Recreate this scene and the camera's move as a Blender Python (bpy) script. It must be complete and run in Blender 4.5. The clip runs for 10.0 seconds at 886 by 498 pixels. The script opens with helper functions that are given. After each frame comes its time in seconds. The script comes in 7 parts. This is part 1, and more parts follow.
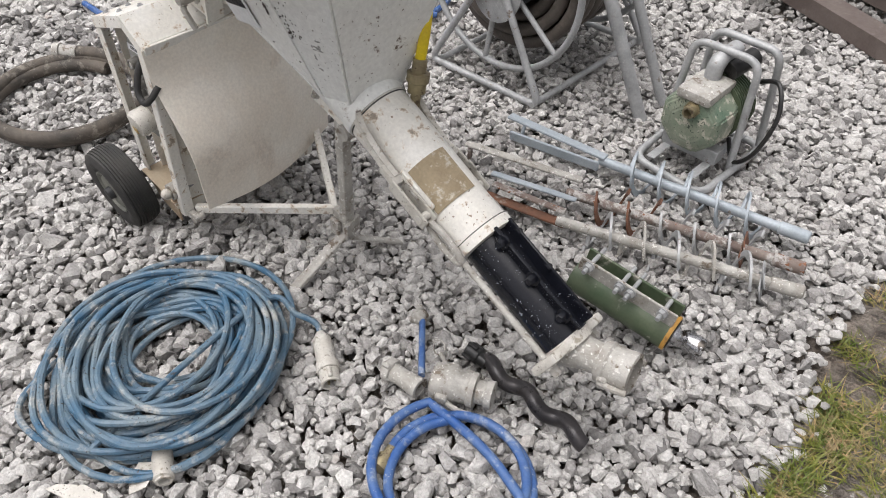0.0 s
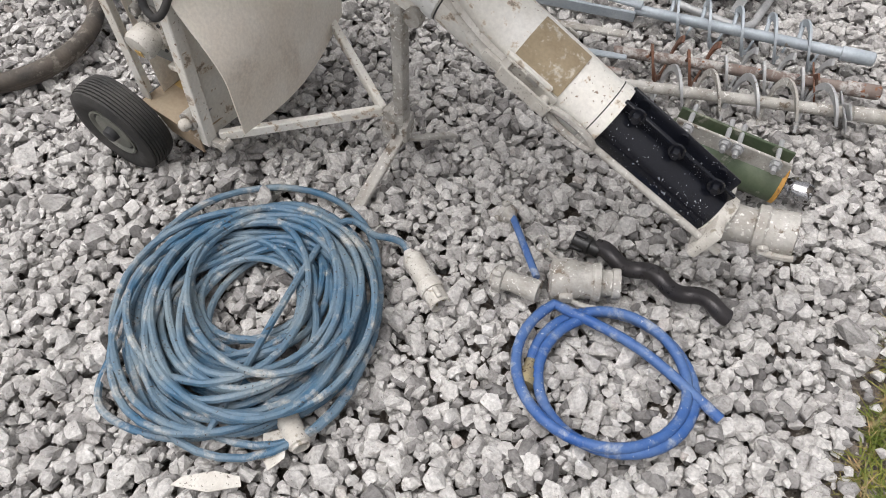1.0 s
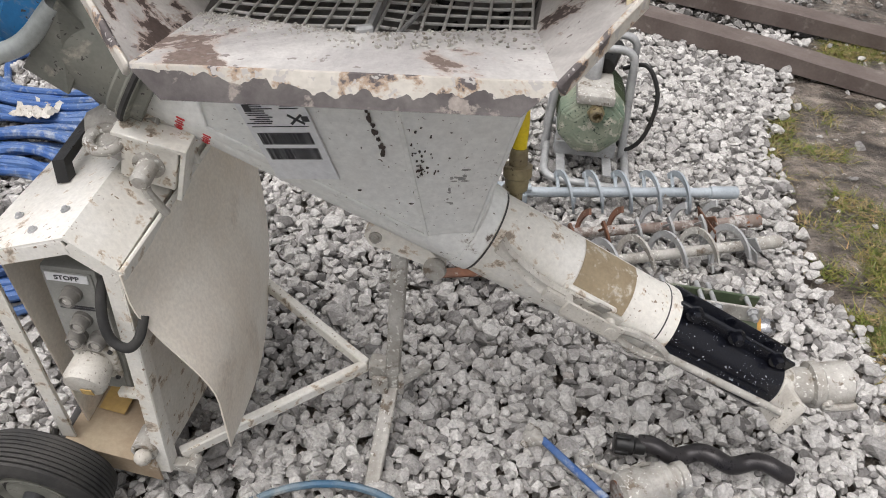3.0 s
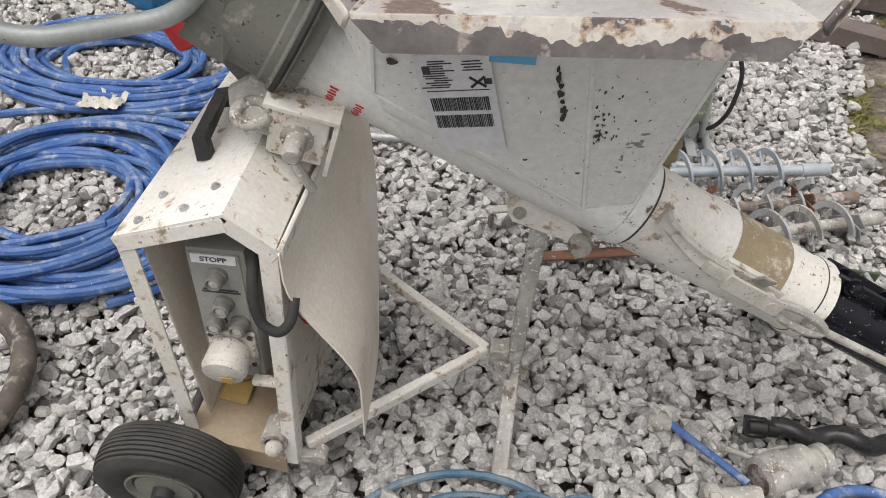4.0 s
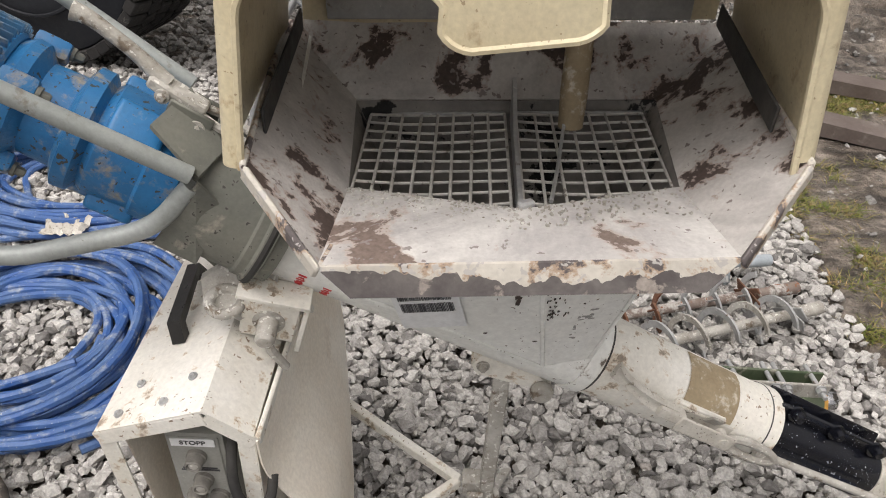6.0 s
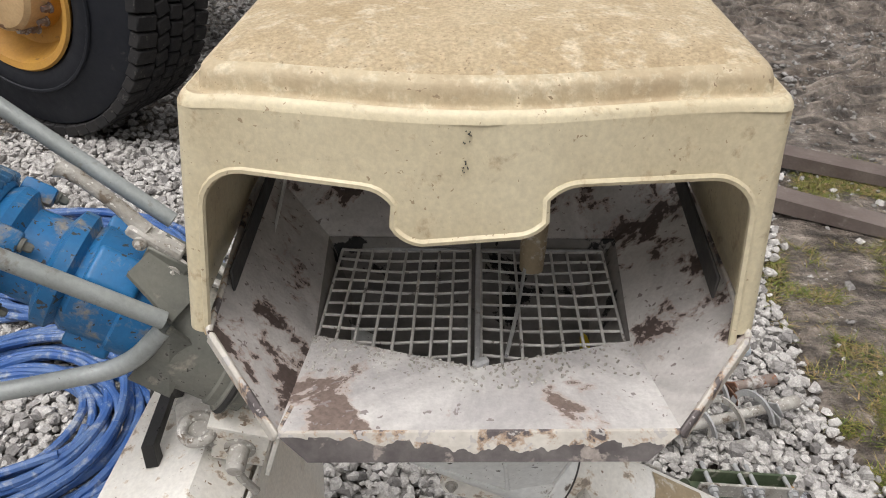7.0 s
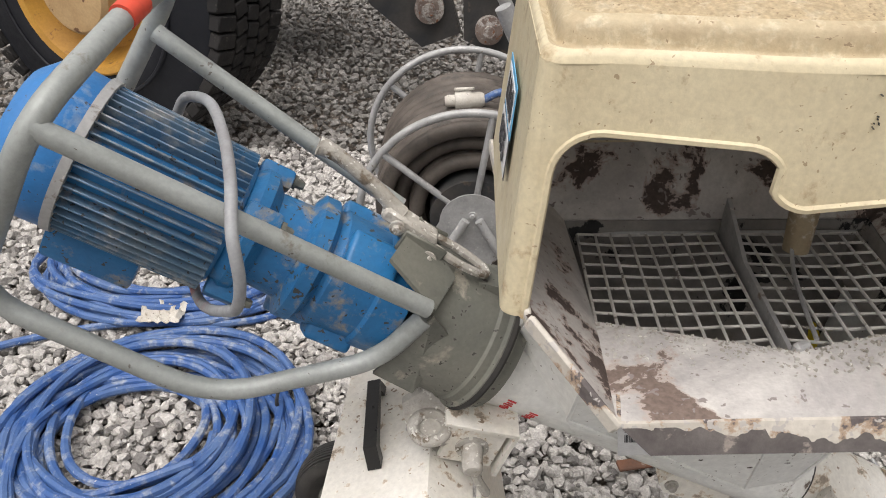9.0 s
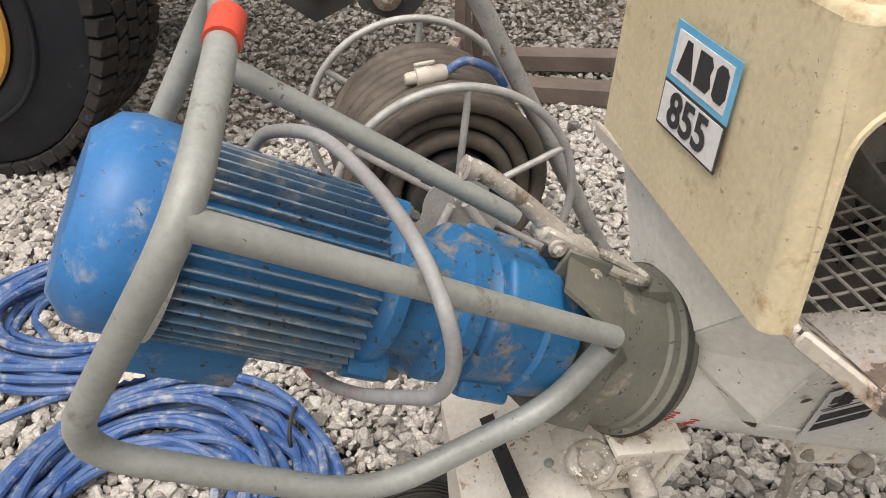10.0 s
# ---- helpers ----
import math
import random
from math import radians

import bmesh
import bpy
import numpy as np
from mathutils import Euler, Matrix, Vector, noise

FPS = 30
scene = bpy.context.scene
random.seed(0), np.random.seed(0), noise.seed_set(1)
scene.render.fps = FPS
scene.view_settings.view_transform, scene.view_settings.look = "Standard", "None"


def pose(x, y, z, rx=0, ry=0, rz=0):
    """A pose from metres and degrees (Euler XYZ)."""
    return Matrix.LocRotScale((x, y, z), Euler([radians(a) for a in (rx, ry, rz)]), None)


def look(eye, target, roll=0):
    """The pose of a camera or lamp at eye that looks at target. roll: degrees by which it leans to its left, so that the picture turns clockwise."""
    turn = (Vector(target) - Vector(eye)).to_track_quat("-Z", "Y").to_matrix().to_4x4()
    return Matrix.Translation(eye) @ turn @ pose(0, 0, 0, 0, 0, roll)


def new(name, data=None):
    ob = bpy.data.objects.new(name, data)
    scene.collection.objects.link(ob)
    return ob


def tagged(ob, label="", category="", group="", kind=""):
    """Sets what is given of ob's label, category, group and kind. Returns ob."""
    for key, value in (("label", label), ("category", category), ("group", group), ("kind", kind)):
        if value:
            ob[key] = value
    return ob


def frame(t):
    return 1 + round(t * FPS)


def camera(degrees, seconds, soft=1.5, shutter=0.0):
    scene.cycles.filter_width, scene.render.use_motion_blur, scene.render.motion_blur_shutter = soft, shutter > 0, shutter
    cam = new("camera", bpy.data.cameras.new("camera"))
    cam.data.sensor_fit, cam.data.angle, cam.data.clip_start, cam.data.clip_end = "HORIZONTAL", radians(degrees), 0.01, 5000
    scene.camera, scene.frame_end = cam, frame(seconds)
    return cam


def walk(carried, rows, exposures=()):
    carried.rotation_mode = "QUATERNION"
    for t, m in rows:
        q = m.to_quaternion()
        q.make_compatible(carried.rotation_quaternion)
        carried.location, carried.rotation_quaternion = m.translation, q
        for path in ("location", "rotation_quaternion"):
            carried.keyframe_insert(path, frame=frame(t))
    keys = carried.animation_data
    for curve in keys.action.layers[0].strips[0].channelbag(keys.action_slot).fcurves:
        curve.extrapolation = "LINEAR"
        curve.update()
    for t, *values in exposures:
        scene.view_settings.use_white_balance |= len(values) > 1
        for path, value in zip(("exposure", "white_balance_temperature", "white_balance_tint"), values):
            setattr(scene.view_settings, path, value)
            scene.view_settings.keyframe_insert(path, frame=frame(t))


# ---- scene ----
cam = camera(60.8, 10.0, soft=1.0)
SKY, SUN = 0.182, 1.55
PATH = [
    (0, (-0.014, -0.002, 1.514), (-1.003, 1.083, 0.156), 2.0),
    (0.5, (-0.225, -0.117, 1.464), (-1.047, 0.925, -0.032), -0.3),
    (1, (-0.46, -0.13, 1.402), (-1.116, 0.913, -0.173), -0.5),
    (1.5, (-0.686, -0.125, 1.382), (-1.159, 0.968, -0.224), 1.0),
    (2, (-0.841, -0.111, 1.369), (-1.09, 1.234, -0.091), 3.4),
    (2.5, (-0.982, -0.109, 1.394), (-1.095, 1.398, 0.085), 4.1),
    (2.7, (-1.034, -0.086, 1.409), (-1.144, 1.443, 0.124), 4.1),
    (3.8, (-1.294, -0.081, 1.36), (-1.424, 1.441, 0.069), 2.7),
    (4, (-1.348, -0.087, 1.33), (-1.472, 1.435, 0.039), 2.5),
    (4.5, (-1.435, -0.11, 1.26), (-1.543, 1.412, -0.033), 2.1),
    (5, (-1.468, -0.132, 1.272), (-1.552, 1.403, -0.009), 1.6),
    (5.5, (-1.433, -0.103, 1.399), (-1.49, 1.461, 0.154), 1.4),
    (6, (-1.361, -0.019, 1.532), (-1.395, 1.582, 0.334), 1.5),
    (6.2, (-1.341, -0.008, 1.585), (-1.366, 1.607, 0.406), 1.7),
    (7.3, (-1.302, 0.033, 1.698), (-1.356, 1.726, 0.634), 2.6),
    (7.5, (-1.292, 0.033, 1.711), (-1.371, 1.741, 0.674), 2.7),
    (8, (-1.301, 0.044, 1.701), (-1.402, 1.759, 0.676), 2.8),
    (8.5, (-1.429, 0.049, 1.643), (-1.525, 1.76, 0.612), 2.7),
    (9, (-1.682, 0.052, 1.599), (-1.729, 1.732, 0.515), 1.0),
    (9.5, (-1.858, 0.113, 1.585), (-1.773, 1.762, 0.457), -1.0),
    (9.7, (-1.896, 0.171, 1.571), (-1.784, 1.804, 0.421), -1.9),
    (10, (-2.013, 0.27, 1.569), (-1.725, 1.867, 0.4), -2.8),
]
walk(cam, [(t, look(eye, target, roll)) for t, eye, target, roll in PATH], [(0.0, -0.09, 6450, 13), (1.2, -0.12, 6450, 13), (2.5, -0.11, 6480, 13), (4.2, -0.16, 6620, 12), (5.5, -0.13, 6850, 13), (8.0, -0.29, 6450, 12), (9.0, -0.14, 6800, 13), (10.0, -0.06, 7300, 14)])

# ---- world and light ----
world = bpy.data.worlds.new("sky")
scene.world = world
world.use_nodes = True
wn = world.node_tree
sky = wn.nodes.new("ShaderNodeTexSky")
sky.sky_type = "NISHITA"
sky.sun_disc = False
sky.sun_elevation, sky.sun_rotation = radians(70), radians(217)
sky.air_density, sky.dust_density, sky.ozone_density = 1.0, 6.0, 0.6
grey = wn.nodes.new("ShaderNodeHueSaturation")
grey.inputs["Saturation"].default_value = 0.08
wn.links.new(sky.outputs[0], grey.inputs["Color"])
wn.links.new(grey.outputs[0], wn.nodes["Background"].inputs[0])
wn.nodes["Background"].inputs[1].default_value = SKY

sun_data = bpy.data.lights.new("sun", "SUN")
sun_data.energy, sun_data.angle, sun_data.color = SUN, radians(60), (1.0, 0.97, 0.93)
sun = new("sun", sun_data)
sun.matrix_world = look((-1.8, -0.6, 6.0), (-1.0, 1.2, 0.0))


# ---- materials ----
def surf(name, c1, c2, scale=6.0, rough=0.6, metal=0.0, c3=None, s3=14.0, thr=0.6, bump=0.25, fine=160.0, rough3=None, bump_dist=0.002, edge=0.02, spec=0.4, distort=0.2, grain_amt=0.10, halo=None, speck=None):
    """Two tones at one scale, flecks or worn patches of a third, fine grain and relief."""
    m = bpy.data.materials.new(name)
    m.use_nodes = True
    n, ln = m.node_tree.nodes, m.node_tree.links
    bs = n["Principled BSDF"]
    tc = n.new("ShaderNodeTexCoord")

    def noi(sc, detail=5.0, dist=0.0, ro=0.6):
        t = n.new("ShaderNodeTexNoise")
        t.inputs["Scale"].default_value, t.inputs["Detail"].default_value = sc, detail
        t.inputs["Distortion"].default_value, t.inputs["Roughness"].default_value = dist, ro
        ln.new(tc.outputs["Object"], t.inputs["Vector"])
        return t.outputs["Fac"]

    def rng(src, a, b, lo=0.0, hi=1.0):
        r = n.new("ShaderNodeMapRange")
        for i, v in enumerate((a, b, lo, hi)):
            r.inputs[i + 1].default_value = v
        ln.new(src, r.inputs[0])
        return r.outputs[0]

    def mix(fac, a, b, mode="MIX"):
        x = n.new("ShaderNodeMix")
        x.data_type, x.blend_type = "RGBA", mode
        for sock, v in ((x.inputs[0], fac), (x.inputs[6], a), (x.inputs[7], b)):
            if isinstance(v, (tuple, list)):
                sock.default_value = (*v, 1.0)
            elif isinstance(v, (int, float)):
                sock.default_value = v
            else:
                ln.new(v, sock)
        return x.outputs[2]

    col = mix(rng(noi(scale, 6.0, distort), 0.35, 0.65), c1, c2)
    grain = noi(fine, 4.0)
    col = mix(1.0, col, mix(rng(grain, 0.3, 0.7), (1 - grain_amt,) * 3, (1 + grain_amt * 0.7,) * 3), "MULTIPLY")
    ro = None
    if c3:
        # worn patches lie in clusters: a broad field shifts the fine one
        wide = rng(noi(s3 * 0.17, 3.0), 0.25, 0.75, -0.085, 0.085)
        add = n.new("ShaderNodeMath")
        ln.new(noi(s3, 9.0, 0.25, 0.64), add.inputs[0])
        ln.new(wide, add.inputs[1])
        patch = add.outputs[0]
        if halo:
            col = mix(rng(patch, thr - 0.035, thr - 0.005), col, halo)
        mask = rng(patch, thr, thr + edge)
        col = mix(mask, col, mix(rng(grain, 0.35, 0.65), tuple(v * 0.8 for v in c3), tuple(v * 1.15 for v in c3)))
        if rough3 is not None:
            ro = rng(mask, 0.0, 1.0, rough, rough3)
    if speck:
        sc, ss, st = speck
        few = n.new("ShaderNodeMath")
        ln.new(noi(ss, 2.0, 0.4, 0.5), few.inputs[0])
        ln.new(rng(noi(ss * 0.09, 3.0), 0.3, 0.7, -0.09, 0.05), few.inputs[1])
        col = mix(rng(few.outputs[0], st, st + 0.025), col, sc)
    ln.new(col, bs.inputs["Base Color"])
    if ro is None:
        ro = rng(noi(scale * 4, 5.0), 0.3, 0.7, max(rough - 0.1, 0.05), min(rough + 0.12, 1.0))
    ln.new(ro, bs.inputs["Roughness"])
    bs.inputs["Metallic"].default_value = metal
    bs.inputs["Specular IOR Level"].default_value = spec
    if bump:
        b = n.new("ShaderNodeBump")
        b.inputs["Strength"].default_value, b.inputs["Distance"].default_value = bump, bump_dist
        ln.new(grain, b.inputs["Height"])
        ln.new(b.outputs[0], bs.inputs["Normal"])
    return m


def island_tones(m, tones):
    """Multiplies the colour by a tone of each loose piece's own."""
    n, ln = m.node_tree.nodes, m.node_tree.links
    bs = n["Principled BSDF"]
    geo = n.new("ShaderNodeNewGeometry")
    ramp = n.new("ShaderNodeValToRGB")
    el = ramp.color_ramp.elements
    for i, c in enumerate(tones):
        e = el[i] if i < 2 else el.new(0.5)
        e.position, e.color = i / (len(tones) - 1), (*c, 1)
    ln.new(geo.outputs["Random Per Island"], ramp.inputs[0])
    x = n.new("ShaderNodeMix")
    x.data_type, x.blend_type = "RGBA", "MULTIPLY"
    x.inputs[0].default_value = 1.0
    ln.new(bs.inputs["Base Color"].links[0].from_socket, x.inputs[6])
    ln.new(ramp.outputs[0], x.inputs[7])
    ln.new(x.outputs[2], bs.inputs["Base Color"])
    return m


def stones_mat(name, tones, fine):
    """Crushed stone: every piece has its own tone, with specks and veins."""
    m = surf(name, (1.06, 1.06, 1.05), (0.80, 0.79, 0.775), 34.0, 0.88, 0, (0.58, 0.56, 0.535), 70.0, 0.62, 0.8, fine, bump_dist=0.004, edge=0.08, spec=0.15, grain_amt=0.30, speck=((0.30, 0.285, 0.27), 240.0, 0.69))
    return island_tones(m, tones)


STONE = stones_mat("crushed_limestone", [(0.18, 0.174, 0.170), (0.39, 0.378, 0.368), (0.51, 0.497, 0.482), (0.26, 0.248, 0.240), (0.44, 0.402, 0.375), (0.60, 0.587, 0.568)], 140.0)
DARKSTONE = stones_mat("damp_dark_gravel", [(0.14, 0.135, 0.13), (0.24, 0.235, 0.225), (0.30, 0.29, 0.275), (0.19, 0.18, 0.17), (0.38, 0.37, 0.36)], 140.0)
MUD = surf("wet_brown_mud", (0.100, 0.080, 0.064), (0.200, 0.172, 0.145), 5.0, 0.5, 0, (0.30, 0.275, 0.245), 9.0, 0.60, 1.0, 22.0, bump_dist=0.06, edge=0.10, grain_amt=0.5, speck=((0.36, 0.34, 0.31), 70.0, 0.66))
# wet and dry streaks pressed by tyres
mn, ml = MUD.node_tree.nodes, MUD.node_tree.links
mtc, mmap, mno, mra, mmx = mn.new("ShaderNodeTexCoord"), mn.new("ShaderNodeMapping"), mn.new("ShaderNodeTexNoise"), mn.new("ShaderNodeMapRange"), mn.new("ShaderNodeMix")
mmap.inputs["Rotation"].default_value = (0, 0, 0.22)
mmap.inputs["Scale"].default_value = (5.0, 13.0, 1.0)
mno.inputs["Scale"].default_value, mno.inputs["Detail"].default_value, mno.inputs["Distortion"].default_value = 1.0, 5.0, 0.6
for i, v in enumerate((0.36, 0.62, 0.42, 1.45)):
    mra.inputs[i + 1].default_value = v
mmx.data_type, mmx.blend_type = "RGBA", "MULTIPLY"
mmx.inputs[0].default_value = 1.0
ml.new(mtc.outputs["Object"], mmap.inputs["Vector"])
ml.new(mmap.outputs[0], mno.inputs["Vector"])
ml.new(mno.outputs["Fac"], mra.inputs[0])
ml.new(MUD.node_tree.nodes["Principled BSDF"].inputs["Base Color"].links[0].from_socket, mmx.inputs[6])
ml.new(mra.outputs[0], mmx.inputs[7])
ml.new(mmx.outputs[2], mn["Principled BSDF"].inputs["Base Color"])
WHITE = surf("worn_cream_white_paint", (0.76, 0.745, 0.70), (0.66, 0.63, 0.56), 5.0, 0.5, 0, (0.30, 0.25, 0.20), 30.0, 0.61, 0.3, 120.0, edge=0.04, halo=(0.58, 0.50, 0.40), speck=((0.24, 0.18, 0.13), 110.0, 0.68))
HOPPER = surf("chipped_white_hopper_paint", (0.80, 0.81, 0.785), (0.735, 0.735, 0.705), 5.0, 0.42, 0, (0.16, 0.13, 0.11), 26.0, 0.68, 0.25, 90.0, rough3=0.7, halo=(0.55, 0.53, 0.49), speck=((0.16, 0.13, 0.11), 150.0, 0.70))
TRAY = surf("scraped_dusty_tray_steel", (0.64, 0.625, 0.60), (0.40, 0.385, 0.38), 9.0, 0.55, 0, (0.19, 0.145, 0.125), 8.0, 0.612, 0.5, 160.0, rough3=0.7, halo=(0.44, 0.38, 0.345), distort=0.9, edge=0.012, speck=((0.26, 0.23, 0.22), 90.0, 0.67))
HOODM = surf("cream_fibreglass", (0.66, 0.59, 0.415), (0.57, 0.495, 0.335), 6.0, 0.42, 0, (0.40, 0.30, 0.18), 34.0, 0.58, 0.3, 140.0, edge=0.16, speck=((0.36, 0.28, 0.18), 150.0, 0.69))
RUSTRAY = surf("flaking_rusty_tray_steel", (0.56, 0.54, 0.515), (0.36, 0.34, 0.325), 8.0, 0.6, 0, (0.075, 0.055, 0.048), 11.0, 0.565, 0.5, 160.0, rough3=0.7, halo=(0.34, 0.28, 0.25), distort=0.9, edge=0.012, speck=((0.20, 0.17, 0.16), 90.0, 0.65))
LEDGE = surf("dirty_cream_fibreglass", (0.53, 0.45, 0.305), (0.42, 0.335, 0.215), 9.0, 0.6, 0, (0.58, 0.51, 0.365), 50.0, 0.50, 0.5, 150.0, edge=0.15, speck=((0.30, 0.23, 0.15), 150.0, 0.67))
DUST = surf("cream_fibreglass_with_mortar_dust", (0.51, 0.42, 0.28), (0.41, 0.315, 0.19), 4.5, 0.85, 0, (0.60, 0.525, 0.385), 34.0, 0.51, 0.9, 190.0, edge=0.18, bump_dist=0.004, grain_amt=0.26, speck=((0.28, 0.21, 0.13), 210.0, 0.66))
BLUE = surf("blue_machine_paint", (0.015, 0.17, 0.40), (0.02, 0.13, 0.30), 5.0, 0.42, 0, (0.27, 0.245, 0.20), 26.0, 0.53, 0.4, 120.0, edge=0.14, speck=((0.05, 0.05, 0.05), 110.0, 0.63))
GALV = surf("galvanised_steel", (0.46, 0.465, 0.465), (0.33, 0.335, 0.335), 14.0, 0.5, 0.3, (0.20, 0.165, 0.13), 34.0, 0.635, 0.3, 140.0, edge=0.07, speck=((0.55, 0.54, 0.52), 140.0, 0.69))
GREYP = surf("grey_green_worn_paint", (0.20, 0.20, 0.17), (0.12, 0.125, 0.11), 6.0, 0.6, 0.1, (0.32, 0.30, 0.25), 14.0, 0.585, 0.4, 120.0, edge=0.08, speck=((0.06, 0.055, 0.05), 120.0, 0.67))
BLACKP = surf("glossy_black_stator_paint", (0.004, 0.0045, 0.008), (0.008, 0.009, 0.013), 6.0, 0.22, 0, (0.32, 0.34, 0.38), 95.0, 0.665, 0.15, 90.0, rough3=0.7, speck=((0.42, 0.43, 0.45), 260.0, 0.70))
RUBBER = surf("dusty_black_rubber", (0.022, 0.022, 0.022), (0.055, 0.052, 0.048), 10.0, 0.75, 0, (0.22, 0.20, 0.18), 18.0, 0.66, 0.3, 180.0, edge=0.15)
BLACK = surf("black_plastic", (0.012, 0.012, 0.012), (0.022, 0.021, 0.020), 10.0, 0.35, 0, None, 1, 1, 0.15, 200.0)
CABLE = surf("dusty_blue_cable", (0.042, 0.115, 0.195), (0.17, 0.22, 0.25), 9.0, 0.5, 0, (0.36, 0.365, 0.35), 26.0, 0.53, 0.3, 200.0, edge=0.14, speck=((0.05, 0.05, 0.05), 160.0, 0.66))
BLUEHOSE = surf("bright_blue_hose", (0.022, 0.085, 0.28), (0.085, 0.155, 0.32), 11.0, 0.45, 0, (0.30, 0.34, 0.40), 28.0, 0.53, 0.3, 200.0, edge=0.16, speck=((0.36, 0.38, 0.42), 150.0, 0.70))
CAST = surf("mortar_crusted_cast_metal", (0.50, 0.485, 0.45), (0.33, 0.31, 0.275), 18.0, 0.7, 0.15, (0.19, 0.155, 0.12), 36.0, 0.575, 0.8, 150.0, edge=0.07, bump_dist=0.003, speck=((0.66, 0.65, 0.61), 120.0, 0.62))
RUST = surf("rusty_steel", (0.14, 0.10, 0.085), (0.24, 0.195, 0.17), 16.0, 0.8, 0.1, (0.42, 0.40, 0.375), 30.0, 0.48, 0.6, 140.0, edge=0.1, speck=((0.22, 0.10, 0.055), 60.0, 0.63))
RUSTB = surf("orange_brown_rust", (0.20, 0.090, 0.052), (0.14, 0.078, 0.055), 22.0, 0.85, 0, (0.34, 0.30, 0.26), 34.0, 0.58, 0.6, 140.0, edge=0.1)
GREEN = surf("scuffed_green_paint", (0.055, 0.085, 0.045), (0.10, 0.12, 0.075), 12.0, 0.5, 0, (0.32, 0.31, 0.26), 18.0, 0.6, 0.3, 140.0, edge=0.08)
PALE = surf("pale_blue_grey_painted_steel", (0.40, 0.44, 0.47), (0.30, 0.34, 0.37), 8.0, 0.5, 0.15, (0.26, 0.23, 0.20), 22.0, 0.65, 0.2, 140.0)
YRIM = surf("rusty_yellow_rim", (0.52, 0.28, 0.05), (0.42, 0.22, 0.05), 6.0, 0.55, 0, (0.14, 0.07, 0.04), 14.0, 0.62, 0.4, 90.0, edge=0.08)
DARKST = surf("dark_dirty_steel", (0.035, 0.038, 0.042), (0.075, 0.07, 0.065), 6.0, 0.6, 0.2, (0.15, 0.12, 0.09), 14.0, 0.64, 0.4, 90.0, edge=0.1)
FORK = surf("brown_weathered_fork_steel", (0.11, 0.085, 0.075), (0.17, 0.14, 0.125), 5.0, 0.65, 0.1, (0.24, 0.21, 0.19), 11.0, 0.6, 0.4, 90.0, edge=0.12)
FLAP = surf("dusty_translucent_plastic", (0.90, 0.86, 0.78), (0.82, 0.75, 0.65), 5.0, 0.6, 0, (0.64, 0.55, 0.45), 7.0, 0.57, 0.3, 140.0, edge=0.25)
# daylight passes through the thin sheet
fn, fl = FLAP.node_tree.nodes, FLAP.node_tree.links
thin, half = fn.new("ShaderNodeBsdfTranslucent"), fn.new("ShaderNodeMixShader")
fl.new(fn["Principled BSDF"].inputs["Base Color"].links[0].from_socket, thin.inputs[0])
half.inputs[0].default_value = 0.15
fl.new(fn["Principled BSDF"].outputs[0], half.inputs[1])
fl.new(thin.outputs[0], half.inputs[2])
fl.new(half.outputs[0], fn["Material Output"].inputs[0])
PLASTW = surf("dirty_white_plastic", (0.60, 0.58, 0.53), (0.45, 0.42, 0.37), 18.0, 0.5, 0, (0.28, 0.25, 0.20), 42.0, 0.58, 0.4, 200.0, edge=0.08, speck=((0.16, 0.14, 0.12), 180.0, 0.65))
YELLOW = surf("yellow_rubber_hose", (0.78, 0.60, 0.02), (0.68, 0.50, 0.03), 12.0, 0.45, 0, None, 1, 1, 0.1, 200.0)
BRASS = surf("dirty_brass", (0.34, 0.29, 0.17), (0.24, 0.20, 0.13), 20.0, 0.5, 0.5, (0.12, 0.09, 0.06), 30.0, 0.6, 0.3, 200.0)
GREYPL = surf("grey_control_box_plastic", (0.30, 0.30, 0.28), (0.24, 0.24, 0.22), 9.0, 0.5, 0, (0.42, 0.40, 0.36), 26.0, 0.64, 0.15, 200.0)
PAPER = surf("white_paper_label", (0.74, 0.75, 0.76), (0.68, 0.69, 0.70), 8.0, 0.4, 0, None, 1, 1, 0.0, 100.0)
INK = surf("dark_print", (0.03, 0.03, 0.035), (0.05, 0.05, 0.055), 8.0, 0.5, 0, None, 1, 1, 0.0, 100.0)
SIGNBLUE = surf("light_blue_print", (0.12, 0.42, 0.70), (0.16, 0.46, 0.70), 8.0, 0.45, 0, None, 1, 1, 0.0, 100.0)
GUARD = surf("blue_grey_guard_tube_paint", (0.345, 0.37, 0.365), (0.265, 0.285, 0.275), 8.0, 0.45, 0.15, (0.20, 0.19, 0.165), 30.0, 0.62, 0.25, 140.0, edge=0.10, speck=((0.14, 0.13, 0.12), 110.0, 0.72))
MHOSE = surf("brown_dusty_mortar_hose", (0.05, 0.045, 0.04), (0.13, 0.11, 0.09), 11.0, 0.75, 0, (0.26, 0.235, 0.20), 26.0, 0.55, 0.4, 160.0, edge=0.12)
RED = surf("red_print", (0.55, 0.035, 0.04), (0.50, 0.05, 0.05), 8.0, 0.45, 0, None, 1, 1, 0.0, 100.0)
ORANGE = surf("red_orange_tape", (0.72, 0.09, 0.05), (0.62, 0.07, 0.04), 8.0, 0.5, 0, None, 1, 1, 0.0, 100.0)
AMBER = surf("amber_sticker", (0.50, 0.34, 0.12), (0.42, 0.29, 0.13), 14.0, 0.5, 0, None, 1, 1, 0.0, 100.0)
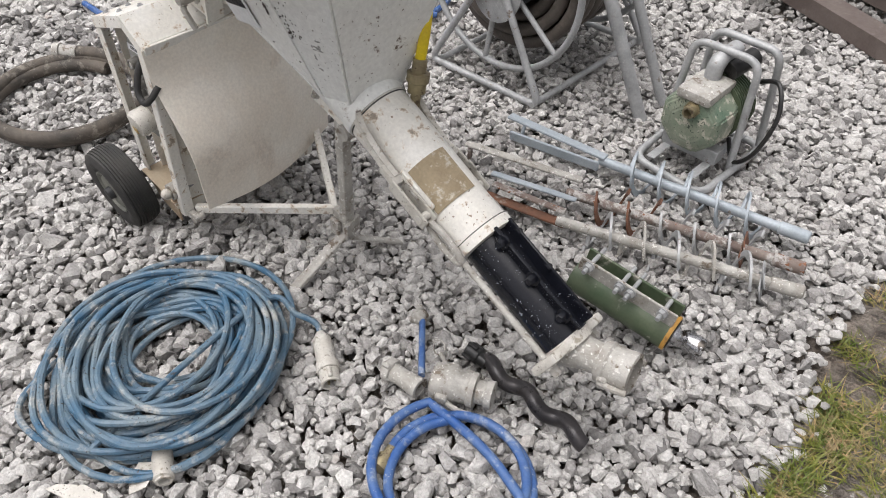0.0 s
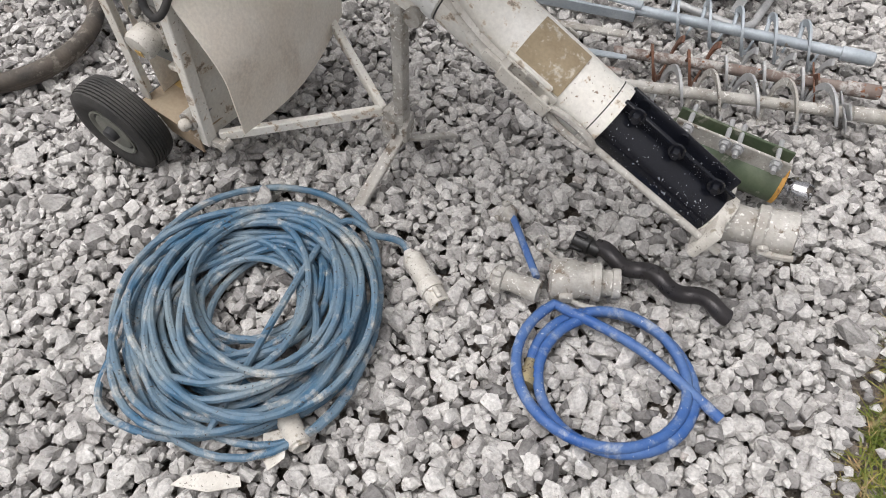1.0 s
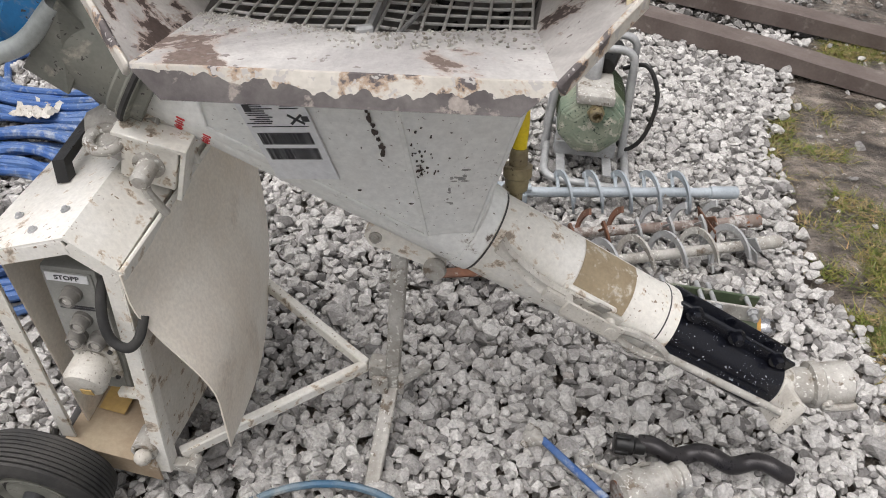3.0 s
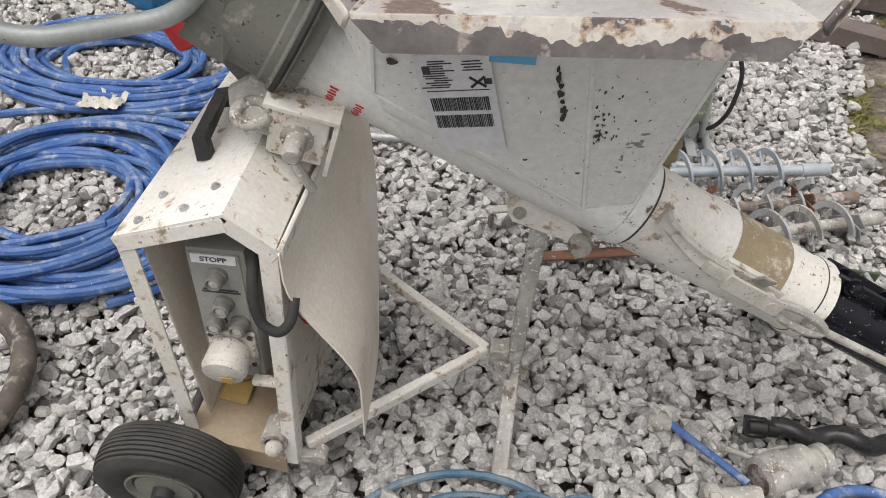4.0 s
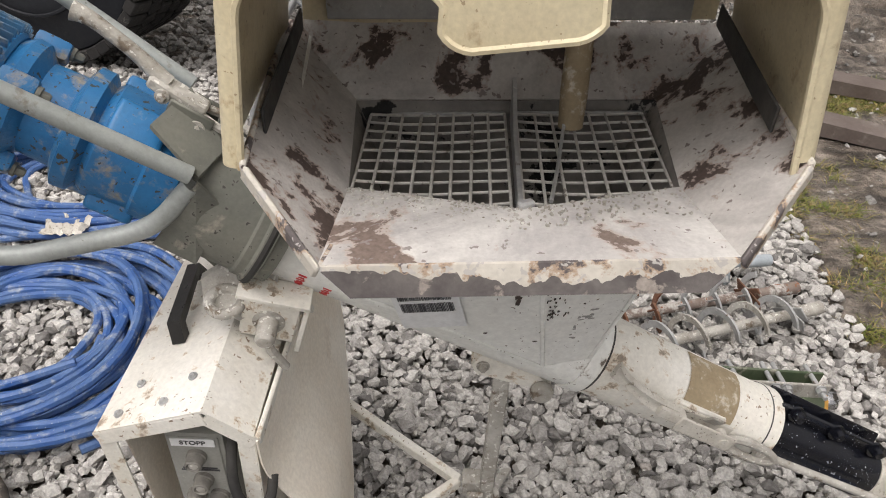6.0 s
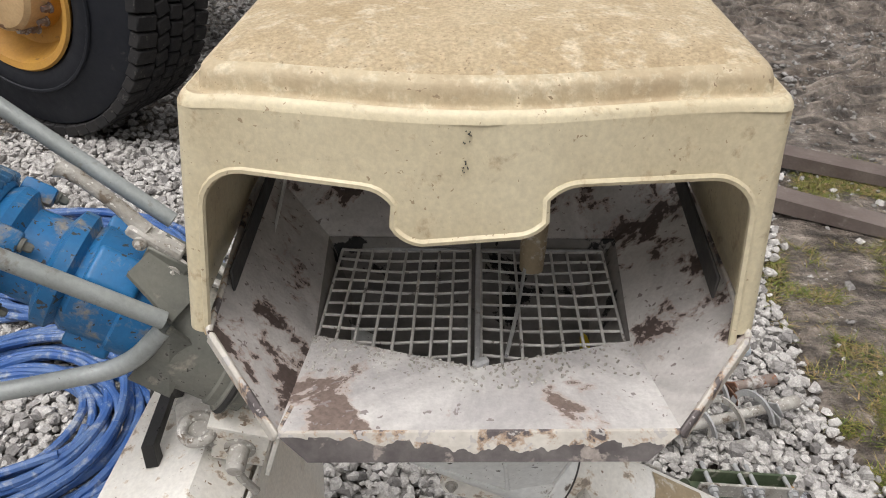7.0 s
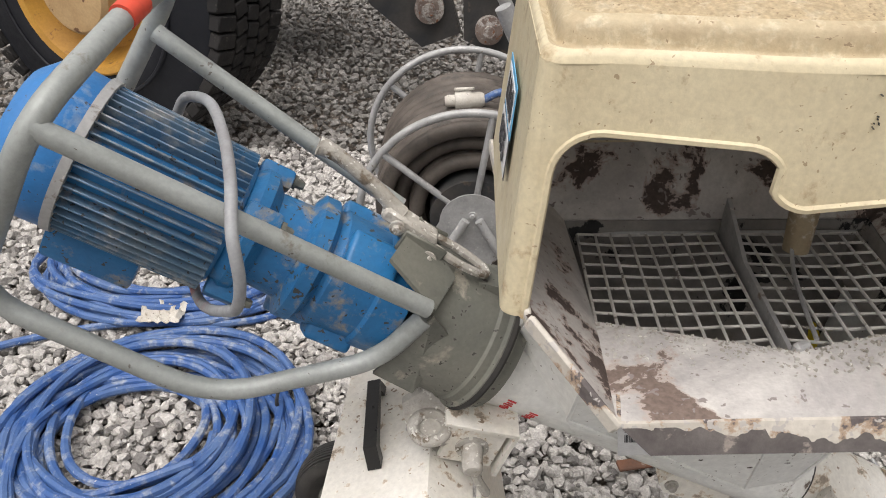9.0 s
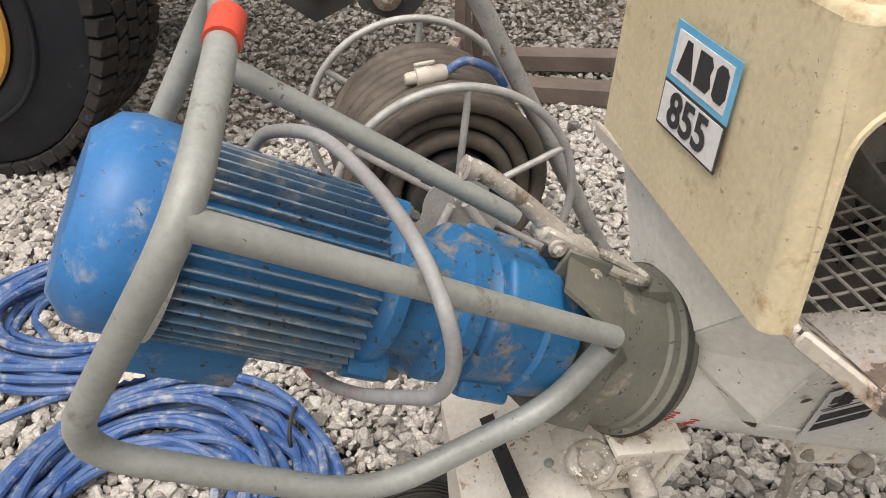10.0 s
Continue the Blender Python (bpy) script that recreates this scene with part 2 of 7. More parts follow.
TANPATCH = surf("tan_worn_sticker", (0.36, 0.29, 0.19), (0.28, 0.22, 0.14), 14.0, 0.7, 0, (0.50, 0.45, 0.37), 60.0, 0.54, 0.3, 160.0, edge=0.10)
GRASS = surf("short_wet_grass", (0.06, 0.085, 0.02), (0.11, 0.12, 0.04), 6.0, 0.6, 0, (0.20, 0.17, 0.09), 9.0, 0.56, 0.0, 100.0, edge=0.2)


# ---- mesh helpers ----
def part(name, bm, material, parent=None, label="", smooth=True, sharp=38):
    """Links a bmesh in world places as one mesh object, under a thing or a part where one is given."""
    me = bpy.data.meshes.new(name)
    bmesh.ops.recalc_face_normals(bm, faces=bm.faces)
    bm.to_mesh(me)
    bm.free()
    me.materials.append(material)
    if smooth:
        me.polygons.foreach_set("use_smooth", [True] * len(me.polygons))
        me.set_sharp_from_angle(angle=radians(sharp))
    ob = new(name, me)
    if parent is not None:
        ob.parent = parent
        ob.matrix_parent_inverse = Matrix.Translation(parent.location).inverted()
    if label:
        ob["label"] = label
    return ob


def thing(name, base, label, category, group=""):
    ob = new(name)
    ob.location = base
    ob.empty_display_size = 0.1
    return tagged(ob, label, category, group)


def V(*a):
    return Vector(a)


def frame_of(origin, xdir, up=(0, 0, 1)):
    x = Vector(xdir).normalized()
    y = Vector(up).cross(x).normalized()
    z = x.cross(y)
    return Matrix.Translation(origin) @ Matrix((x, y, z)).transposed().to_4x4()


def box(bm, size, m=Matrix(), bevel=0.003, seg=1):
    b = bmesh.new()
    bmesh.ops.create_cube(b, size=1.0, matrix=Matrix.Diagonal((*size, 1)))
    if bevel:
        bmesh.ops.bevel(b, geom=b.edges[:], offset=min(bevel, min(size) * 0.4), segments=seg, profile=0.6, affect="EDGES")
    join(bm, b, m)
    return bm


def join(bm, b, m=Matrix()):
    vs = [bm.verts.new(m @ v.co) for v in b.verts]
    b.verts.index_update()
    for f in b.faces:
        try:
            bm.faces.new([vs[v.index] for v in f.verts])
        except ValueError:
            pass
    b.free()


def bar(bm, a, b, w, h, up=(0, 0, 1), bevel=0.003):
    """A rectangular bar from a to b."""
    a, b = Vector(a), Vector(b)
    return box(bm, ((b - a).length, w, h), frame_of((a + b) / 2, b - a, up), bevel)


def lathe(bm, profile, m=Matrix(), seg=28, a0=0.0, a1=360.0, caps=True):
    """Turns a profile of (x, radius) round local x."""
    full = abs(a1 - a0) >= 359.9
    n = seg if full else seg + 1
    rings = []
    for x, r in profile:
        ring = []
        for i in range(n):
            a = radians(a0 + (a1 - a0) * i / seg)
            ring.append(bm.verts.new(m @ Vector((x, r * math.cos(a), r * math.sin(a)))))
        rings.append(ring)
    for p, q in zip(rings, rings[1:]):
        for i in range(seg):
            j = (i + 1) % n
            bm.faces.new((p[i], p[j], q[j], q[i]))
    if full and caps:
        for ring in (rings[0], rings[-1]):
            try:
                bm.faces.new(ring)
            except ValueError:
                pass
    return bm


def rod(bm, a, b, r, seg=12, r2=None):
    a, b = Vector(a), Vector(b)
    return lathe(bm, [(0, r), ((b - a).length, r if r2 is None else r2)], frame_of(a, b - a, (0.013, 0.02, 1) if abs((b - a).normalized().z) < 0.95 else (0, 1, 0)), seg)


def smooth_path(pts, n=8, closed=False):
    """Catmull-Rom through the points."""
    p = [Vector(q) for q in pts]
    out = []
    k = len(p)
    for i in range(k if closed else k - 1):
        a, b, c, d = (p[(i - 1) % k], p[i], p[(i + 1) % k], p[(i + 2) % k]) if closed else (p[max(i - 1, 0)], p[i], p[i + 1], p[min(i + 2, k - 1)])
        for j in range(n):
            t = j / n
            out.append(0.5 * ((2 * b) + (c - a) * t + (2 * a - 5 * b + 4 * c - d) * t * t + (3 * b - a - 3 * c + d) * t ** 3))
    if not closed:
        out.append(p[-1])
    return out


def sweep(bm, pts, r, seg=8, closed=False, taper=None):
    """A round tube along a path."""
    p = [Vector(q) for q in pts]
    k = len(p)
    up = Vector((0, 0, 1))
    rings = []
    nrm = None
    for i in range(k):
        t = (p[(i + 1) % k] - p[i - 1]) if closed else (p[min(i + 1, k - 1)] - p[max(i - 1, 0)])
        t.normalize()
        if nrm is None:
            nrm = (up - t * up.dot(t)) if abs(t.z) < 0.95 else (Vector((1, 0, 0)) - t * t.x)
        nrm = (nrm - t * nrm.dot(t)).normalized()
        bn = t.cross(nrm)
        rr = r if taper is None else taper(i / (k - 1))
        rings.append([bm.verts.new(p[i] + rr * (math.cos(a) * nrm + math.sin(a) * bn)) for a in (2 * math.pi * j / seg for j in range(seg))])
    pairs = list(zip(rings, rings[1:])) + ([(rings[-1], rings[0])] if closed else [])
    for q, s in pairs:
        for j in range(seg):
            bm.faces.new((q[j], q[(j + 1) % seg], s[(j + 1) % seg], s[j]))
    if not closed:
        bm.faces.new(rings[0])
        bm.faces.new(rings[-1])
    return bm


def corner_path(pts, radius, n=6):
    """A polyline with its corners rounded."""
    p = [Vector(q) for q in pts]
    out = [p[0]]
    for a, b, c in zip(p, p[1:], p[2:]):
        u, v = (a - b), (c - b)
        d = min(radius, u.length * 0.45, v.length * 0.45)
        s, e = b + u.normalized() * d, b + v.normalized() * d
        out += [s.lerp(b, t).lerp(b.lerp(e, t), t) for t in (i / n for i in range(n + 1))]
    out.append(p[-1])
    return out


def plate(bm, pts, thick, normal=None):
    """A flat polygon given thickness along its normal."""
    p = [Vector(q) for q in pts]
    if normal is None:
        normal = (p[1] - p[0]).cross(p[2] - p[0])
    nrm = Vector(normal).normalized() * thick
    a = [bm.verts.new(q) for q in p]
    b = [bm.verts.new(q + nrm) for q in p]
    bm.faces.new(a)
    bm.faces.new(b[::-1])
    for i in range(len(p)):
        j = (i + 1) % len(p)
        bm.faces.new((a[i], b[i], b[j], a[j]))
    return bm


def sheet(bm, fn, nu, nv, thick):
    """A curved sheet fn(u, v), thickened along its normals."""
    g = [[Vector(fn(i / nu, j / nv)) for j in range(nv + 1)] for i in range(nu + 1)]
    def nr(i, j):
        a = g[min(i + 1, nu)][j] - g[max(i - 1, 0)][j]
        b = g[i][min(j + 1, nv)] - g[i][max(j - 1, 0)]
        return a.cross(b).normalized() * thick
    top = [[bm.verts.new(g[i][j]) for j in range(nv + 1)] for i in range(nu + 1)]
    bot = [[bm.verts.new(g[i][j] - nr(i, j)) for j in range(nv + 1)] for i in range(nu + 1)]
    for i in range(nu):
        for j in range(nv):
            bm.faces.new((top[i][j], top[i + 1][j], top[i + 1][j + 1], top[i][j + 1]))
            bm.faces.new((bot[i][j], bot[i][j + 1], bot[i + 1][j + 1], bot[i + 1][j]))
    for i in range(nu):
        for j in (0, nv):
            bm.faces.new((top[i][j], top[i + 1][j], bot[i + 1][j], bot[i][j]))
    for j in range(nv):
        for i in (0, nu):
            bm.faces.new((top[i][j], top[i][j + 1], bot[i][j + 1], bot[i][j]))
    return bm


def bolt(parent, at, axis, r=0.009, length=0.012, material=None, name="bolt"):
    bm = bmesh.new()
    m = frame_of(at, axis, (0.01, 0.02, 1) if abs(Vector(axis).normalized().z) < 0.9 else (0, 1, 0))
    lathe(bm, [(-0.004, r * 1.5), (0.002, r * 1.5)], m, 14)
    lathe(bm, [(0.002, r), (length * 0.7, r), (length, r * 0.75)], m, 6)
    return part(name, bm, material or GALV, parent)


# ---- ground ----
def edge_x(y):
    """Where the gravel ends and the grass begins."""
    e = -0.125 + 0.045 * math.sin(3.6 * y - 2.4) + 0.02 * math.sin(9.7 * y + 1)
    if y < 1.0:
        e -= 0.05 * (1.0 - y)
    if y > 2.6:
        e += 0.45 * (y - 2.6)
    return e


def build_ground():
    bm = bmesh.new()
    xs = sorted(set([-60, -30, -15, -9] + [-6 + 0.2 * i for i in range(28)] + [-0.45 + 0.05 * i for i in range(19)] + [0.5 + 0.034 * i for i in range(160)] + [7, 9, 15, 30, 60]))
    ys = sorted(set([-60, -30, -12, -5] + [-2 + 0.1 * i for i in range(40)] + [2.0 + 0.05 * i for i in range(28)] + [3.4 + 0.026 * i for i in range(235)] + [10.5, 12, 14, 20, 35, 60]))
    rows = []
    for y in ys:
        row = []
        for x in xs:
            z = -0.065
            d = x - edge_x(y)
            if d > -0.25 or y > 3.6:
                w = min(max((d + 0.25) / 0.4, 0.0), 1.0)
                w = max(w, min(max((y - 4.2) / 0.8, 0.0), 1.0) if x > -1.2 else 0.0)
                rut = 0.03 * noise.noise((x * 1.3, y * 1.3, 0.0)) + 0.02 * noise.noise((x * 5, y * 5, 2.0))
                if y > 3.6:
                    k = min((y - 3.6) / 1.0, 1.0)
                    saw = abs((x * 3.1) % 2.0 - 1.0)
                    lane = 0.55 + 0.9 * noise.noise((x * 0.5, (y - 0.25 * x) * 1.3, 5.0))
                    print_z = math.tanh(2.5 * math.sin(44 * (y - 0.22 * x) + 3.0 * saw + 1.5 * noise.noise((x * 2, y * 2, 8.0))))
                    rut += k * (0.042 * print_z * max(lane, 0.15) + 0.035 * math.sin(3.4 * (y - 0.3 * x)) + 0.05 * noise.noise((x * 6, y * 8, 3.0)))
                z += w * (0.05 + rut)
            row.append(bm.verts.new((x, y, z)))
        rows.append(row)
    for a, b in zip(rows, rows[1:]):
        for i in range(len(xs) - 1):
            bm.faces.new((a[i], a[i + 1], b[i + 1], b[i]))
    ob = part("ground", bm, MUD, None, "", True, 80)
    tagged(ob, "brown trampled wet mud with ruts and pale stone dust", "ground", kind="structure")


build_ground()


def stone_shapes(count, rng):
    shapes = []
    for _ in range(count):
        b = bmesh.new()
        for _ in range(15):
            v = Vector((rng.gauss(0, 1), rng.gauss(0, 1), rng.gauss(0, 1))).normalized()
            b.verts.new((v.x * 0.5 * rng.uniform(0.88, 1.04), v.y * 0.42 * rng.uniform(0.86, 1.05), v.z * 0.35 * rng.uniform(0.86, 1.05)))
        bmesh.ops.convex_hull(b, input=b.verts[:])
        loose = [v for v in b.verts if not v.link_faces]
        bmesh.ops.delete(b, geom=loose, context="VERTS")
        bmesh.ops.triangulate(b, faces=b.faces[:])
        b.verts.index_update()
        shapes.append((np.array([v.co[:] for v in b.verts]), np.array([[v.index for v in f.verts] for f in b.faces])))
        b.free()
    return shapes


def scatter(name, cells, shapes, material, rng):
    """cells: rows of x, y, z, size. One joined mesh of turned stones."""
    vs, fs, off = [], [], 0
    for x, y, z, s in cells:
        v, f = shapes[rng.randrange(len(shapes))]
        r = np.array(Euler((rng.uniform(-0.5, 0.5), rng.uniform(-0.5, 0.5), rng.uniform(0, 6.28))).to_matrix())
        k = np.array((rng.uniform(0.85, 1.3), rng.uniform(0.8, 1.15), rng.uniform(0.8, 1.3))) * s
        vs.append((v * k) @ r.T + (x, y, z))
        fs.append(f + off)
        off += len(v)
    v, f = np.concatenate(vs), np.concatenate(fs)
    me = bpy.data.meshes.new(name)
    me.vertices.add(len(v))
    me.vertices.foreach_set("co", v.ravel())
    me.loops.add(f.size)
    me.loops.foreach_set("vertex_index", f.ravel())
    me.polygons.add(len(f))
    me.polygons.foreach_set("loop_start", np.arange(0, f.size, 3))
    me.update(calc_edges=True)
    me.polygons.foreach_set("use_smooth", [False] * len(f))
    me.materials.append(material)
    return new(name, me)


def build_gravel():
    rng = random.Random(5)
    shapes = stone_shapes(26, rng)
    cells = []

    def field(x0, x1, y0, y1, step, size, z, keep=1.0):
        ny, nx = int((y1 - y0) / step), int((x1 - x0) / step)
        for j in range(ny):
            for i in range(nx):
                x, y = x0 + (i + rng.random()) * step, y0 + (j + rng.random()) * step
                d = edge_x(y) - x + rng.uniform(-0.05, 0.05)
                if d < 0 and rng.random() > 0.010:
                    continue
                if d < 0 and d < -0.5:
                    continue
                if rng.random() < keep:
                    cells.append((x, y, z + rng.uniform(-0.014, 0.013), size * rng.uniform(0.55, 1.35)))

    field(-3.6, 0.9, -0.5, 3.4, 0.055, 0.062, -0.042)
    field(-3.6, 0.9, -0.5, 3.4, 0.026, 0.034, -0.016)
    field(-3.6, 0.9, -0.5, 3.4, 0.030, 0.041, -0.007)
    field(-3.6, 0.9, -0.5, 3.4, 0.050, 0.045, 0.001, 0.6)
    field(-2.8, 0.3, 0.0, 2.8, 0.032, 0.021, 0.004, 0.5)
    field(-3.6, 0.9, -0.5, 3.4, 0.150, 0.064, 0.003, 0.5)
    field(-5.4, -3.6, -0.5, 3.4, 0.046, 0.052, -0.020)
    field(-5.4, -3.6, -0.5, 3.4, 0.042, 0.044, -0.007)
    field(-5.4, 0.9, -1.9, -0.5, 0.048, 0.054, -0.020)
    field(-5.4, 0.9, -1.9, -0.5, 0.042, 0.044, -0.007)
    # ragged outer border
    cells[:] = [c for c in cells if min(c[0] + 5.4, c[1] + 1.9) > 0.35 + 0.5 * noise.noise((c[0] * 1.1, c[1] * 1.1, 6.0)) + rng.uniform(-0.2, 0.2)]
    ob = scatter("gravel", cells, shapes, STONE, rng)
    cells.clear()
    field(-7.0, -3.6, 3.4, 7.0, 0.048, 0.050, -0.016)
    field(-3.6, 2.4, 3.4, 6.8, 0.040, 0.044, -0.016)
    # the gravel thins out raggedly towards the mud
    cells[:] = [c for c in cells if c[0] + 0.35 * (c[1] - 3.4) + 1.1 * noise.noise((c[0] * 0.8, c[1] * 0.8, 2.0)) + rng.uniform(-0.5, 0.5) < 0.9]
    for _ in range(6500):
        x, y = rng.uniform(0.2, 7.0), rng.uniform(2.9, 9.5)
        if noise.noise((x * 0.9, y * 0.9, 9.0)) > -0.05:
            cells.append((x, y, -0.008, rng.uniform(0.015, 0.04)))
    far = scatter("far_gravel", cells, shapes, DARKSTONE, rng)
    tagged(far, "finer darker damp gravel trodden into the mud", "gravel", kind="stuff")
    tagged(ob, "loose pale grey crushed limestone gravel covering the yard", "gravel", kind="stuff")


build_gravel()


# ---- mortar pump ----
pump = thing("mortar_pump", (-1.3, 0.95, 0.0), "worn cream-white mortar mixing pump with blue motor on gravel", "mortar pump")

AX = frame_of((-0.95, 0.972, 0.492), (1, -0.012, -0.505))     # along the pump tube, downhill
MX = frame_of((-1.70, 0.951, 0.889), (1, 0.08, -0.595))       # along the motor, downhill


def along(x):
    """A place on the tube's axis above the given world x."""
    d = AX.to_3x3() @ Vector((1, 0, 0))
    return AX.translation + d * ((x + 0.95) / d.x)


def ax(x):
    return (x + 0.95) / (AX.to_3x3() @ Vector((1, 0, 0))).x


def build_barrel():
    # trough under the hopper and pump tube
    bm = bmesh.new()
    lathe(bm, [(ax(-1.645), 0.098), (ax(-1.60), 0.096), (ax(-1.485), 0.091)], AX, 40)
    prof = [(ax(-1.56), 0.094), (ax(-1.40), 0.088), (ax(-1.16), 0.079), (ax(-1.135), 0.077)]
    lathe(bm, prof, AX, 30, 165, 375)
    lathe(bm, [(ax(-1.16), 0.079), (ax(-1.135), 0.077)], AX, 40)
    trough = part("trough", bm, HOPPER, pump, "white painted sheet-steel trough under the hopper")
    bm = bmesh.new()
    lathe(bm, [(x, r - 0.004) for x, r in prof], AX, 30, 165, 375)
    # mortar grey; its near-black patches are the trough's inner shade put into the colour
    part("trough_lining", bm, surf("wet_mortar_lining_with_shade", (0.28, 0.265, 0.245), (0.19, 0.18, 0.17), 9.0, 0.6, 0, (0.015, 0.015, 0.015), 9.0, 0.55, 0.4, 120.0), trough)
    bm = bmesh.new()
    lathe(bm, [(ax(-1.14), 0.0805), (ax(-1.128), 0.082), (ax(-1.116), 0.0805)], AX, 40)
    part("weld_seam", bm, HOPPER, trough)
    bm = bmesh.new()
    lathe(bm, [(ax(-1.12), 0.0765), (ax(-0.80), 0.072), (ax(-0.79), 0.0765), (ax(-0.772), 0.0765), (ax(-0.770), 0.060), (ax(-0.775), 0.02)], AX, 44)
    tube = part("pump_tube", bm, WHITE, pump, "cream-white pump tube with chipped rim")
    for x, r in ((-0.7935, 0.0752), (-1.112, 0.0772)):
        bm = bmesh.new()
        lathe(bm, [(ax(x) - 0.0016, r), (ax(x) + 0.0016, r)], AX, 44)
        part("seam", bm, DARKST, tube, "dark dirt-filled seam")
    # worn tan sticker on the tube
    bm = bmesh.new()
    lathe(bm, [(ax(-0.965), 0.0762), (ax(-0.865), 0.0748)], AX, 14, 75, 160)
    part("sticker", bm, TANPATCH, tube, "tan worn-off sticker")
    # stator with clamp ribs
    bm = bmesh.new()
    lathe(bm, [(ax(-0.785), 0.055), (ax(-0.53), 0.055)], AX, 40)
    stator = part("stator", bm, BLACKP, pump, "glossy black painted stator casing with slot and bolts")
    for ang in (62, 100):
        m = AX @ Matrix.Rotation(radians(ang - 90), 4, "X")
        bm = bmesh.new()
        box(bm, (0.272, 0.009, 0.036), m @ Matrix.Translation((ax(-0.655), 0, 0.064)), 0.002)
        part("clamp_rib", bm, BLACKP, stator)
    for k in range(3):
        m = AX @ Matrix.Rotation(radians(-9), 4, "X") @ Matrix.Translation((ax(-0.745 + 0.088 * k), -0.03, 0.068))
        bolt(stator, m.translation, m.to_3x3() @ Vector((0, -1, 0)), 0.011, 0.018, BLACKP)
        bolt(stator, m @ Vector((0, 0.048, 0)), m.to_3x3() @ Vector((0, 1, 0)), 0.007, 0.02, BLACKP)
    # pressure flange
    bm = bmesh.new()
    m = AX @ Matrix.Translation((ax(-0.522), -0.004, 0)) @ Matrix.Rotation(radians(-14), 4, "X")
    box(bm, (0.022, 0.215, 0.075), m, 0.008, 2)
    lathe(bm, [(-0.013, 0.055), (0.013, 0.055)], m, 32)
    flange = part("pressure_flange", bm, PLASTW, pump, "cream-painted steel pressure flange bar")
    # two tie rods with their latches
    for side in (-1, 1):
        a = m @ Vector((-0.035 + 0.06, side * 0.088, 0))
        s = AX @ Matrix.Translation((ax(-0.80), side * 0.083, -0.012 * side - 0.01))
        bm = bmesh.new()
        rod(bm, s.translation, a, 0.0075, 14)
        part("tie_rod", bm, CAST, pump, "grey steel tie rod")
        bolt(flange, m @ Vector((0.012, side * 0.088, 0)), m.to_3x3() @ Vector((1, 0, 0)), 0.012, 0.022, CAST, "nut")
        # eye link
        bm = bmesh.new()
        sm = AX @ Matrix.Translation((ax(-0.815), side * 0.088, -0.012 * side - 0.008))
        loop = [sm @ Vector((0.055 * math.cos(t), 0, 0.017 * math.sin(t))) for t in (2 * math.pi * i / 24 for i in range(24))]
        sweep(bm, loop, 0.008, 8, True)
        latch = part("latch_link", bm, CAST, pump, "cast grey latch link")
        # lever body and handle
        bm = bmesh.new()
        hm = AX @ Matrix.Translation((ax(-0.955), side * 0.092, -0.012 * side + 0.0))
        for yy in (-0.013, 0.013):
            box(bm, (0.12, 0.006, 0.034), hm @ Matrix.Translation((0.045, yy, 0)), 0.004)
        box(bm, (0.055, 0.026, 0.022), hm @ Matrix.Translation((-0.03, 0, 0.004)), 0.005, 2)
        def grip(u, v):
            x = -0.02 - 0.150 * u
            half_h = 0.017 - 0.005 * u + 0.006 * max(u - 0.85, 0) / 0.15
            z = 0.004 + 0.036 * u * u + (v * 2 - 1) * half_h
            return hm @ Vector((x, 0.006 + 0.004 * math.sin(3.14 * v), z))
        sheet(bm, grip, 14, 6, 0.012)
        lathe(bm, [(-0.018, 0.010), (0.018, 0.010)], hm @ Matrix.Translation((0.085, 0, 0.0)) @ Matrix.Rotation(radians(90), 4, "Z"), 14)
        lever = part("latch_lever", bm, PLASTW, pump, "cast grey over-centre latch lever")
        bm = bmesh.new()
        box(bm, (0.11, 0.012, 0.05), hm @ Matrix.Translation((0.03, -side * 0.020, 0)), 0.004)
        part("latch_bracket", bm, WHITE, pump)
        bm = bmesh.new()
        box(bm, (0.028, 0.005, 0.030), hm @ Matrix.Translation((0.045, side * 0.004, 0.028)) @ Matrix.Rotation(radians(30), 4, "X"), 0.002)
        part("safety_tab", bm, CAST, lever)
    # outlet cone and cam coupling
    o = along(-0.51)
    e = Vector((-0.372, 0.985, 0.285))
    d = (e - o).normalized()
    om = frame_of(o, e - o)
    L = (e - o).length
    bm = bmesh.new()
    lathe(bm, [(-0.015, 0.050), (0.03, 0.037), (0.065, 0.035), (0.068, 0.046), (0.085, 0.047), (0.09, 0.043), (L - 0.015, 0.045), (L, 0.046), (L + 0.002, 0.037), (L - 0.07, 0.034)], om, 36)
    outlet = part("outlet_coupling", bm, CAST, pump, "mortar-crusted grey cam-lock outlet coupling")
    for side in (-1, 1):
        bm = bmesh.new()
        pts = [om @ Vector((0.085 + 0.02 * i, side * (0.047 + 0.004 * math.sin(i)), -0.012)) for i in range(4)]
        sweep(bm, smooth_path(pts, 5), 0.007, 8)
        box(bm, (0.022, 0.014, 0.026), om @ Matrix.Translation((0.09, side * 0.046, -0.01)), 0.004)
        part("cam_lever", bm, CAST, outlet)
    bm = bmesh.new()
    lathe(bm, [(L - 0.06, 0.0335), (L - 0.055, 0.0335)], om, 30)
    part("bore", bm, RUST, outlet, "rusty inner bore")


build_barrel()

# hopper corners: outer rim, inner edge
RIM = [V(-1.512, 0.622, 1.020), V(-1.049, 0.640, 1.040), V(-0.966, 0.728, 1.112), V(-0.945, 1.150, 1.118), V(-1.640, 1.130, 1.108), V(-1.606, 0.712, 1.093)]
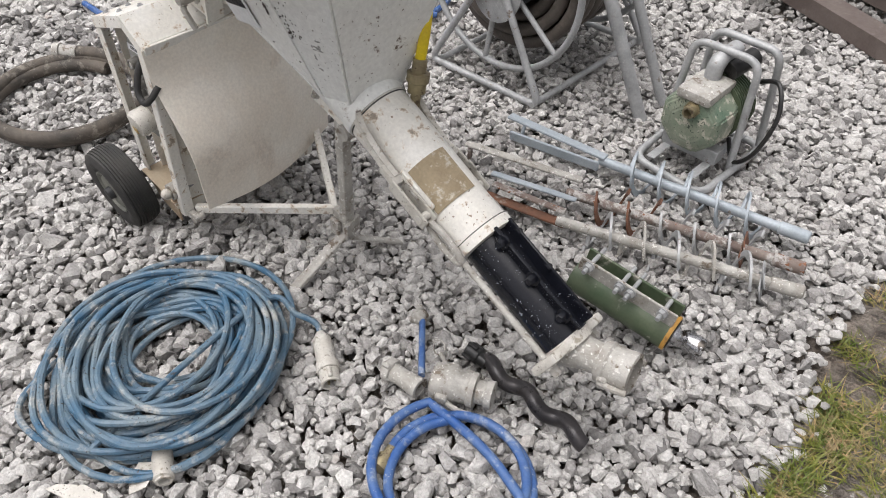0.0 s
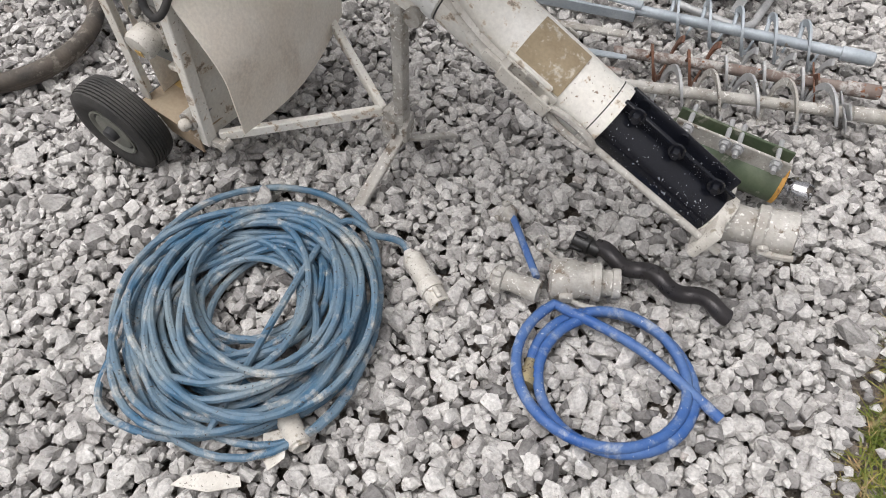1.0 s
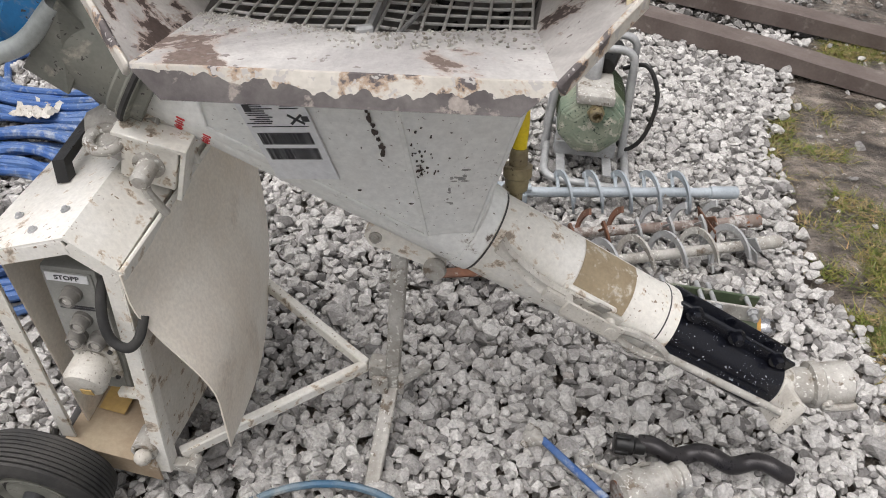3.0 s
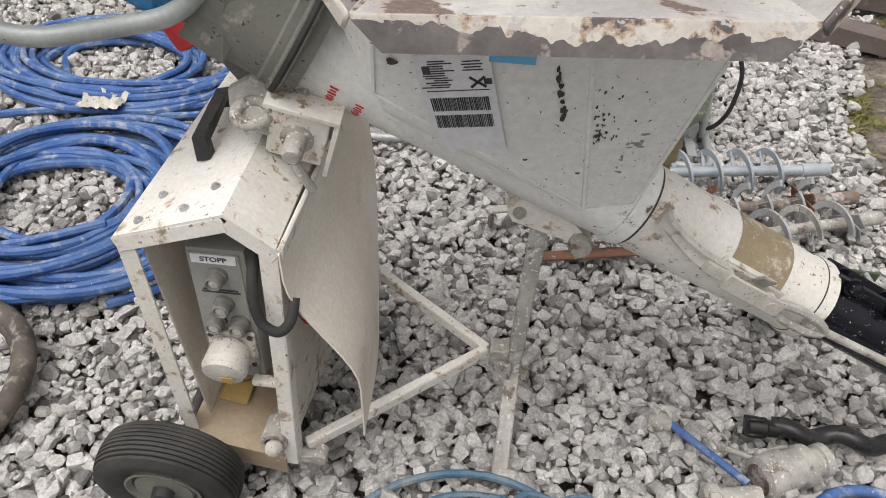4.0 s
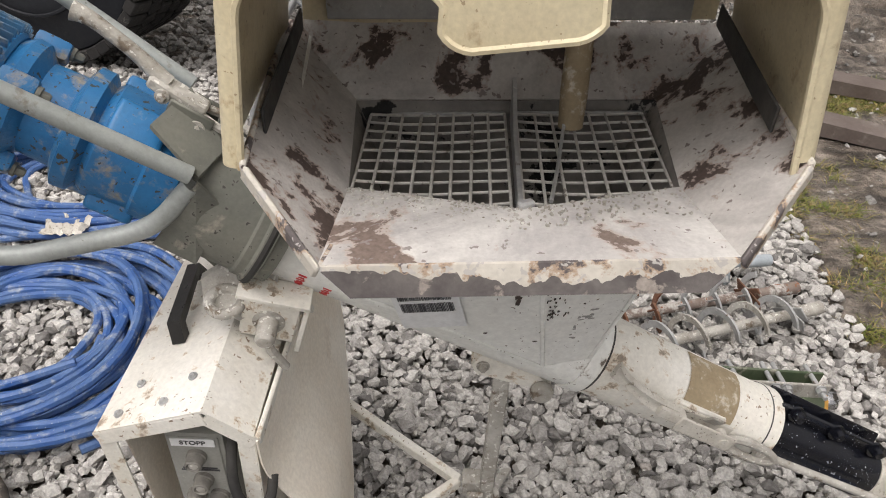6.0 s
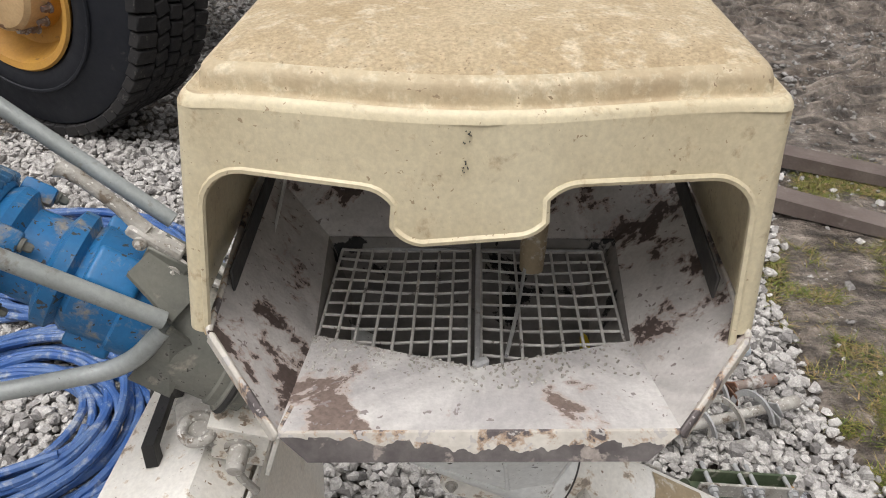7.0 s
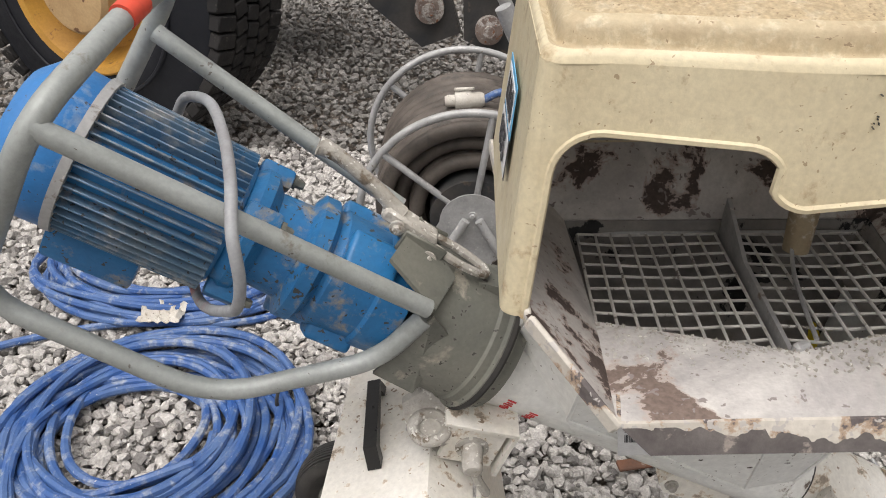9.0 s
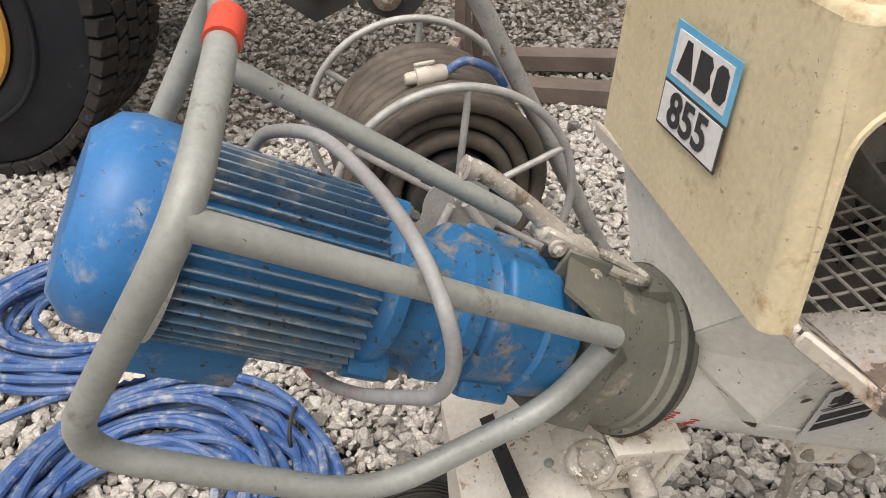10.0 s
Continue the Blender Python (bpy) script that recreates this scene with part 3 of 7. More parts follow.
INN = [V(-1.506, 0.826, 0.996), V(-1.284, 0.744, 1.026), V(-1.075, 0.822, 1.018), V(-1.060, 1.075, 1.022), V(-1.525, 1.060, 1.010)]


# mortar-grey steel, with the hopper's interior shade painted in as black patches
INSIDE = surf("mortar_steel_with_shade", (0.27, 0.255, 0.235), (0.17, 0.16, 0.15), 9.0, 0.7, 0, (0.015, 0.015, 0.015), 11.0, 0.55, 0.4, 120.0)


def build_hopper():
    th = 0.004
    bm = bmesh.new()
    fold = V(-1.284, 0.631, 1.030)
    plate(bm, [RIM[0], fold, INN[1], INN[0]], -th, (0, 0, 1))
    plate(bm, [fold, RIM[1], INN[2], INN[1]], -th, (0, 0, 1))
    tray = part("front_tray", bm, TRAY, pump, "scraped white and rust-stained feeding tray", False)
    bm = bmesh.new()
    plate(bm, [RIM[0], INN[0], INN[4], RIM[4], RIM[5]], -th, (0.6, 0, 1))
    part("side_tray", bm, RUSTRAY, pump, "", False)
    bm = bmesh.new()
    plate(bm, [RIM[1], RIM[2], RIM[3], INN[3], INN[2]], -th, (-0.6, 0, 1))
    part("side_tray", bm, RUSTRAY, pump, "", False)
    bm = bmesh.new()
    plate(bm, [RIM[3], RIM[4], INN[4], INN[3]], -th, (0, -0.6, 1))
    part("back_tray", bm, RUSTRAY, pump, "", False)
    # folded lips
    lip = surf("chipped_tray_lip", (0.62, 0.59, 0.53), (0.48, 0.45, 0.40), 8.0, 0.5, 0, (0.12, 0.105, 0.105), 13.0, 0.57, 0.4, 120.0, rough3=0.6, halo=(0.40, 0.30, 0.22), speck=((0.45, 0.43, 0.41), 90.0, 0.58))
    bm = bmesh.new()
    drop = V(0, -0.006, -0.034)
    fl, fr = V(-1.475, 0.612, 0.988), V(-1.085, 0.625, 1.006)
    plate(bm, [RIM[0] + V(0, 0, 0.001), RIM[1] + V(0, 0, 0.001), fr, fl], 0.004, (0, 1, 0))
    plate(bm, [RIM[0] + V(0, 0.004, 0), RIM[0] + V(0.006, 0.05, -0.004), fl + V(0.004, 0.05, 0), fl], 0.004, (1, 0, 0))
    front_lip = part("tray_lip", bm, lip, pump, "chipped front lip with dark rust band", False)
    # bare steel band along its lower half, with a ragged upper edge
    brng = random.Random(31)
    bm = bmesh.new()
    lo, hi = [], []
    for i in range(161):
        t = i / 160
        top_p, low_p = RIM[0].lerp(RIM[1], t), fl.lerp(fr, t)
        k = (0.86 if t < 0.33 else 0.50) + 0.20 * noise.noise((t * 6, 0.3, 0.0)) + 0.30 * noise.noise((t * 22, 1.3, 0.0)) + 0.12 * noise.noise((t * 60, 2.3, 0.0)) + brng.uniform(-0.015, 0.015)
        out = V(0, -0.0012, 0)
        lo.append(bm.verts.new(low_p + out - V(0, 0, 0.0005)))
        hi.append(bm.verts.new(low_p.lerp(top_p, min(max(k, 0.04), 0.9)) + out))
    for i in range(160):
        bm.faces.new((lo[i], lo[i + 1], hi[i + 1], hi[i]))
    band = surf("grey_brown_bare_band", (0.17, 0.155, 0.15), (0.085, 0.075, 0.075), 18.0, 0.55, 0.1, (0.34, 0.30, 0.27), 34.0, 0.58, 0.4, 120.0, edge=0.06)
    part("bare_band", bm, band, front_lip, "dark bare-steel band", False)
    for a, b in ((RIM[5], RIM[0]), (RIM[1], RIM[2]), (RIM[2], RIM[3]), (RIM[4], RIM[5])):
        bm = bmesh.new()
        n = V(0, 0, 1).cross(b - a).normalized()
        bar(bm, a + V(0, 0, -0.008), b + V(0, 0, -0.008), 0.008, 0.022)
        part("tray_lip", bm, lip, pump)
    # hopper walls down to the trough
    far0 = along(-1.49) + V(0, 0.088, 0.01)
    near0, low1 = V(-1.525, 0.822, 0.827), V(-1.207, 0.895, 0.613)
    tl, tr = V(-1.515, 0.765, 0.985), V(-1.255, 0.756, 0.998)
    end_low, end_top = V(-1.129, 0.905, 0.625), V(-1.052, 0.797, 1.020)
    bm = bmesh.new()
    plate(bm, [near0, low1, tr, tl], 0.004, (0, -1, 0))
    wall = part("hopper_front_wall", bm, HOPPER, pump, "white painted front wall with chipped edges", False)
    # rounded skirt from the front wall down to the trough
    bm = bmesh.new()
    t0, t1 = along(-1.50) + V(0, -0.093, -0.015), along(-1.212) + V(0, -0.083, -0.010)
    def skirt(u, v):
        p, q = near0.lerp(low1, u), t0.lerp(t1, u)
        return p.lerp(q, v) + V(0, -0.014 * math.sin(math.pi * v) * (1 - u), 0)
    sheet(bm, skirt, 10, 6, 0.004)
    part("hopper_skirt_wall", bm, HOPPER, pump, "", True, 60)
    bm = bmesh.new()
    q1 = V(-1.000, 1.140, 1.022)
    plate(bm, [low1, end_low, end_top, tr], 0.004, (0.2, -1, 0))
    part("hopper_corner_wall", bm, HOPPER, pump, "white corner wall with grey scraped patch", False)
    bm = bmesh.new()
    plate(bm, [end_low, V(-1.112, 1.035, 0.612), q1, end_top], 0.004, (1, 0, -0.3))
    plate(bm, [low1, along(-1.16) + V(0, -0.075, 0.0), V(-1.116, 0.93, 0.60), end_low], 0.004, (0.3, -1, -0.6))
    part("hopper_end_wall", bm, HOPPER, pump, "", False)
    bm = bmesh.new()
    plate(bm, [far0, V(-1.112, 1.035, 0.612), q1, V(-1.50, 1.140, 0.99)], 0.004, (0, 1, 0))
    plate(bm, [far0, along(-1.60) + V(0, 0.06, 0.075), V(-1.600, 1.130, 1.09), V(-1.50, 1.140, 0.99)], 0.004, (0, 1, 0))
    part("hopper_back_wall", bm, INSIDE, pump, "", False)
    bm = bmesh.new()
    c0 = along(-1.60) + V(0, -0.06, 0.075)
    c1 = along(-1.60) + V(0, 0.06, 0.075)
    plate(bm, [t0, near0, tl, V(-1.575, 0.80, 1.04), c0], 0.004, (-0.3, -1, 0))
    plate(bm, [c0, c1, V(-1.60, 1.130, 1.09), V(-1.575, 0.80, 1.04)], 0.004, (-1, 0, 0.2))
    part("hopper_end_wall", bm, HOPPER, pump, "", False)
    # welded angle strips and dark scratches on the front
    for p, q, w in ((low1, tr, 0.007), (end_low, end_top, 0.006), (near0, V(-1.518, 0.780, 0.945), 0.005), (near0, low1, 0.005)):
        bm = bmesh.new()
        bar(bm, p + V(0, -0.005, 0), q + V(0, -0.005, 0), w, 0.004, (0, -1, 0), 0.001)
        part("weld_strip", bm, HOPPER, wall)
    # inner skirts below the tray's edge
    loop = [INN[0], INN[1], INN[2], INN[3], INN[4]]
    for a, b in zip(loop, loop[1:] + loop[:1]):
        mid = V(-1.29, 0.93, 0)
        def inward(p, k=0.045):
            q = mid - p
            q.z = 0
            return q.normalized() * k + V(0, 0, -0.10 if b is INN[0] else -0.075)
        bm = bmesh.new()
        plate(bm, [a + V(0, 0, -0.003), b + V(0, 0, -0.003), b + inward(b), a + inward(a)], 0.003, (b - a).cross(V(0, 0, 1)))
        part("hopper_skirt", bm, INSIDE, pump, "", False)
    # grid
    wire_m = surf("mortar_pale_wire", (0.60, 0.59, 0.56), (0.42, 0.41, 0.39), 30.0, 0.7, 0, (0.22, 0.20, 0.18), 60.0, 0.62, 0.3, 160.0)
    for x0, x1, nx in ((-1.503, -1.292, 8), (-1.276, -1.080, 7)):
        y1 = 1.058

        def zz(x):
            return 0.990 + (x + 1.5) * 0.045

        bm = bmesh.new()
        bar(bm, (x0, y1, zz(x0) - 0.004), (x1, y1, zz(x1) - 0.004), 0.006, 0.008)
        grid = part("screen_grid", bm, GALV, pump, "bent wire screen grid crusted with mortar")
        for i in range(nx + 1):
            x = x0 + (x1 - x0) * i / nx
            yf = 0.752 + abs(x + 1.284) * 0.36
            bm = bmesh.new()
            rod(bm, (x, yf, zz(x)), (x + 0.002 * math.sin(i * 2.3), y1, zz(x) - 0.004), 0.0023, 6)
            part("wire", bm, wire_m, grid)
        for j in range(11):
            y = 0.77 + 0.0285 * j
            xa = max(x0, -1.284 - (y - 0.748) / 0.36) if y < 0.83 else x0
            xb = min(x1, -1.284 + (y - 0.748) / 0.36) if y < 0.83 else x1
            if y > y1 or xb - xa < 0.02:
                continue
            pts = [(xa + (xb - xa) * t, y + 0.002 * math.sin(7 * t + j), zz(xa + (xb - xa) * t) - 0.002 - 0.004 * math.sin(3.14 * t)) for t in (0, 0.25, 0.5, 0.75, 1)]
            bm = bmesh.new()
            sweep(bm, pts, 0.0023, 6)
            part("wire", bm, wire_m, grid)
    bm = bmesh.new()
    plate(bm, [(-1.2845, 0.748, 0.985), (-1.2845, 1.062, 0.985), (-1.2845, 1.062, 1.055), (-1.2845, 0.95, 1.015), (-1.2845, 0.748, 1.012)], 0.006, (1, 0, 0))
    box(bm, (0.022, 0.012, 0.026), Matrix.Translation((-1.278, 0.752, 1.020)) @ Matrix.Rotation(0.5, 4, "Z"), 0.003)
    part("grid_divider", bm, GALV, pump, "", False)
    # level probe in the hopper
    bm = bmesh.new()
    lathe(bm, [(0, 0.018), (0.05, 0.020), (0.13, 0.019), (0.14, 0.016)], frame_of((-1.200, 0.985, 1.015), (0, 0.12, 1), (1, 0, 0)), 18)
    probe = part("level_probe", bm, TANPATCH, pump, "brown mortar-crusted level probe")
    bm = bmesh.new()
    sweep(bm, smooth_path([(-1.205, 1.005, 1.045), (-1.215, 0.95, 1.012), (-1.228, 0.87, 1.006), (-1.243, 0.785, 1.012)], 6), 0.003, 6)
    part("probe_cable", bm, GALV, probe)
    # mixing shaft and paddles seen below the grid
    bm = bmesh.new()
    rod(bm, along(-1.60), along(-1.14), 0.014, 14)
    for k in range(9):
        a = k * 1.3
        p = along(-1.55 + 0.045 * k)
        q = p + AX.to_3x3() @ Vector((0.02, 0.06 * math.cos(a), 0.06 * math.sin(a)))
        bar(bm, p, q, 0.02, 0.006)
    part("mixing_shaft", bm, GALV, pump, "mortar-covered mixing shaft inside the hopper")
    # dry mortar crumbs along the tray's inner edge
    crng = random.Random(12)
    crumbs = []
    for _ in range(420):
        u, v = crng.random(), 1 - 0.42 * crng.random() ** 1.6
        o0, o1, i0, i1 = (RIM[0], fold, INN[0], INN[1]) if crng.random() < 0.62 else (fold, RIM[1], INN[1], INN[2])
        p = o0.lerp(o1, u).lerp(i0.lerp(i1, u), v)
        crumbs.append((p.x, p.y, p.z + 0.0005, crng.uniform(0.0025, 0.0075)))
    ob = scatter("mortar_crumb", crumbs, stone_shapes(8, crng), CAST, crng)
    ob.parent = pump
    ob.matrix_parent_inverse = Matrix.Translation(pump.location).inverted()
    tagged(ob, kind="stuff")
    # label on the front wall
    u = V(1, -0.01, 0.02).normalized()
    nrm = V(0, -1, -0.36).normalized()
    up = nrm.cross(u).normalized()
    if up.z < 0:
        up = -up
    o = V(-1.4045, 0.8125, 0.823)
    lm = Matrix.Translation(o) @ Matrix((u, up, -nrm)).transposed().to_4x4() @ Matrix.Rotation(radians(9), 4, "Z") @ Matrix.Diagonal((0.84, 1.02, 1, 1))
    bm = bmesh.new()
    box(bm, (0.118, 0.185, 0.0012), lm, 0)
    lab = part("shipping_label", bm, PAPER, wall, "white paper shipping label with bar codes", False)
    rng = random.Random(3)

    def ink(x0, y0, x1, y1, mt=INK, name="print"):
        b = bmesh.new()
        box(b, (x1 - x0, y1 - y0, 0.0008), lm @ Matrix.Translation(((x0 + x1) / 2, (y0 + y1) / 2, -0.0012)), 0)
        return part(name, b, mt, lab, "", False)

    bm = bmesh.new()
    for row, y in ((0, -0.028), (1, 0.006)):
        x = -0.048
        while x < 0.047:
            w = rng.choice((0.0008, 0.0012, 0.002))
            box(bm, (w, 0.025, 0.0008), lm @ Matrix.Translation((x + w / 2, y - 0.003, -0.0012)), 0)
            x += w + rng.choice((0.0007, 0.001, 0.0015))
    tagged(part("bar_code", bm, INK, lab, "", False), kind="stuff")
    bm = bmesh.new()
    for k in range(12):
        y = 0.082 - 0.0042 * k
        box(bm, (rng.uniform(0.02, 0.045), 0.0014, 0.0008), lm @ Matrix.Translation((-0.026 + rng.uniform(-0.008, 0.008), y, -0.0012)), 0)
    for k in range(4):
        box(bm, (rng.uniform(0.02, 0.04), 0.0014, 0.0008), lm @ Matrix.Translation((0.03, 0.080 - 0.005 * k, -0.0012)), 0)
    box(bm, (0.10, 0.001, 0.0008), lm @ Matrix.Translation((0, 0.029, -0.0012)), 0)
    tagged(part("print_line", bm, INK, lab, "", False), kind="stuff")
    ink(-0.048, 0.060, -0.036, 0.074)
    bm = bmesh.new()
    for a in (38, -38):
        box(bm, (0.030, 0.004, 0.0008), lm @ Matrix.Translation((0.034, 0.043, -0.0012)) @ Matrix.Rotation(radians(a), 4, "Z"), 0)
    box(bm, (0.012, 0.010, 0.0008), lm @ Matrix.Translation((0.050, 0.044, -0.0014)), 0)
    part("symbol", bm, INK, lab, "", False)
    # red lettering remains as bars on the trough
    for k, (x, ang, length) in enumerate(((-1.585, 205, 0.035), (-1.545, 212, 0.050))):
        bm = bmesh.new()
        for i in range(6):
            aa = ang + (i - 2.5) * 4
            m = AX @ Matrix.Translation((ax(x), 0, 0)) @ Matrix.Rotation(radians(aa - 90), 4, "X") @ Matrix.Translation((0, 0, 0.0955 - 0.010 * k * 0.2))
            box(bm, (0.010 if i % 2 else 0.014, 0.003, 0.0016), m, 0)
        part("print", bm, RED, wall, "red brand lettering as plain bars", False)
    # blue tape stub under the tray
    bm = bmesh.new()
    box(bm, (0.058, 0.002, 0.045), Matrix.Translation((-1.343, 0.776, 0.925)) @ Matrix.Rotation(radians(20), 4, "X"), 0)
    part("tape", bm, SIGNBLUE, wall, "", False)


build_hopper()


def build_chips():
    """Flakes of lost paint on the hopper: thin ragged patches of bare dark steel."""
    rng = random.Random(17)
    wall = next(o for o in pump.children if o.name.startswith("hopper_front_wall"))

    def front(x, z):
        return V(x, 0.878 - 0.36 * (z - 0.66) - 0.0062, z)

    def corner(x, z):
        return V(x, 0.782 + (0.218 * (x + 1.246) - 0.307 * (z - 0.925)) / 0.926 - 0.0066, z)

    def chip(x, z, w, h, mt=CHIP, n=11, on=front):
        b = bmesh.new()
        pts = []
        for k in range(n):
            a = 2 * math.pi * k / n
            r = rng.uniform(0.55, 1.15)
            pts.append(on(x + 0.5 * w * r * math.cos(a), z + 0.5 * h * r * math.sin(a)))
        plate(b, pts, 0.0006, (0, 1, 0.36))
        part("paint_chip", b, mt, wall, "", False)

    for k in range(7):
        chip(-1.268 - 0.0026 * k + rng.uniform(-0.003, 0.003), 0.815 + 0.014 * k, rng.uniform(0.004, 0.011), rng.uniform(0.010, 0.022))
    for k in range(46):
        cz = 0.765 + 0.14 * rng.random() * rng.random() + 0.02 * rng.random()
        chip(-1.219 - 0.125 * (cz - 0.765) + abs(rng.gauss(0, 0.012)), cz, rng.uniform(0.0015, 0.005), rng.uniform(0.002, 0.007), on=corner)
    for k in range(60):
        chip(-1.157 + rng.gauss(0, 0.010), 0.735 + rng.gauss(0, 0.020), rng.uniform(0.004, 0.018), rng.uniform(0.003, 0.009), SCRAPE, on=corner)
    for x, z, w in ((-1.496, 0.890, 0.011), (-1.31, 0.72, 0.005), (-1.48, 0.93, 0.007), (-1.23, 0.700, 0.005)):
        chip(x, z, w * 1.6, w)
    for k in range(18):
        x = rng.uniform(-1.48, -1.17)
        chip(x, rng.uniform(0.70 + max(0, -1.2 - x) * 0.5, 0.97), rng.uniform(0.001, 0.004), rng.uniform(0.002, 0.006))


CHIP = surf("bare_rust_black_steel", (0.035, 0.028, 0.025), (0.08, 0.06, 0.05), 40.0, 0.7)
SCRAPE = surf("grey_scraped_primer", (0.26, 0.26, 0.25), (0.36, 0.35, 0.33), 60.0, 0.7)
build_chips()


def build_hood():
    """Fibreglass hood: a shell with a cut-out front, a stepped top and a hollow inside."""
    x0, x1, zb, zt = -1.613, -0.978, 1.082, 1.378
    cx = -1.3065

    def zbot(x):
        return zb + (x - x0) * 0.044

    def ztop(x):
        return zt + (x - x0) * 0.030

    def yf(x, z):
        bow = 0.020 * (1 + math.cos(math.pi * min(abs(x - cx) / 0.30, 1.0)))
        d = max(0.020 - min(x - x0, x1 - x), 0.0)
        turn = 0.020 - math.sqrt(max(0.0004 - d * d, 0.0))
        return 0.718 + 0.020 * (z - zb) / 0.3 - bow + (x - x0) * 0.02 + turn

    # front outline of the opening
    w = x1 - x0
    open_pts = []
    def arc(cxx, czz, r, a0, a1, n=6):
        return [(cxx + r * math.cos(radians(a0 + (a1 - a0) * i / n)), czz + r * math.sin(radians(a0 + (a1 - a0) * i / n))) for i in range(n + 1)]
    zl, zn = 1.300, 1.243
    left = [(x0 + 0.024, zbot(x0))] + arc(x0 + 0.070, zl - 0.045, 0.045, 180, 90)
    mid = arc(cx - 0.106, zl - 0.038, 0.038, 90, 33, 5) + arc(cx - 0.045, zn + 0.034, 0.036, 213, 270, 5)
    half = left + mid
    right = [(cx + (cx - x) * (x1 - cx) / (cx - x0), z + 0.012) for x, z in half[::-1]]
    hole = half + right
    n = len(hole)
    top = []
    for i, (x, z) in enumerate(hole):
        t = i / (n - 1)
        top.append((x0 + 0.012 + (w - 0.024) * t if 0 < i < n - 1 else (x0 if i == 0 else x1), None))
    bm = bmesh.new()
    th = 0.005
    def fx(x, z):
        return x + 0.024 * (x - cx) / 0.32 * max(0.0, 1 - (z - zb) / 0.285)
    def col(x, z, dy=0.0):
        return bm.verts.new((fx(x, z), yf(x, z) + dy, z))
    # front face strip between the hole's edge and the top edge, front and inside
    ft, fb, it, ib, ip, fp = [], [], [], [], [], []
    for i, (x, z) in enumerate(hole):
        tx = x0 + 0.004 + (w - 0.008) * (i / (n - 1))
        if i <= 7:
            tx = x0 + (x - x0) * (0.15 + 0.85 * i / 7)
        elif i >= n - 8:
            tx = x1 - (x1 - x) * (0.15 + 0.85 * (n - 1 - i) / 7)
        else:
            tx = x
        zt_ = ztop(tx) - 0.012
        zm = z * 0.3 + zt_ * 0.7
        fb.append(col(x, z))
        fp.append(col(x * 0.5 + tx * 0.5, zm))
        ft.append(col(tx, zt_))
        ib.append(col(x, z, th))
        it.append(col(tx, zt_, th))
    for i in range(n - 1):
        bm.faces.new((fb[i], fb[i + 1], fp[i + 1], fp[i]))
        bm.faces.new((fp[i], fp[i + 1], ft[i + 1], ft[i]))
        bm.faces.new((ib[i], it[i], it[i + 1], ib[i + 1]))
        bm.faces.new((fb[i], ib[i], ib[i + 1], fb[i + 1]))
    hood = part("hood", bm, HOODM, pump, "cream fibreglass hood with two rounded cut-outs and dusty top", True, 50)
    for sx, xo in ((1, x0), (-1, x1)):
        bm = bmesh.new()
        def corner(u, v):
            x = xo + sx * 0.024 * (1 - u) ** 2
            z = zbot(x) + (ztop(x) - 0.0115 - zbot(x)) * v
            return (fx(x, z), yf(x, z) + 0.0012, z)
        sheet(bm, corner, 10, 6, -0.004 * sx)
        part("hood_corner", bm, HOODM, hood, "", True, 60)
    # rolled edge of the opening
    bm = bmesh.new()
    sweep(bm, [(fx(x, z), yf(x, z) + 0.001, z) for x, z in hole], 0.0045, 6)
    part("hood_edge", bm, HOODM, hood)
    # sides, back and stepped top from one ring loft
    yb = 1.135
    def ring(ins, zadd, insf=None):
        insf = ins if insf is None else insf
        pts = []
        r = 0.022
        cs = [(x0 + ins, 0.736 + insf, 180, 270), (x1 - ins, 0.748 + insf, 270, 360), (x1 - ins, yb - ins, 0, 90), (x0 + ins, yb - ins, 90, 180)]
        for k, (px, py, a0, a1) in enumerate(cs):
            sx, sy = (1 if k in (0, 3) else -1), (1 if k in (0, 1) else -1)
            for i in range(5):
                a = radians(a0 + (a1 - a0) * i / 4)
                pts.append(V(px + sx * r + r * math.cos(a), py + sy * r + r * math.sin(a), ztop(px) + zadd))
            if k == 0:
                for i in range(1, 10):
                    xx = px + (x1 - 2 * ins - x0) * i / 10
                    pts.append(V(xx, yf(xx, min(ztop(xx) + zadd, zt)) + insf, ztop(xx) + zadd))
        return pts
    rim = [ring(0.0, -0.0125), ring(0.0015, -0.007), ring(0.004, -0.003), ring(0.008, -0.0005, 0.008), ring(0.012, -0.003, 0.014), ring(0.015, -0.005, 0.019), ring(0.0165, -0.004, 0.022)]
    shoulder = [ring(0.0185, 0.010, 0.025), ring(0.0205, 0.016, 0.027), ring(0.024, 0.0205, 0.031), ring(0.030, 0.0235, 0.039)]
    rings = [shoulder[-1], ring(0.050, 0.030, 0.065), ring(0.085, 0.036, 0.095), ring(0.15, 0.042, 0.135)]
    for nm, loop_set, mt in (("hood_rim", rim[:4], HOODM), ("hood_shoulder", rim[3:] + [ring(0.017, -0.001, 0.023), ring(0.0175, 0.004, 0.024)] + shoulder, LEDGE)):
        bm = bmesh.new()
        vr = [[bm.verts.new(p) for p in r] for r in loop_set]
        for a, b in zip(vr, vr[1:]):
            for i in range(len(a)):
                j = (i + 1) % len(a)
                bm.faces.new((a[i], a[j], b[j], b[i]))
        part(nm, bm, mt, hood, "", True, 70)
    bm = bmesh.new()
    vr = [[bm.verts.new(p) for p in r] for r in rings]
    for a, b in zip(vr, vr[1:]):
        for i in range(len(a)):
            j = (i + 1) % len(a)
            bm.faces.new((a[i], a[j], b[j], b[i]))
    peak = bm.verts.new((cx, 0.925, ztop(cx) + 0.044))
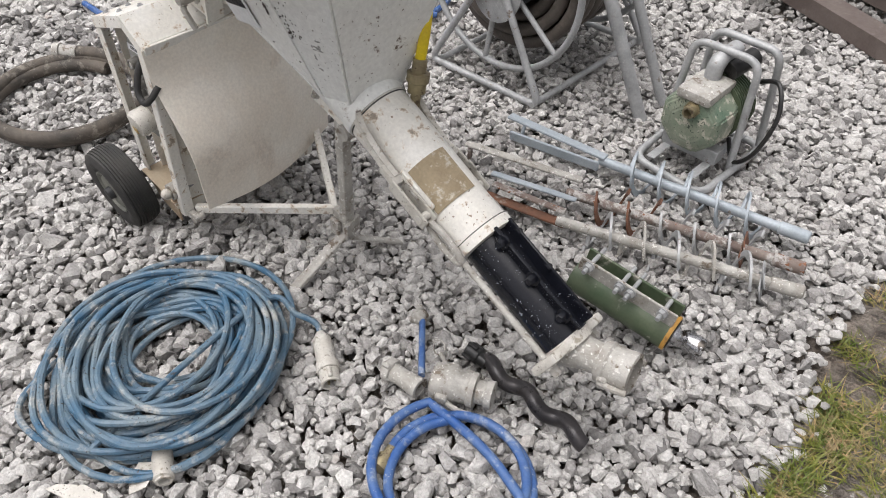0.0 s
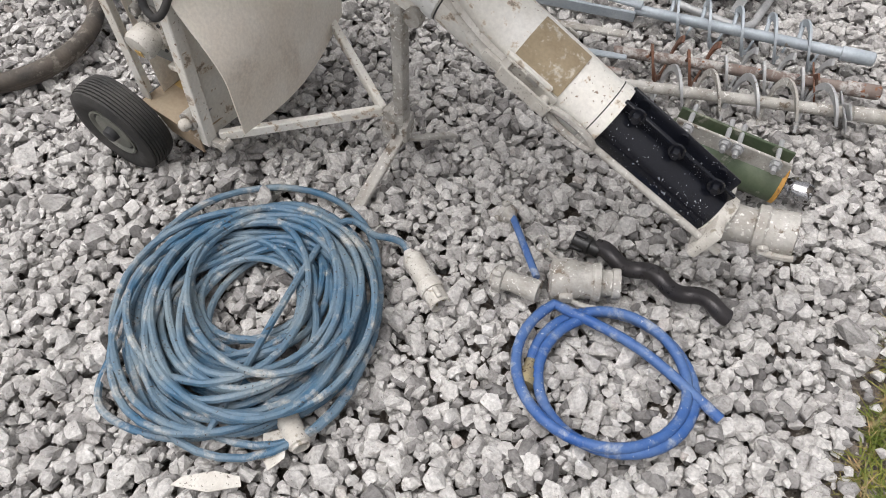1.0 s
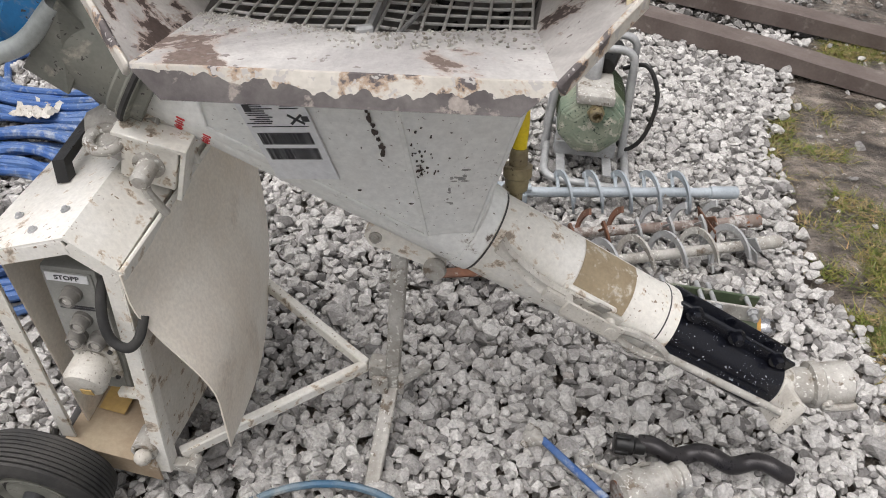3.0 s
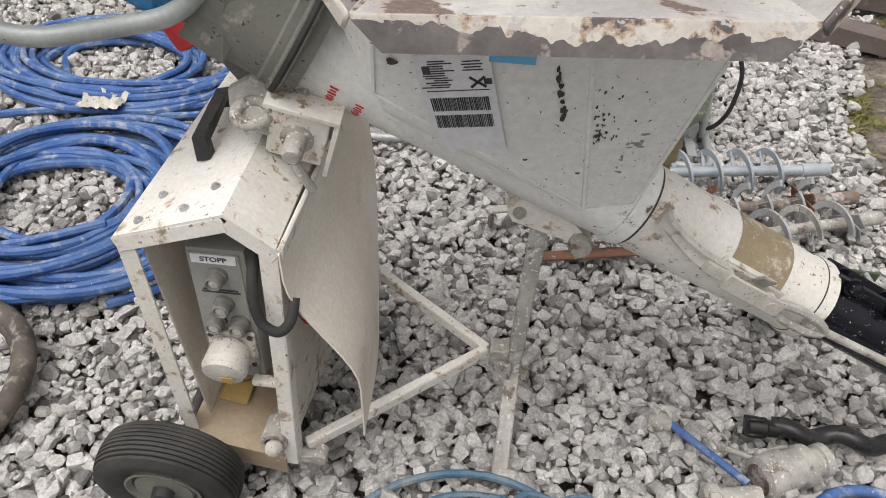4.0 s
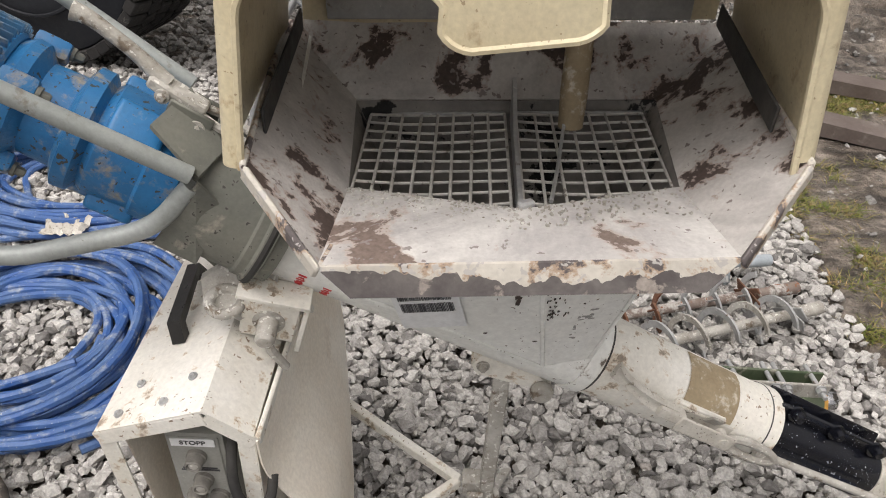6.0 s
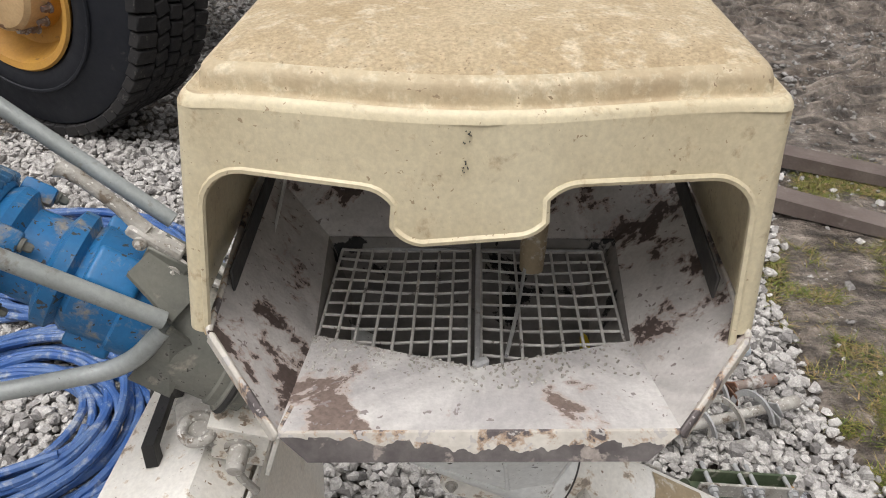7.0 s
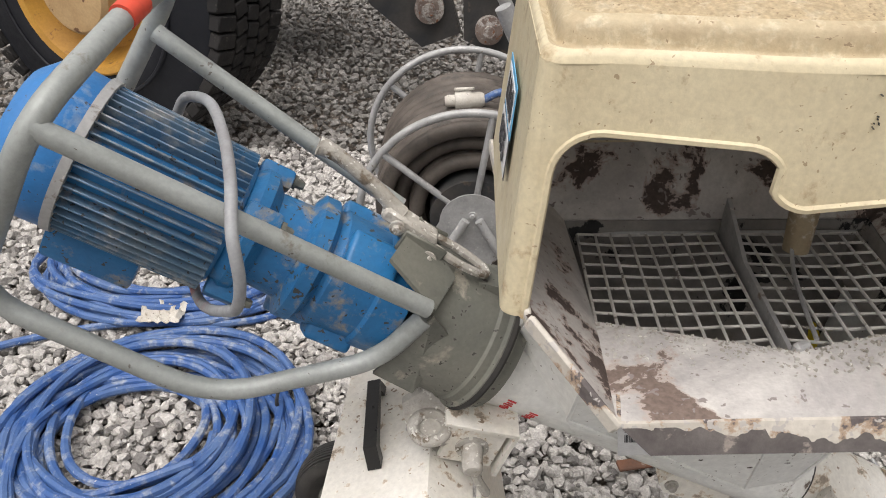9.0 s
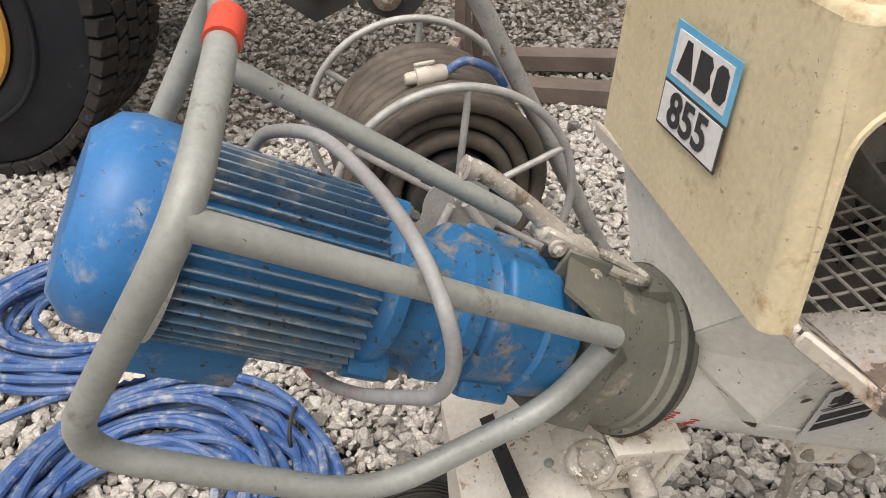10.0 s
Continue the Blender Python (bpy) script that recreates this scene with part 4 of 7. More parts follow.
    for i in range(len(vr[-1])):
        bm.faces.new((vr[-1][i], vr[-1][(i + 1) % len(vr[-1])], peak))
    low = [bm.verts.new(p) for p in ring(0.045, -0.012, 0.065)]
    bm.faces.new(low[::-1])
    for i in range(len(low)):
        j = (i + 1) % len(low)
        bm.faces.new((vr[0][i], low[i], low[j], vr[0][j]))
    part("hood_top", bm, DUST, hood, "dust-caked stepped hood top", True, 75)
    for sx, xx in ((-1, x0), (1, x1)):
        bm = bmesh.new()
        off = V(sx * -0.004, 0, 0)
        def side(u, v):
            z0 = zbot(xx) + 0.02 * u
            z = z0 + (ztop(xx) - 0.010 - z0) * v
            ya = yf(xx, z) - 0.001
            y = ya + (yb - 0.02 - ya) * u
            return (fx(xx, z) + sx * 0.004 * (1 - v) * u, y, z)
        sheet(bm, side, 6, 4, 0.005 * sx)
        part("hood_side", bm, HOODM, hood)
    bm = bmesh.new()
    plate(bm, [(x0, yb - 0.004, zbot(x0) + 0.02), (x1, yb - 0.004, zbot(x1) + 0.02), (x1 - 0.004, yb - 0.008, ztop(x1) - 0.01), (x0 + 0.004, yb - 0.008, ztop(x0) - 0.01)], 0.005, (0, 1, 0))
    part("hood_back", bm, HOODM, hood)
    # steel angle strips under the hood's sides, bolted to the tray
    for xx, s in ((x0 + 0.012, 1), (x1 - 0.012, -1)):
        bm = bmesh.new()
        bar(bm, (xx, 0.80, zbot(xx) + 0.018), (xx - s * 0.01, 1.11, zbot(xx) + 0.035), 0.004, 0.035)
        part("steel_strip", bm, DARKST, hood)
    bm = bmesh.new()
    bar(bm, (x0 + 0.04, 1.118, 1.135), (x1 - 0.04, 1.124, 1.150), 0.005, 0.040)
    part("steel_strip", bm, GALV, hood, "grey steel strip across the back")
    # hinge strap standing at the back edge
    bm = bmesh.new()
    box(bm, (0.074, 0.035, 0.24), Matrix.Translation((-1.312, 1.085, 1.535)), 0.004)
    part("hinge_post", bm, surf("dark_blue_grey_steel", (0.12, 0.135, 0.16), (0.17, 0.185, 0.21), 9.0, 0.5, 0.2, (0.08, 0.08, 0.08), 20.0, 0.64), hood, "dark blue-grey steel post on the hood")
    # small drilled marks on the front
    for z in (1.362, 1.330):
        bm = bmesh.new()
        rng = random.Random(int(z * 1000))
        for _ in range(10):
            px, pz = cx - 0.004 + rng.uniform(-0.004, 0.004), z + rng.uniform(-0.007, 0.007)
            lathe(bm, [(-0.001, 0.0007), (0.0008, 0.0006)], frame_of((px, yf(px, pz), pz), (0, -1, 0)), 6)
        part("drill_mark", bm, DARKST, hood)
    # unit plate on the side: blue above, white below
    def on_side(y, z):
        u = (y - 0.740) / (yb - 0.02 - 0.740)
        v = (z - 1.092) / 0.276
        return V(fx(x0, z) - 0.004 * (1 - v) * u - 0.0065, y, z)
    def quad(y0, z0, y1, z1, dx, mt, par, name="plate"):
        b = bmesh.new()
        p = [on_side(y0, z0), on_side(y1, z0), on_side(y1, z1), on_side(y0, z1)]
        plate(b, [q - V(dx, 0, 0) for q in p], 0.001, (1, 0, 0))
        return part(name, b, mt, par, "", False)
    sign = quad(0.851, 1.234, 0.978, 1.297, 0.0, SIGNBLUE, hood, "unit_sign")
    sign["label"] = "blue and white unit plate with black number 855"
    quad(0.851, 1.182, 0.978, 1.2335, 0.0, INK, sign, "number_field_border")
    quad(0.854, 1.185, 0.975, 1.2305, 0.0008, PAPER, sign, "number_field")
    quad(0.860, 1.241, 0.969, 1.289, 0.0008, PAPER, sign, "logo_field")
    # the owner's mark as three plain shapes
    for outline in ([(0.958, 1.248), (0.948, 1.284), (0.938, 1.284), (0.926, 1.248)], [(0.921, 1.248), (0.921, 1.284), (0.899, 1.284), (0.893, 1.276), (0.896, 1.267), (0.891, 1.256), (0.897, 1.248)], [(0.886, 1.252), (0.880, 1.248), (0.868, 1.248), (0.862, 1.256), (0.864, 1.278), (0.870, 1.284), (0.880, 1.284), (0.886, 1.278)]):
        bm = bmesh.new()
        plate(bm, [on_side(y, z) - V(0.0016, 0, 0) for y, z in outline], 0.001, (1, 0, 0))
        part("mark_shape", bm, INK, sign, "", False)
    cu = bpy.data.curves.new("number", "FONT")
    cu.body, cu.size, cu.align_x, cu.align_y, cu.extrude, cu.offset = "855", 0.052, "CENTER", "CENTER", 0.0004, 0.0012
    tmp = new("number_text", cu)
    me = bpy.data.meshes.new_from_object(tmp.evaluated_get(bpy.context.evaluated_depsgraph_get()))
    bpy.data.objects.remove(tmp)
    c = on_side(0.9145, 1.208) - V(0.0022, 0, 0)
    up = (on_side(0.907, 1.23) - on_side(0.907, 1.19)).normalized()
    rt = (on_side(0.85, 1.208) - on_side(0.96, 1.208)).normalized()
    me.transform(Matrix.Translation(c) @ Matrix((rt, up, rt.cross(up))).transposed().to_4x4() @ Matrix.Diagonal((1.05, 1, 1, 1)))
    me.materials.clear()
    me.materials.append(INK)
    num = new("number", me)
    num.parent = sign


build_hood()


def font_mesh(text, size, m, material, parent, name="lettering", stretch=1.0, bold=0.0):
    cu = bpy.data.curves.new(name, "FONT")
    cu.body, cu.size, cu.align_x, cu.align_y, cu.extrude, cu.offset = text, size, "CENTER", "CENTER", 0.0003, bold
    tmp = new("text_source", cu)
    me = bpy.data.meshes.new_from_object(tmp.evaluated_get(bpy.context.evaluated_depsgraph_get()))
    bpy.data.objects.remove(tmp)
    me.transform(m @ Matrix.Diagonal((stretch, 1, 1, 1)))
    me.materials.clear()
    me.materials.append(material)
    ob = new(name, me)
    ob.parent = parent
    ob.matrix_parent_inverse = Matrix.Translation(parent.location).inverted()
    return ob


FRONT = Matrix(((1, 0, 0, 0), (0, 0, -1, 0), (0, 1, 0, 0), (0, 0, 0, 1)))     # letters that face -y


def build_wheel(at, lean, name="wheel"):
    """Pneumatic wheel with ribbed tread, on an axle along y."""
    m = Matrix.Translation(at) @ Matrix.Rotation(radians(90), 4, "Z") @ Matrix.Rotation(radians(lean), 4, "Y")
    prof = [(-0.030, 0.066), (-0.036, 0.078), (-0.043, 0.096), (-0.0425, 0.112), (-0.036, 0.121)]
    for i in range(9):
        x = -0.032 + 0.008 * i
        c = 0.131 - 0.0075 * (x / 0.036) ** 2
        prof += [(x - 0.0026, c), (x + 0.0026, c), (x + 0.0032, c - 0.004), (x + 0.0048, c - 0.004)]
    prof += [(0.040, 0.119), (0.0425, 0.112), (0.043, 0.096), (0.036, 0.078), (0.030, 0.066)]
    bm = bmesh.new()
    lathe(bm, prof, m, 56)
    wheel = part(name, bm, RUBBER, pump, "dusty black ribbed pneumatic tyre on a worn rim")
    bm = bmesh.new()
    lathe(bm, [(-0.034, 0.030), (-0.034, 0.052), (-0.026, 0.056), (-0.030, 0.068), (-0.037, 0.070), (-0.038, 0.066), (-0.022, 0.052), (-0.018, 0.026)], m, 40)
    lathe(bm, [(0.034, 0.030), (0.034, 0.052), (0.030, 0.068), (0.037, 0.070), (0.022, 0.052), (0.018, 0.026)], m, 40)
    part("rim", bm, GREYP, wheel, "dirty grey steel rim")
    bm = bmesh.new()
    lathe(bm, [(-0.052, 0.012), (-0.050, 0.018), (-0.020, 0.022), (0.020, 0.022), (0.05, 0.018)], m, 20)
    part("hub", bm, DARKST, wheel)
    return wheel


def build_cabinet():
    th = 0.005
    A, L, R = V(-1.719, 0.699, 0.686), V(-1.894, 0.705, 0.622), V(-1.651, 0.702, 0.629)
    yb = 1.195
    up = V(0, 0, 0.018)
    Ab, Lb, Rb = V(-1.722, yb, 0.70), V(-1.872, yb, 0.648), V(-1.650, yb, 0.640)
    bm = bmesh.new()
    plate(bm, [L, A, Ab, Lb], th, (0, 0, -1))
    plate(bm, [A, R, Rb, Ab], th, (0, 0, -1))
    roof = part("cabinet_roof", bm, WHITE, pump, "folded cream-white sheet roof with stains and screws", False)
    for y, x in ((0.785, -1.845), (0.775, -1.755), (0.735, -1.79), (0.93, -1.755), (0.73, -1.862)):
        t = (x + 1.719) / (-1.894 + 1.719)
        z = 0.687 + (0.622 - 0.686) * t + 0.03 * (y - 0.70)
        bolt(roof, (x, y, z), (-0.34, 0, 0.94), 0.005, 0.006, GALV, "screw")
    # front portal of angle steel
    lb, rb = V(-1.866, 0.722, 0.150), V(-1.682, 0.712, 0.088)
    for a, b, w in ((L + V(0.014, 0.004, -0.016), lb, 0.028), (R + V(-0.014, 0.004, -0.014), rb, 0.026)):
        bm = bmesh.new()
        bar(bm, a, b, 0.005, w, (1, 0, 0.0), 0.001)
        n = V(1, 0, 0) if w == 0.028 else V(-1, 0, 0)
        bar(bm, a - n * 0.012 + V(0, 0.014, 0), b - n * 0.012 + V(0, 0.014, 0), 0.030, 0.005, (1, 0, 0), 0.001)
        part("portal_post", bm, WHITE, pump, "chipped white angle-steel post")
    bm = bmesh.new()
    bar(bm, L + V(0.0, 0.002, -0.017), A + V(0, 0.002, -0.018), 0.005, 0.026, (0, 0, 1), 0.001)
    bar(bm, A + V(0, 0.003, -0.018), R + V(0, 0.003, -0.017), 0.005, 0.026, (0, 0, 1), 0.001)
    part("portal_head", bm, WHITE, pump)
    # side and back walls
    bm = bmesh.new()
    plate(bm, [V(-1.668, 0.705, 0.615), V(-1.695, 0.715, 0.085), V(-1.655, 1.160, 0.095), V(-1.652, 1.190, 0.625)], 0.004, (-1, 0, 0))
    side = part("side_wall", bm, WHITE, pump, "white side wall with rust flecks", False)
    bm = bmesh.new()
    bar(bm, (-1.6635, 0.80, 0.47), (-1.668, 0.835, 0.43), 0.002, 0.008, (1, 0, 0), 0)
    part("scuff_strip", bm, DARKST, side)
    bm = bmesh.new()
    plate(bm, [V(-1.880, 0.745, 0.60), V(-1.850, 0.76, 0.15), V(-1.86, 1.16, 0.15), V(-1.868, 1.18, 0.635)], 0.004, (1, 0, 0))
    part("side_wall", bm, FLAP, pump, "cream inner side sheet", False)
    bm = bmesh.new()
    plate(bm, [V(-1.868, 1.18, 0.64), V(-1.65, 1.18, 0.635), V(-1.655, 1.16, 0.10), V(-1.86, 1.16, 0.14)], 0.004, (0, 1, 0))
    plate(bm, [V(-1.72, 1.182, 0.69), V(-1.868, 1.182, 0.64), V(-1.65, 1.182, 0.635)], 0.004, (0, 1, 0))
    part("back_wall", bm, WHITE, pump, "", False)
    bm = bmesh.new()
    plate(bm, [V(-1.872, 0.705, 0.150), V(-1.692, 0.700, 0.120), V(-1.665, 1.16, 0.125), V(-1.862, 1.16, 0.155)], 0.005, (0, 0, -1))
    plate(bm, [V(-1.850, 0.708, 0.145), V(-1.690, 0.702, 0.118), V(-1.690, 0.706, 0.062), V(-1.800, 0.712, 0.075)], 0.005, (0, 1, 0))
    floor_p = part("cabinet_floor", bm, surf("stained_cabinet_floor", (0.42, 0.34, 0.24), (0.30, 0.22, 0.15), 9.0, 0.6, 0, (0.56, 0.50, 0.42), 16.0, 0.6, 0.3, 120.0), pump, "mortar-stained cabinet floor", False)
    bm = bmesh.new()
    plate(bm, [V(-1.838, 0.79, 0.1555), V(-1.785, 0.785, 0.1500), V(-1.785, 0.93, 0.1515), V(-1.838, 0.935, 0.157)], 0.001, (0, 0, 1))
    st = part("number_sticker", bm, AMBER, floor_p, "amber sticker reading 10", False)
    font_mesh("10", 0.062, Matrix.Translation((-1.808, 0.865, 0.1560)) @ Matrix.Rotation(radians(-9), 4, "Y") @ Matrix.Rotation(radians(-92), 4, "Z"), surf("brown_print", (0.22, 0.12, 0.05), (0.26, 0.15, 0.07), 9.0), st, "number")
    # grease tube lying in the cabinet
    bm = bmesh.new()
    rod(bm, (-1.705, 0.735, 0.165), (-1.690, 1.08, 0.172), 0.0175, 20)
    tube = part("pipe", bm, GALV, pump, "grey steel pipe lying in the cabinet")
    bm = bmesh.new()
    pm = frame_of((-1.706, 0.700, 0.160), (0.02, -1, -0.05))
    lathe(bm, [(-0.05, 0.023), (-0.012, 0.025), (0.0, 0.025), (0.001, 0.016), (-0.02, 0.014)], pm, 26)
    part("pipe_socket", bm, CAST, tube)
    bm = bmesh.new()
    bmesh.ops.create_icosphere(bm, subdivisions=2, radius=0.017, matrix=pm @ Matrix.Translation((0.012, 0.004, 0.004)))
    part("plug_ball", bm, PLASTW, tube)
    # control box
    cx, cz = -1.766, 0.440
    bm = bmesh.new()
    box(bm, (0.094, 0.11, 0.290), Matrix.Translation((cx + 0.004, 0.795, cz)), 0.006, 2)
    ctrl = part("control_box", bm, GREYPL, pump, "grey plastic control box with push buttons and socket")
    bm = bmesh.new()
    box(bm, (0.082, 0.004, 0.275), Matrix.Translation((cx + 0.002, 0.739, cz)), 0.003)
    part("front_plate", bm, GREYPL, ctrl)
    bm = bmesh.new()
    box(bm, (0.070, 0.0015, 0.017), Matrix.Translation((cx + 0.002, 0.7362, 0.567)), 0)
    strip = part("text_strip", bm, PAPER, ctrl, "white strip reading STOPP", False)
    font_mesh("STOPP", 0.0125, Matrix.Translation((cx + 0.002, 0.7352, 0.567)) @ FRONT, INK, strip, "lettering", 1.15, 0.0003)
    bm = bmesh.new()
    for z in (0.5035, 0.4985):
        box(bm, (0.056 if z > 0.50 else 0.062, 0.0012, 0.0028), Matrix.Translation((cx + 0.004, 0.7364, z)), 0)
    part("print_line", bm, INK, ctrl, "", False)
    for bx, bz in ((0.004, 0.535), (0.006, 0.476), (-0.012, 0.436), (0.026, 0.434)):
        bm = bmesh.new()
        m = frame_of((cx + bx, 0.738, bz), (0, -1, 0))
        lathe(bm, [(0, 0.0165), (0.008, 0.0165), (0.009, 0.0145), (0.024, 0.0135), (0.026, 0.0105), (0.022, 0.0085)], m, 22)
        b = part("push_button", bm, surf("dusty_grey_rubber", (0.13, 0.125, 0.115), (0.20, 0.19, 0.17), 40.0, 0.7), ctrl, "dusty grey rubber-capped button")
        bm = bmesh.new()
        lathe(bm, [(0.018, 0.0088), (0.0235, 0.0075)], m, 16)
        part("button_cap", bm, CAST, b)
    bm = bmesh.new()
    box(bm, (0.080, 0.012, 0.078), Matrix.Translation((cx + 0.008, 0.732, 0.378)), 0.004)
    sock = part("socket_plate", bm, PLASTW, ctrl, "mortar-smeared socket with amber sticker")
    for sx in (-1, 1):
        for sz in (-1, 1):
            bolt(sock, (cx + 0.008 + sx * 0.033, 0.726, 0.378 + sz * 0.032), (0, -1, 0), 0.003, 0.004, DARKST, "screw")
    bm = bmesh.new()
    m = frame_of((cx + 0.004, 0.730, 0.378), (0, -1, -0.25))
    lathe(bm, [(0, 0.034), (0.02, 0.036), (0.040, 0.038), (0.050, 0.034), (0.055, 0.012)], m, 26)
    cap = part("socket_cap", bm, PLASTW, sock)
    bm = bmesh.new()
    box(bm, (0.020, 0.0015, 0.017), Matrix.Translation((cx + 0.012, 0.676, 0.358)) @ Matrix.Rotation(radians(14), 4, "X"), 0)
    part("sticker", bm, AMBER, cap, "", False)
    bm = bmesh.new()
    bar(bm, (-1.735, 0.73, 0.300), (-1.690, 0.73, 0.300), 0.02, 0.014)
    part("support_bar", bm, WHITE, pump)
    # black cable looped through the portal
    bm = bmesh.new()
    pts = [(-1.700, 0.76, 0.590), (-1.696, 0.715, 0.570), (-1.692, 0.692, 0.530), (-1.680, 0.680, 0.498), (-1.655, 0.678, 0.485), (-1.638, 0.690, 0.500), (-1.636, 0.715, 0.525)]
    sweep(bm, smooth_path(pts, 8), 0.0085, 10)
    part("cable_loop", bm, RUBBER, pump, "thick dusty black cable loop")
    # black carrying handle on the roof
    a, b = V(-1.806, 0.858, 0.662), V(-1.816, 1.036, 0.668)
    n = V(-0.25, 0, 0.95).normalized()
    bm = bmesh.new()
    side_v = V(1, 0.06, 0.25).normalized() * 0.011
    prof = [a, a + n * 0.034 + V(0, 0.016, 0), b + n * 0.034 - V(0, 0.016, 0), b]
    inner = [a + V(0, 0.022, 0), a + n * 0.020 + V(0, 0.030, 0), b + n * 0.020 - V(0, 0.030, 0), b - V(0, 0.022, 0)]
    for q0, q1, r0, r1 in zip(prof, prof[1:], inner, inner[1:]):
        plate(bm, [q0 - side_v, q1 - side_v, r1 - side_v, r0 - side_v], 0.022, side_v)
    bmesh.ops.remove_doubles(bm, verts=bm.verts[:], dist=0.0005)
    part("carrying_handle", bm, BLACK, pump, "black plastic carrying handle")
    # stained flexible flap along the side
    bm = bmesh.new()
    def flap(u, v):
        y = 0.700 + 0.50 * u + 0.025 * v * (1 - u)
        top = 0.622 + 0.02 * u
        zb = 0.180 + 0.020 * u - 0.030 * math.sin(math.pi * u)
        f = min(max((v - 0.12) / 0.56, 0.0), 1.0)
        f = f * f * (3 - 2 * f)
        near, far = -1.648 + 0.104 * f, -1.628 + 0.026 * math.sin(0.8 * math.pi * v)
        x = near + (far - near) * u ** 0.8 + 0.022 * math.sin(math.pi * u) * v
        return (x, y, top + (zb - top) * v)
    sheet(bm, flap, 16, 16, 0.003)
    part("side_flap", bm, FLAP, pump, "stained cream plastic flap curling off the cabinet side", True, 60)
    bm = bmesh.new()
    bar(bm, (-1.646, 0.705, 0.618), (-1.632, 1.10, 0.630), 0.008, 0.024)
    part("flap_strip", bm, WHITE, pump)
    # red plug below the flap
    bm = bmesh.new()
    m = frame_of((-1.632, 0.79, 0.435), (0.35, 0.25, -0.9), (0, 1, 0))
    lathe(bm, [(-0.06, 0.020), (-0.02, 0.026), (0.0, 0.028)], m, 22)
    plug = part("inlet_plug", bm, FLAP, pump)
    bm = bmesh.new()
    lathe(bm, [(0.0, 0.030), (0.010, 0.031), (0.012, 0.022)], m, 22)
    part("red_ring", bm, RED, plug, "red plastic ring")
    # chassis: drawbar triangle, leg and foot
    apex = V(-1.335, 0.992, 0.150)
    for a in ((-1.66, 0.745, 0.105), (-1.63, 1.165, 0.215)):
        bm = bmesh.new()
        bar(bm, a, apex, 0.020, 0.026)
        part("drawbar", bm, WHITE, pump, "white steel drawbar with peeling paint")
    bm = bmesh.new()
    box(bm, (0.045, 0.04, 0.045), Matrix.Translation((-1.305, 0.995, 0.145)), 0.003)
    box(bm, (0.012, 0.065, 0.05), Matrix.Translation((-1.262, 0.99, 0.130)) @ Matrix.Rotation(0.3, 4, "Z"), 0.002)
    box(bm, (0.035, 0.012, 0.05), Matrix.Translation((-1.30, 0.962, 0.125)), 0.002)
    part("leg_clamp", bm, CAST, pump, "crusted leg clamp")
    bm = bmesh.new()
    bar(bm, (-1.262, 0.985, 0.575), (-1.277, 0.985, 0.10), 0.030, 0.030, (0, 1, 0))
    leg = part("stand_leg", bm, CAST, pump, "mortar-streaked square stand leg")
    bm = bmesh.new()
    bar(bm, (-1.275, 1.01, 0.125), (-1.287, 0.775, 0.000), 0.032, 0.014)
    bar(bm, (-1.276, 0.99, 0.085), (-1.215, 1.135, 0.010), 0.022, 0.010)
    part("foot", bm, CAST, leg, "crusted foot strut on the gravel")
    bm = bmesh.new()
    plate(bm, [(-1.325, 0.945, 0.553), (-1.300, 0.945, 0.585), (-1.215, 0.945, 0.545), (-1.175, 0.945, 0.500), (-1.20, 0.945, 0.495), (-1.315, 0.945, 0.532)], 0.08, (0, 1, 0))
    part("leg_bracket", bm, WHITE, pump, "", False)
    bolt(leg, (-1.304, 0.944, 0.552), (0, -1, 0), 0.008, 0.012, CAST)
    bm = bmesh.new()
    lathe(bm, [(0, 0.020), (0.012, 0.022), (0.02, 0.018)], frame_of((-1.195, 0.945, 0.500), (0.1, -1, 0)), 18)
    part("pivot_knob", bm, CAST, leg)
    # axle stub and bracket at the cabinet foot
    bm = bmesh.new()
    rod(bm, (-1.88, 0.62, 0.125), (-1.91, 1.27, 0.125), 0.012, 14)
    part("axle", bm, DARKST, pump)
    bm = bmesh.new()
    box(bm, (0.09, 0.02, 0.02), Matrix.Translation((-1.665, 0.728, 0.092)) @ Matrix.Rotation(-0.15, 4, "Y"), 0.002)
    rod(bm, (-1.630, 0.715, 0.098), (-1.630, 0.745, 0.098), 0.013, 14)
    part("drawbar_pin", bm, CAST, pump)
    build_wheel((-1.885, 0.642, 0.118), -8)
    build_wheel((-1.930, 1.262, 0.120), 6)


build_cabinet()


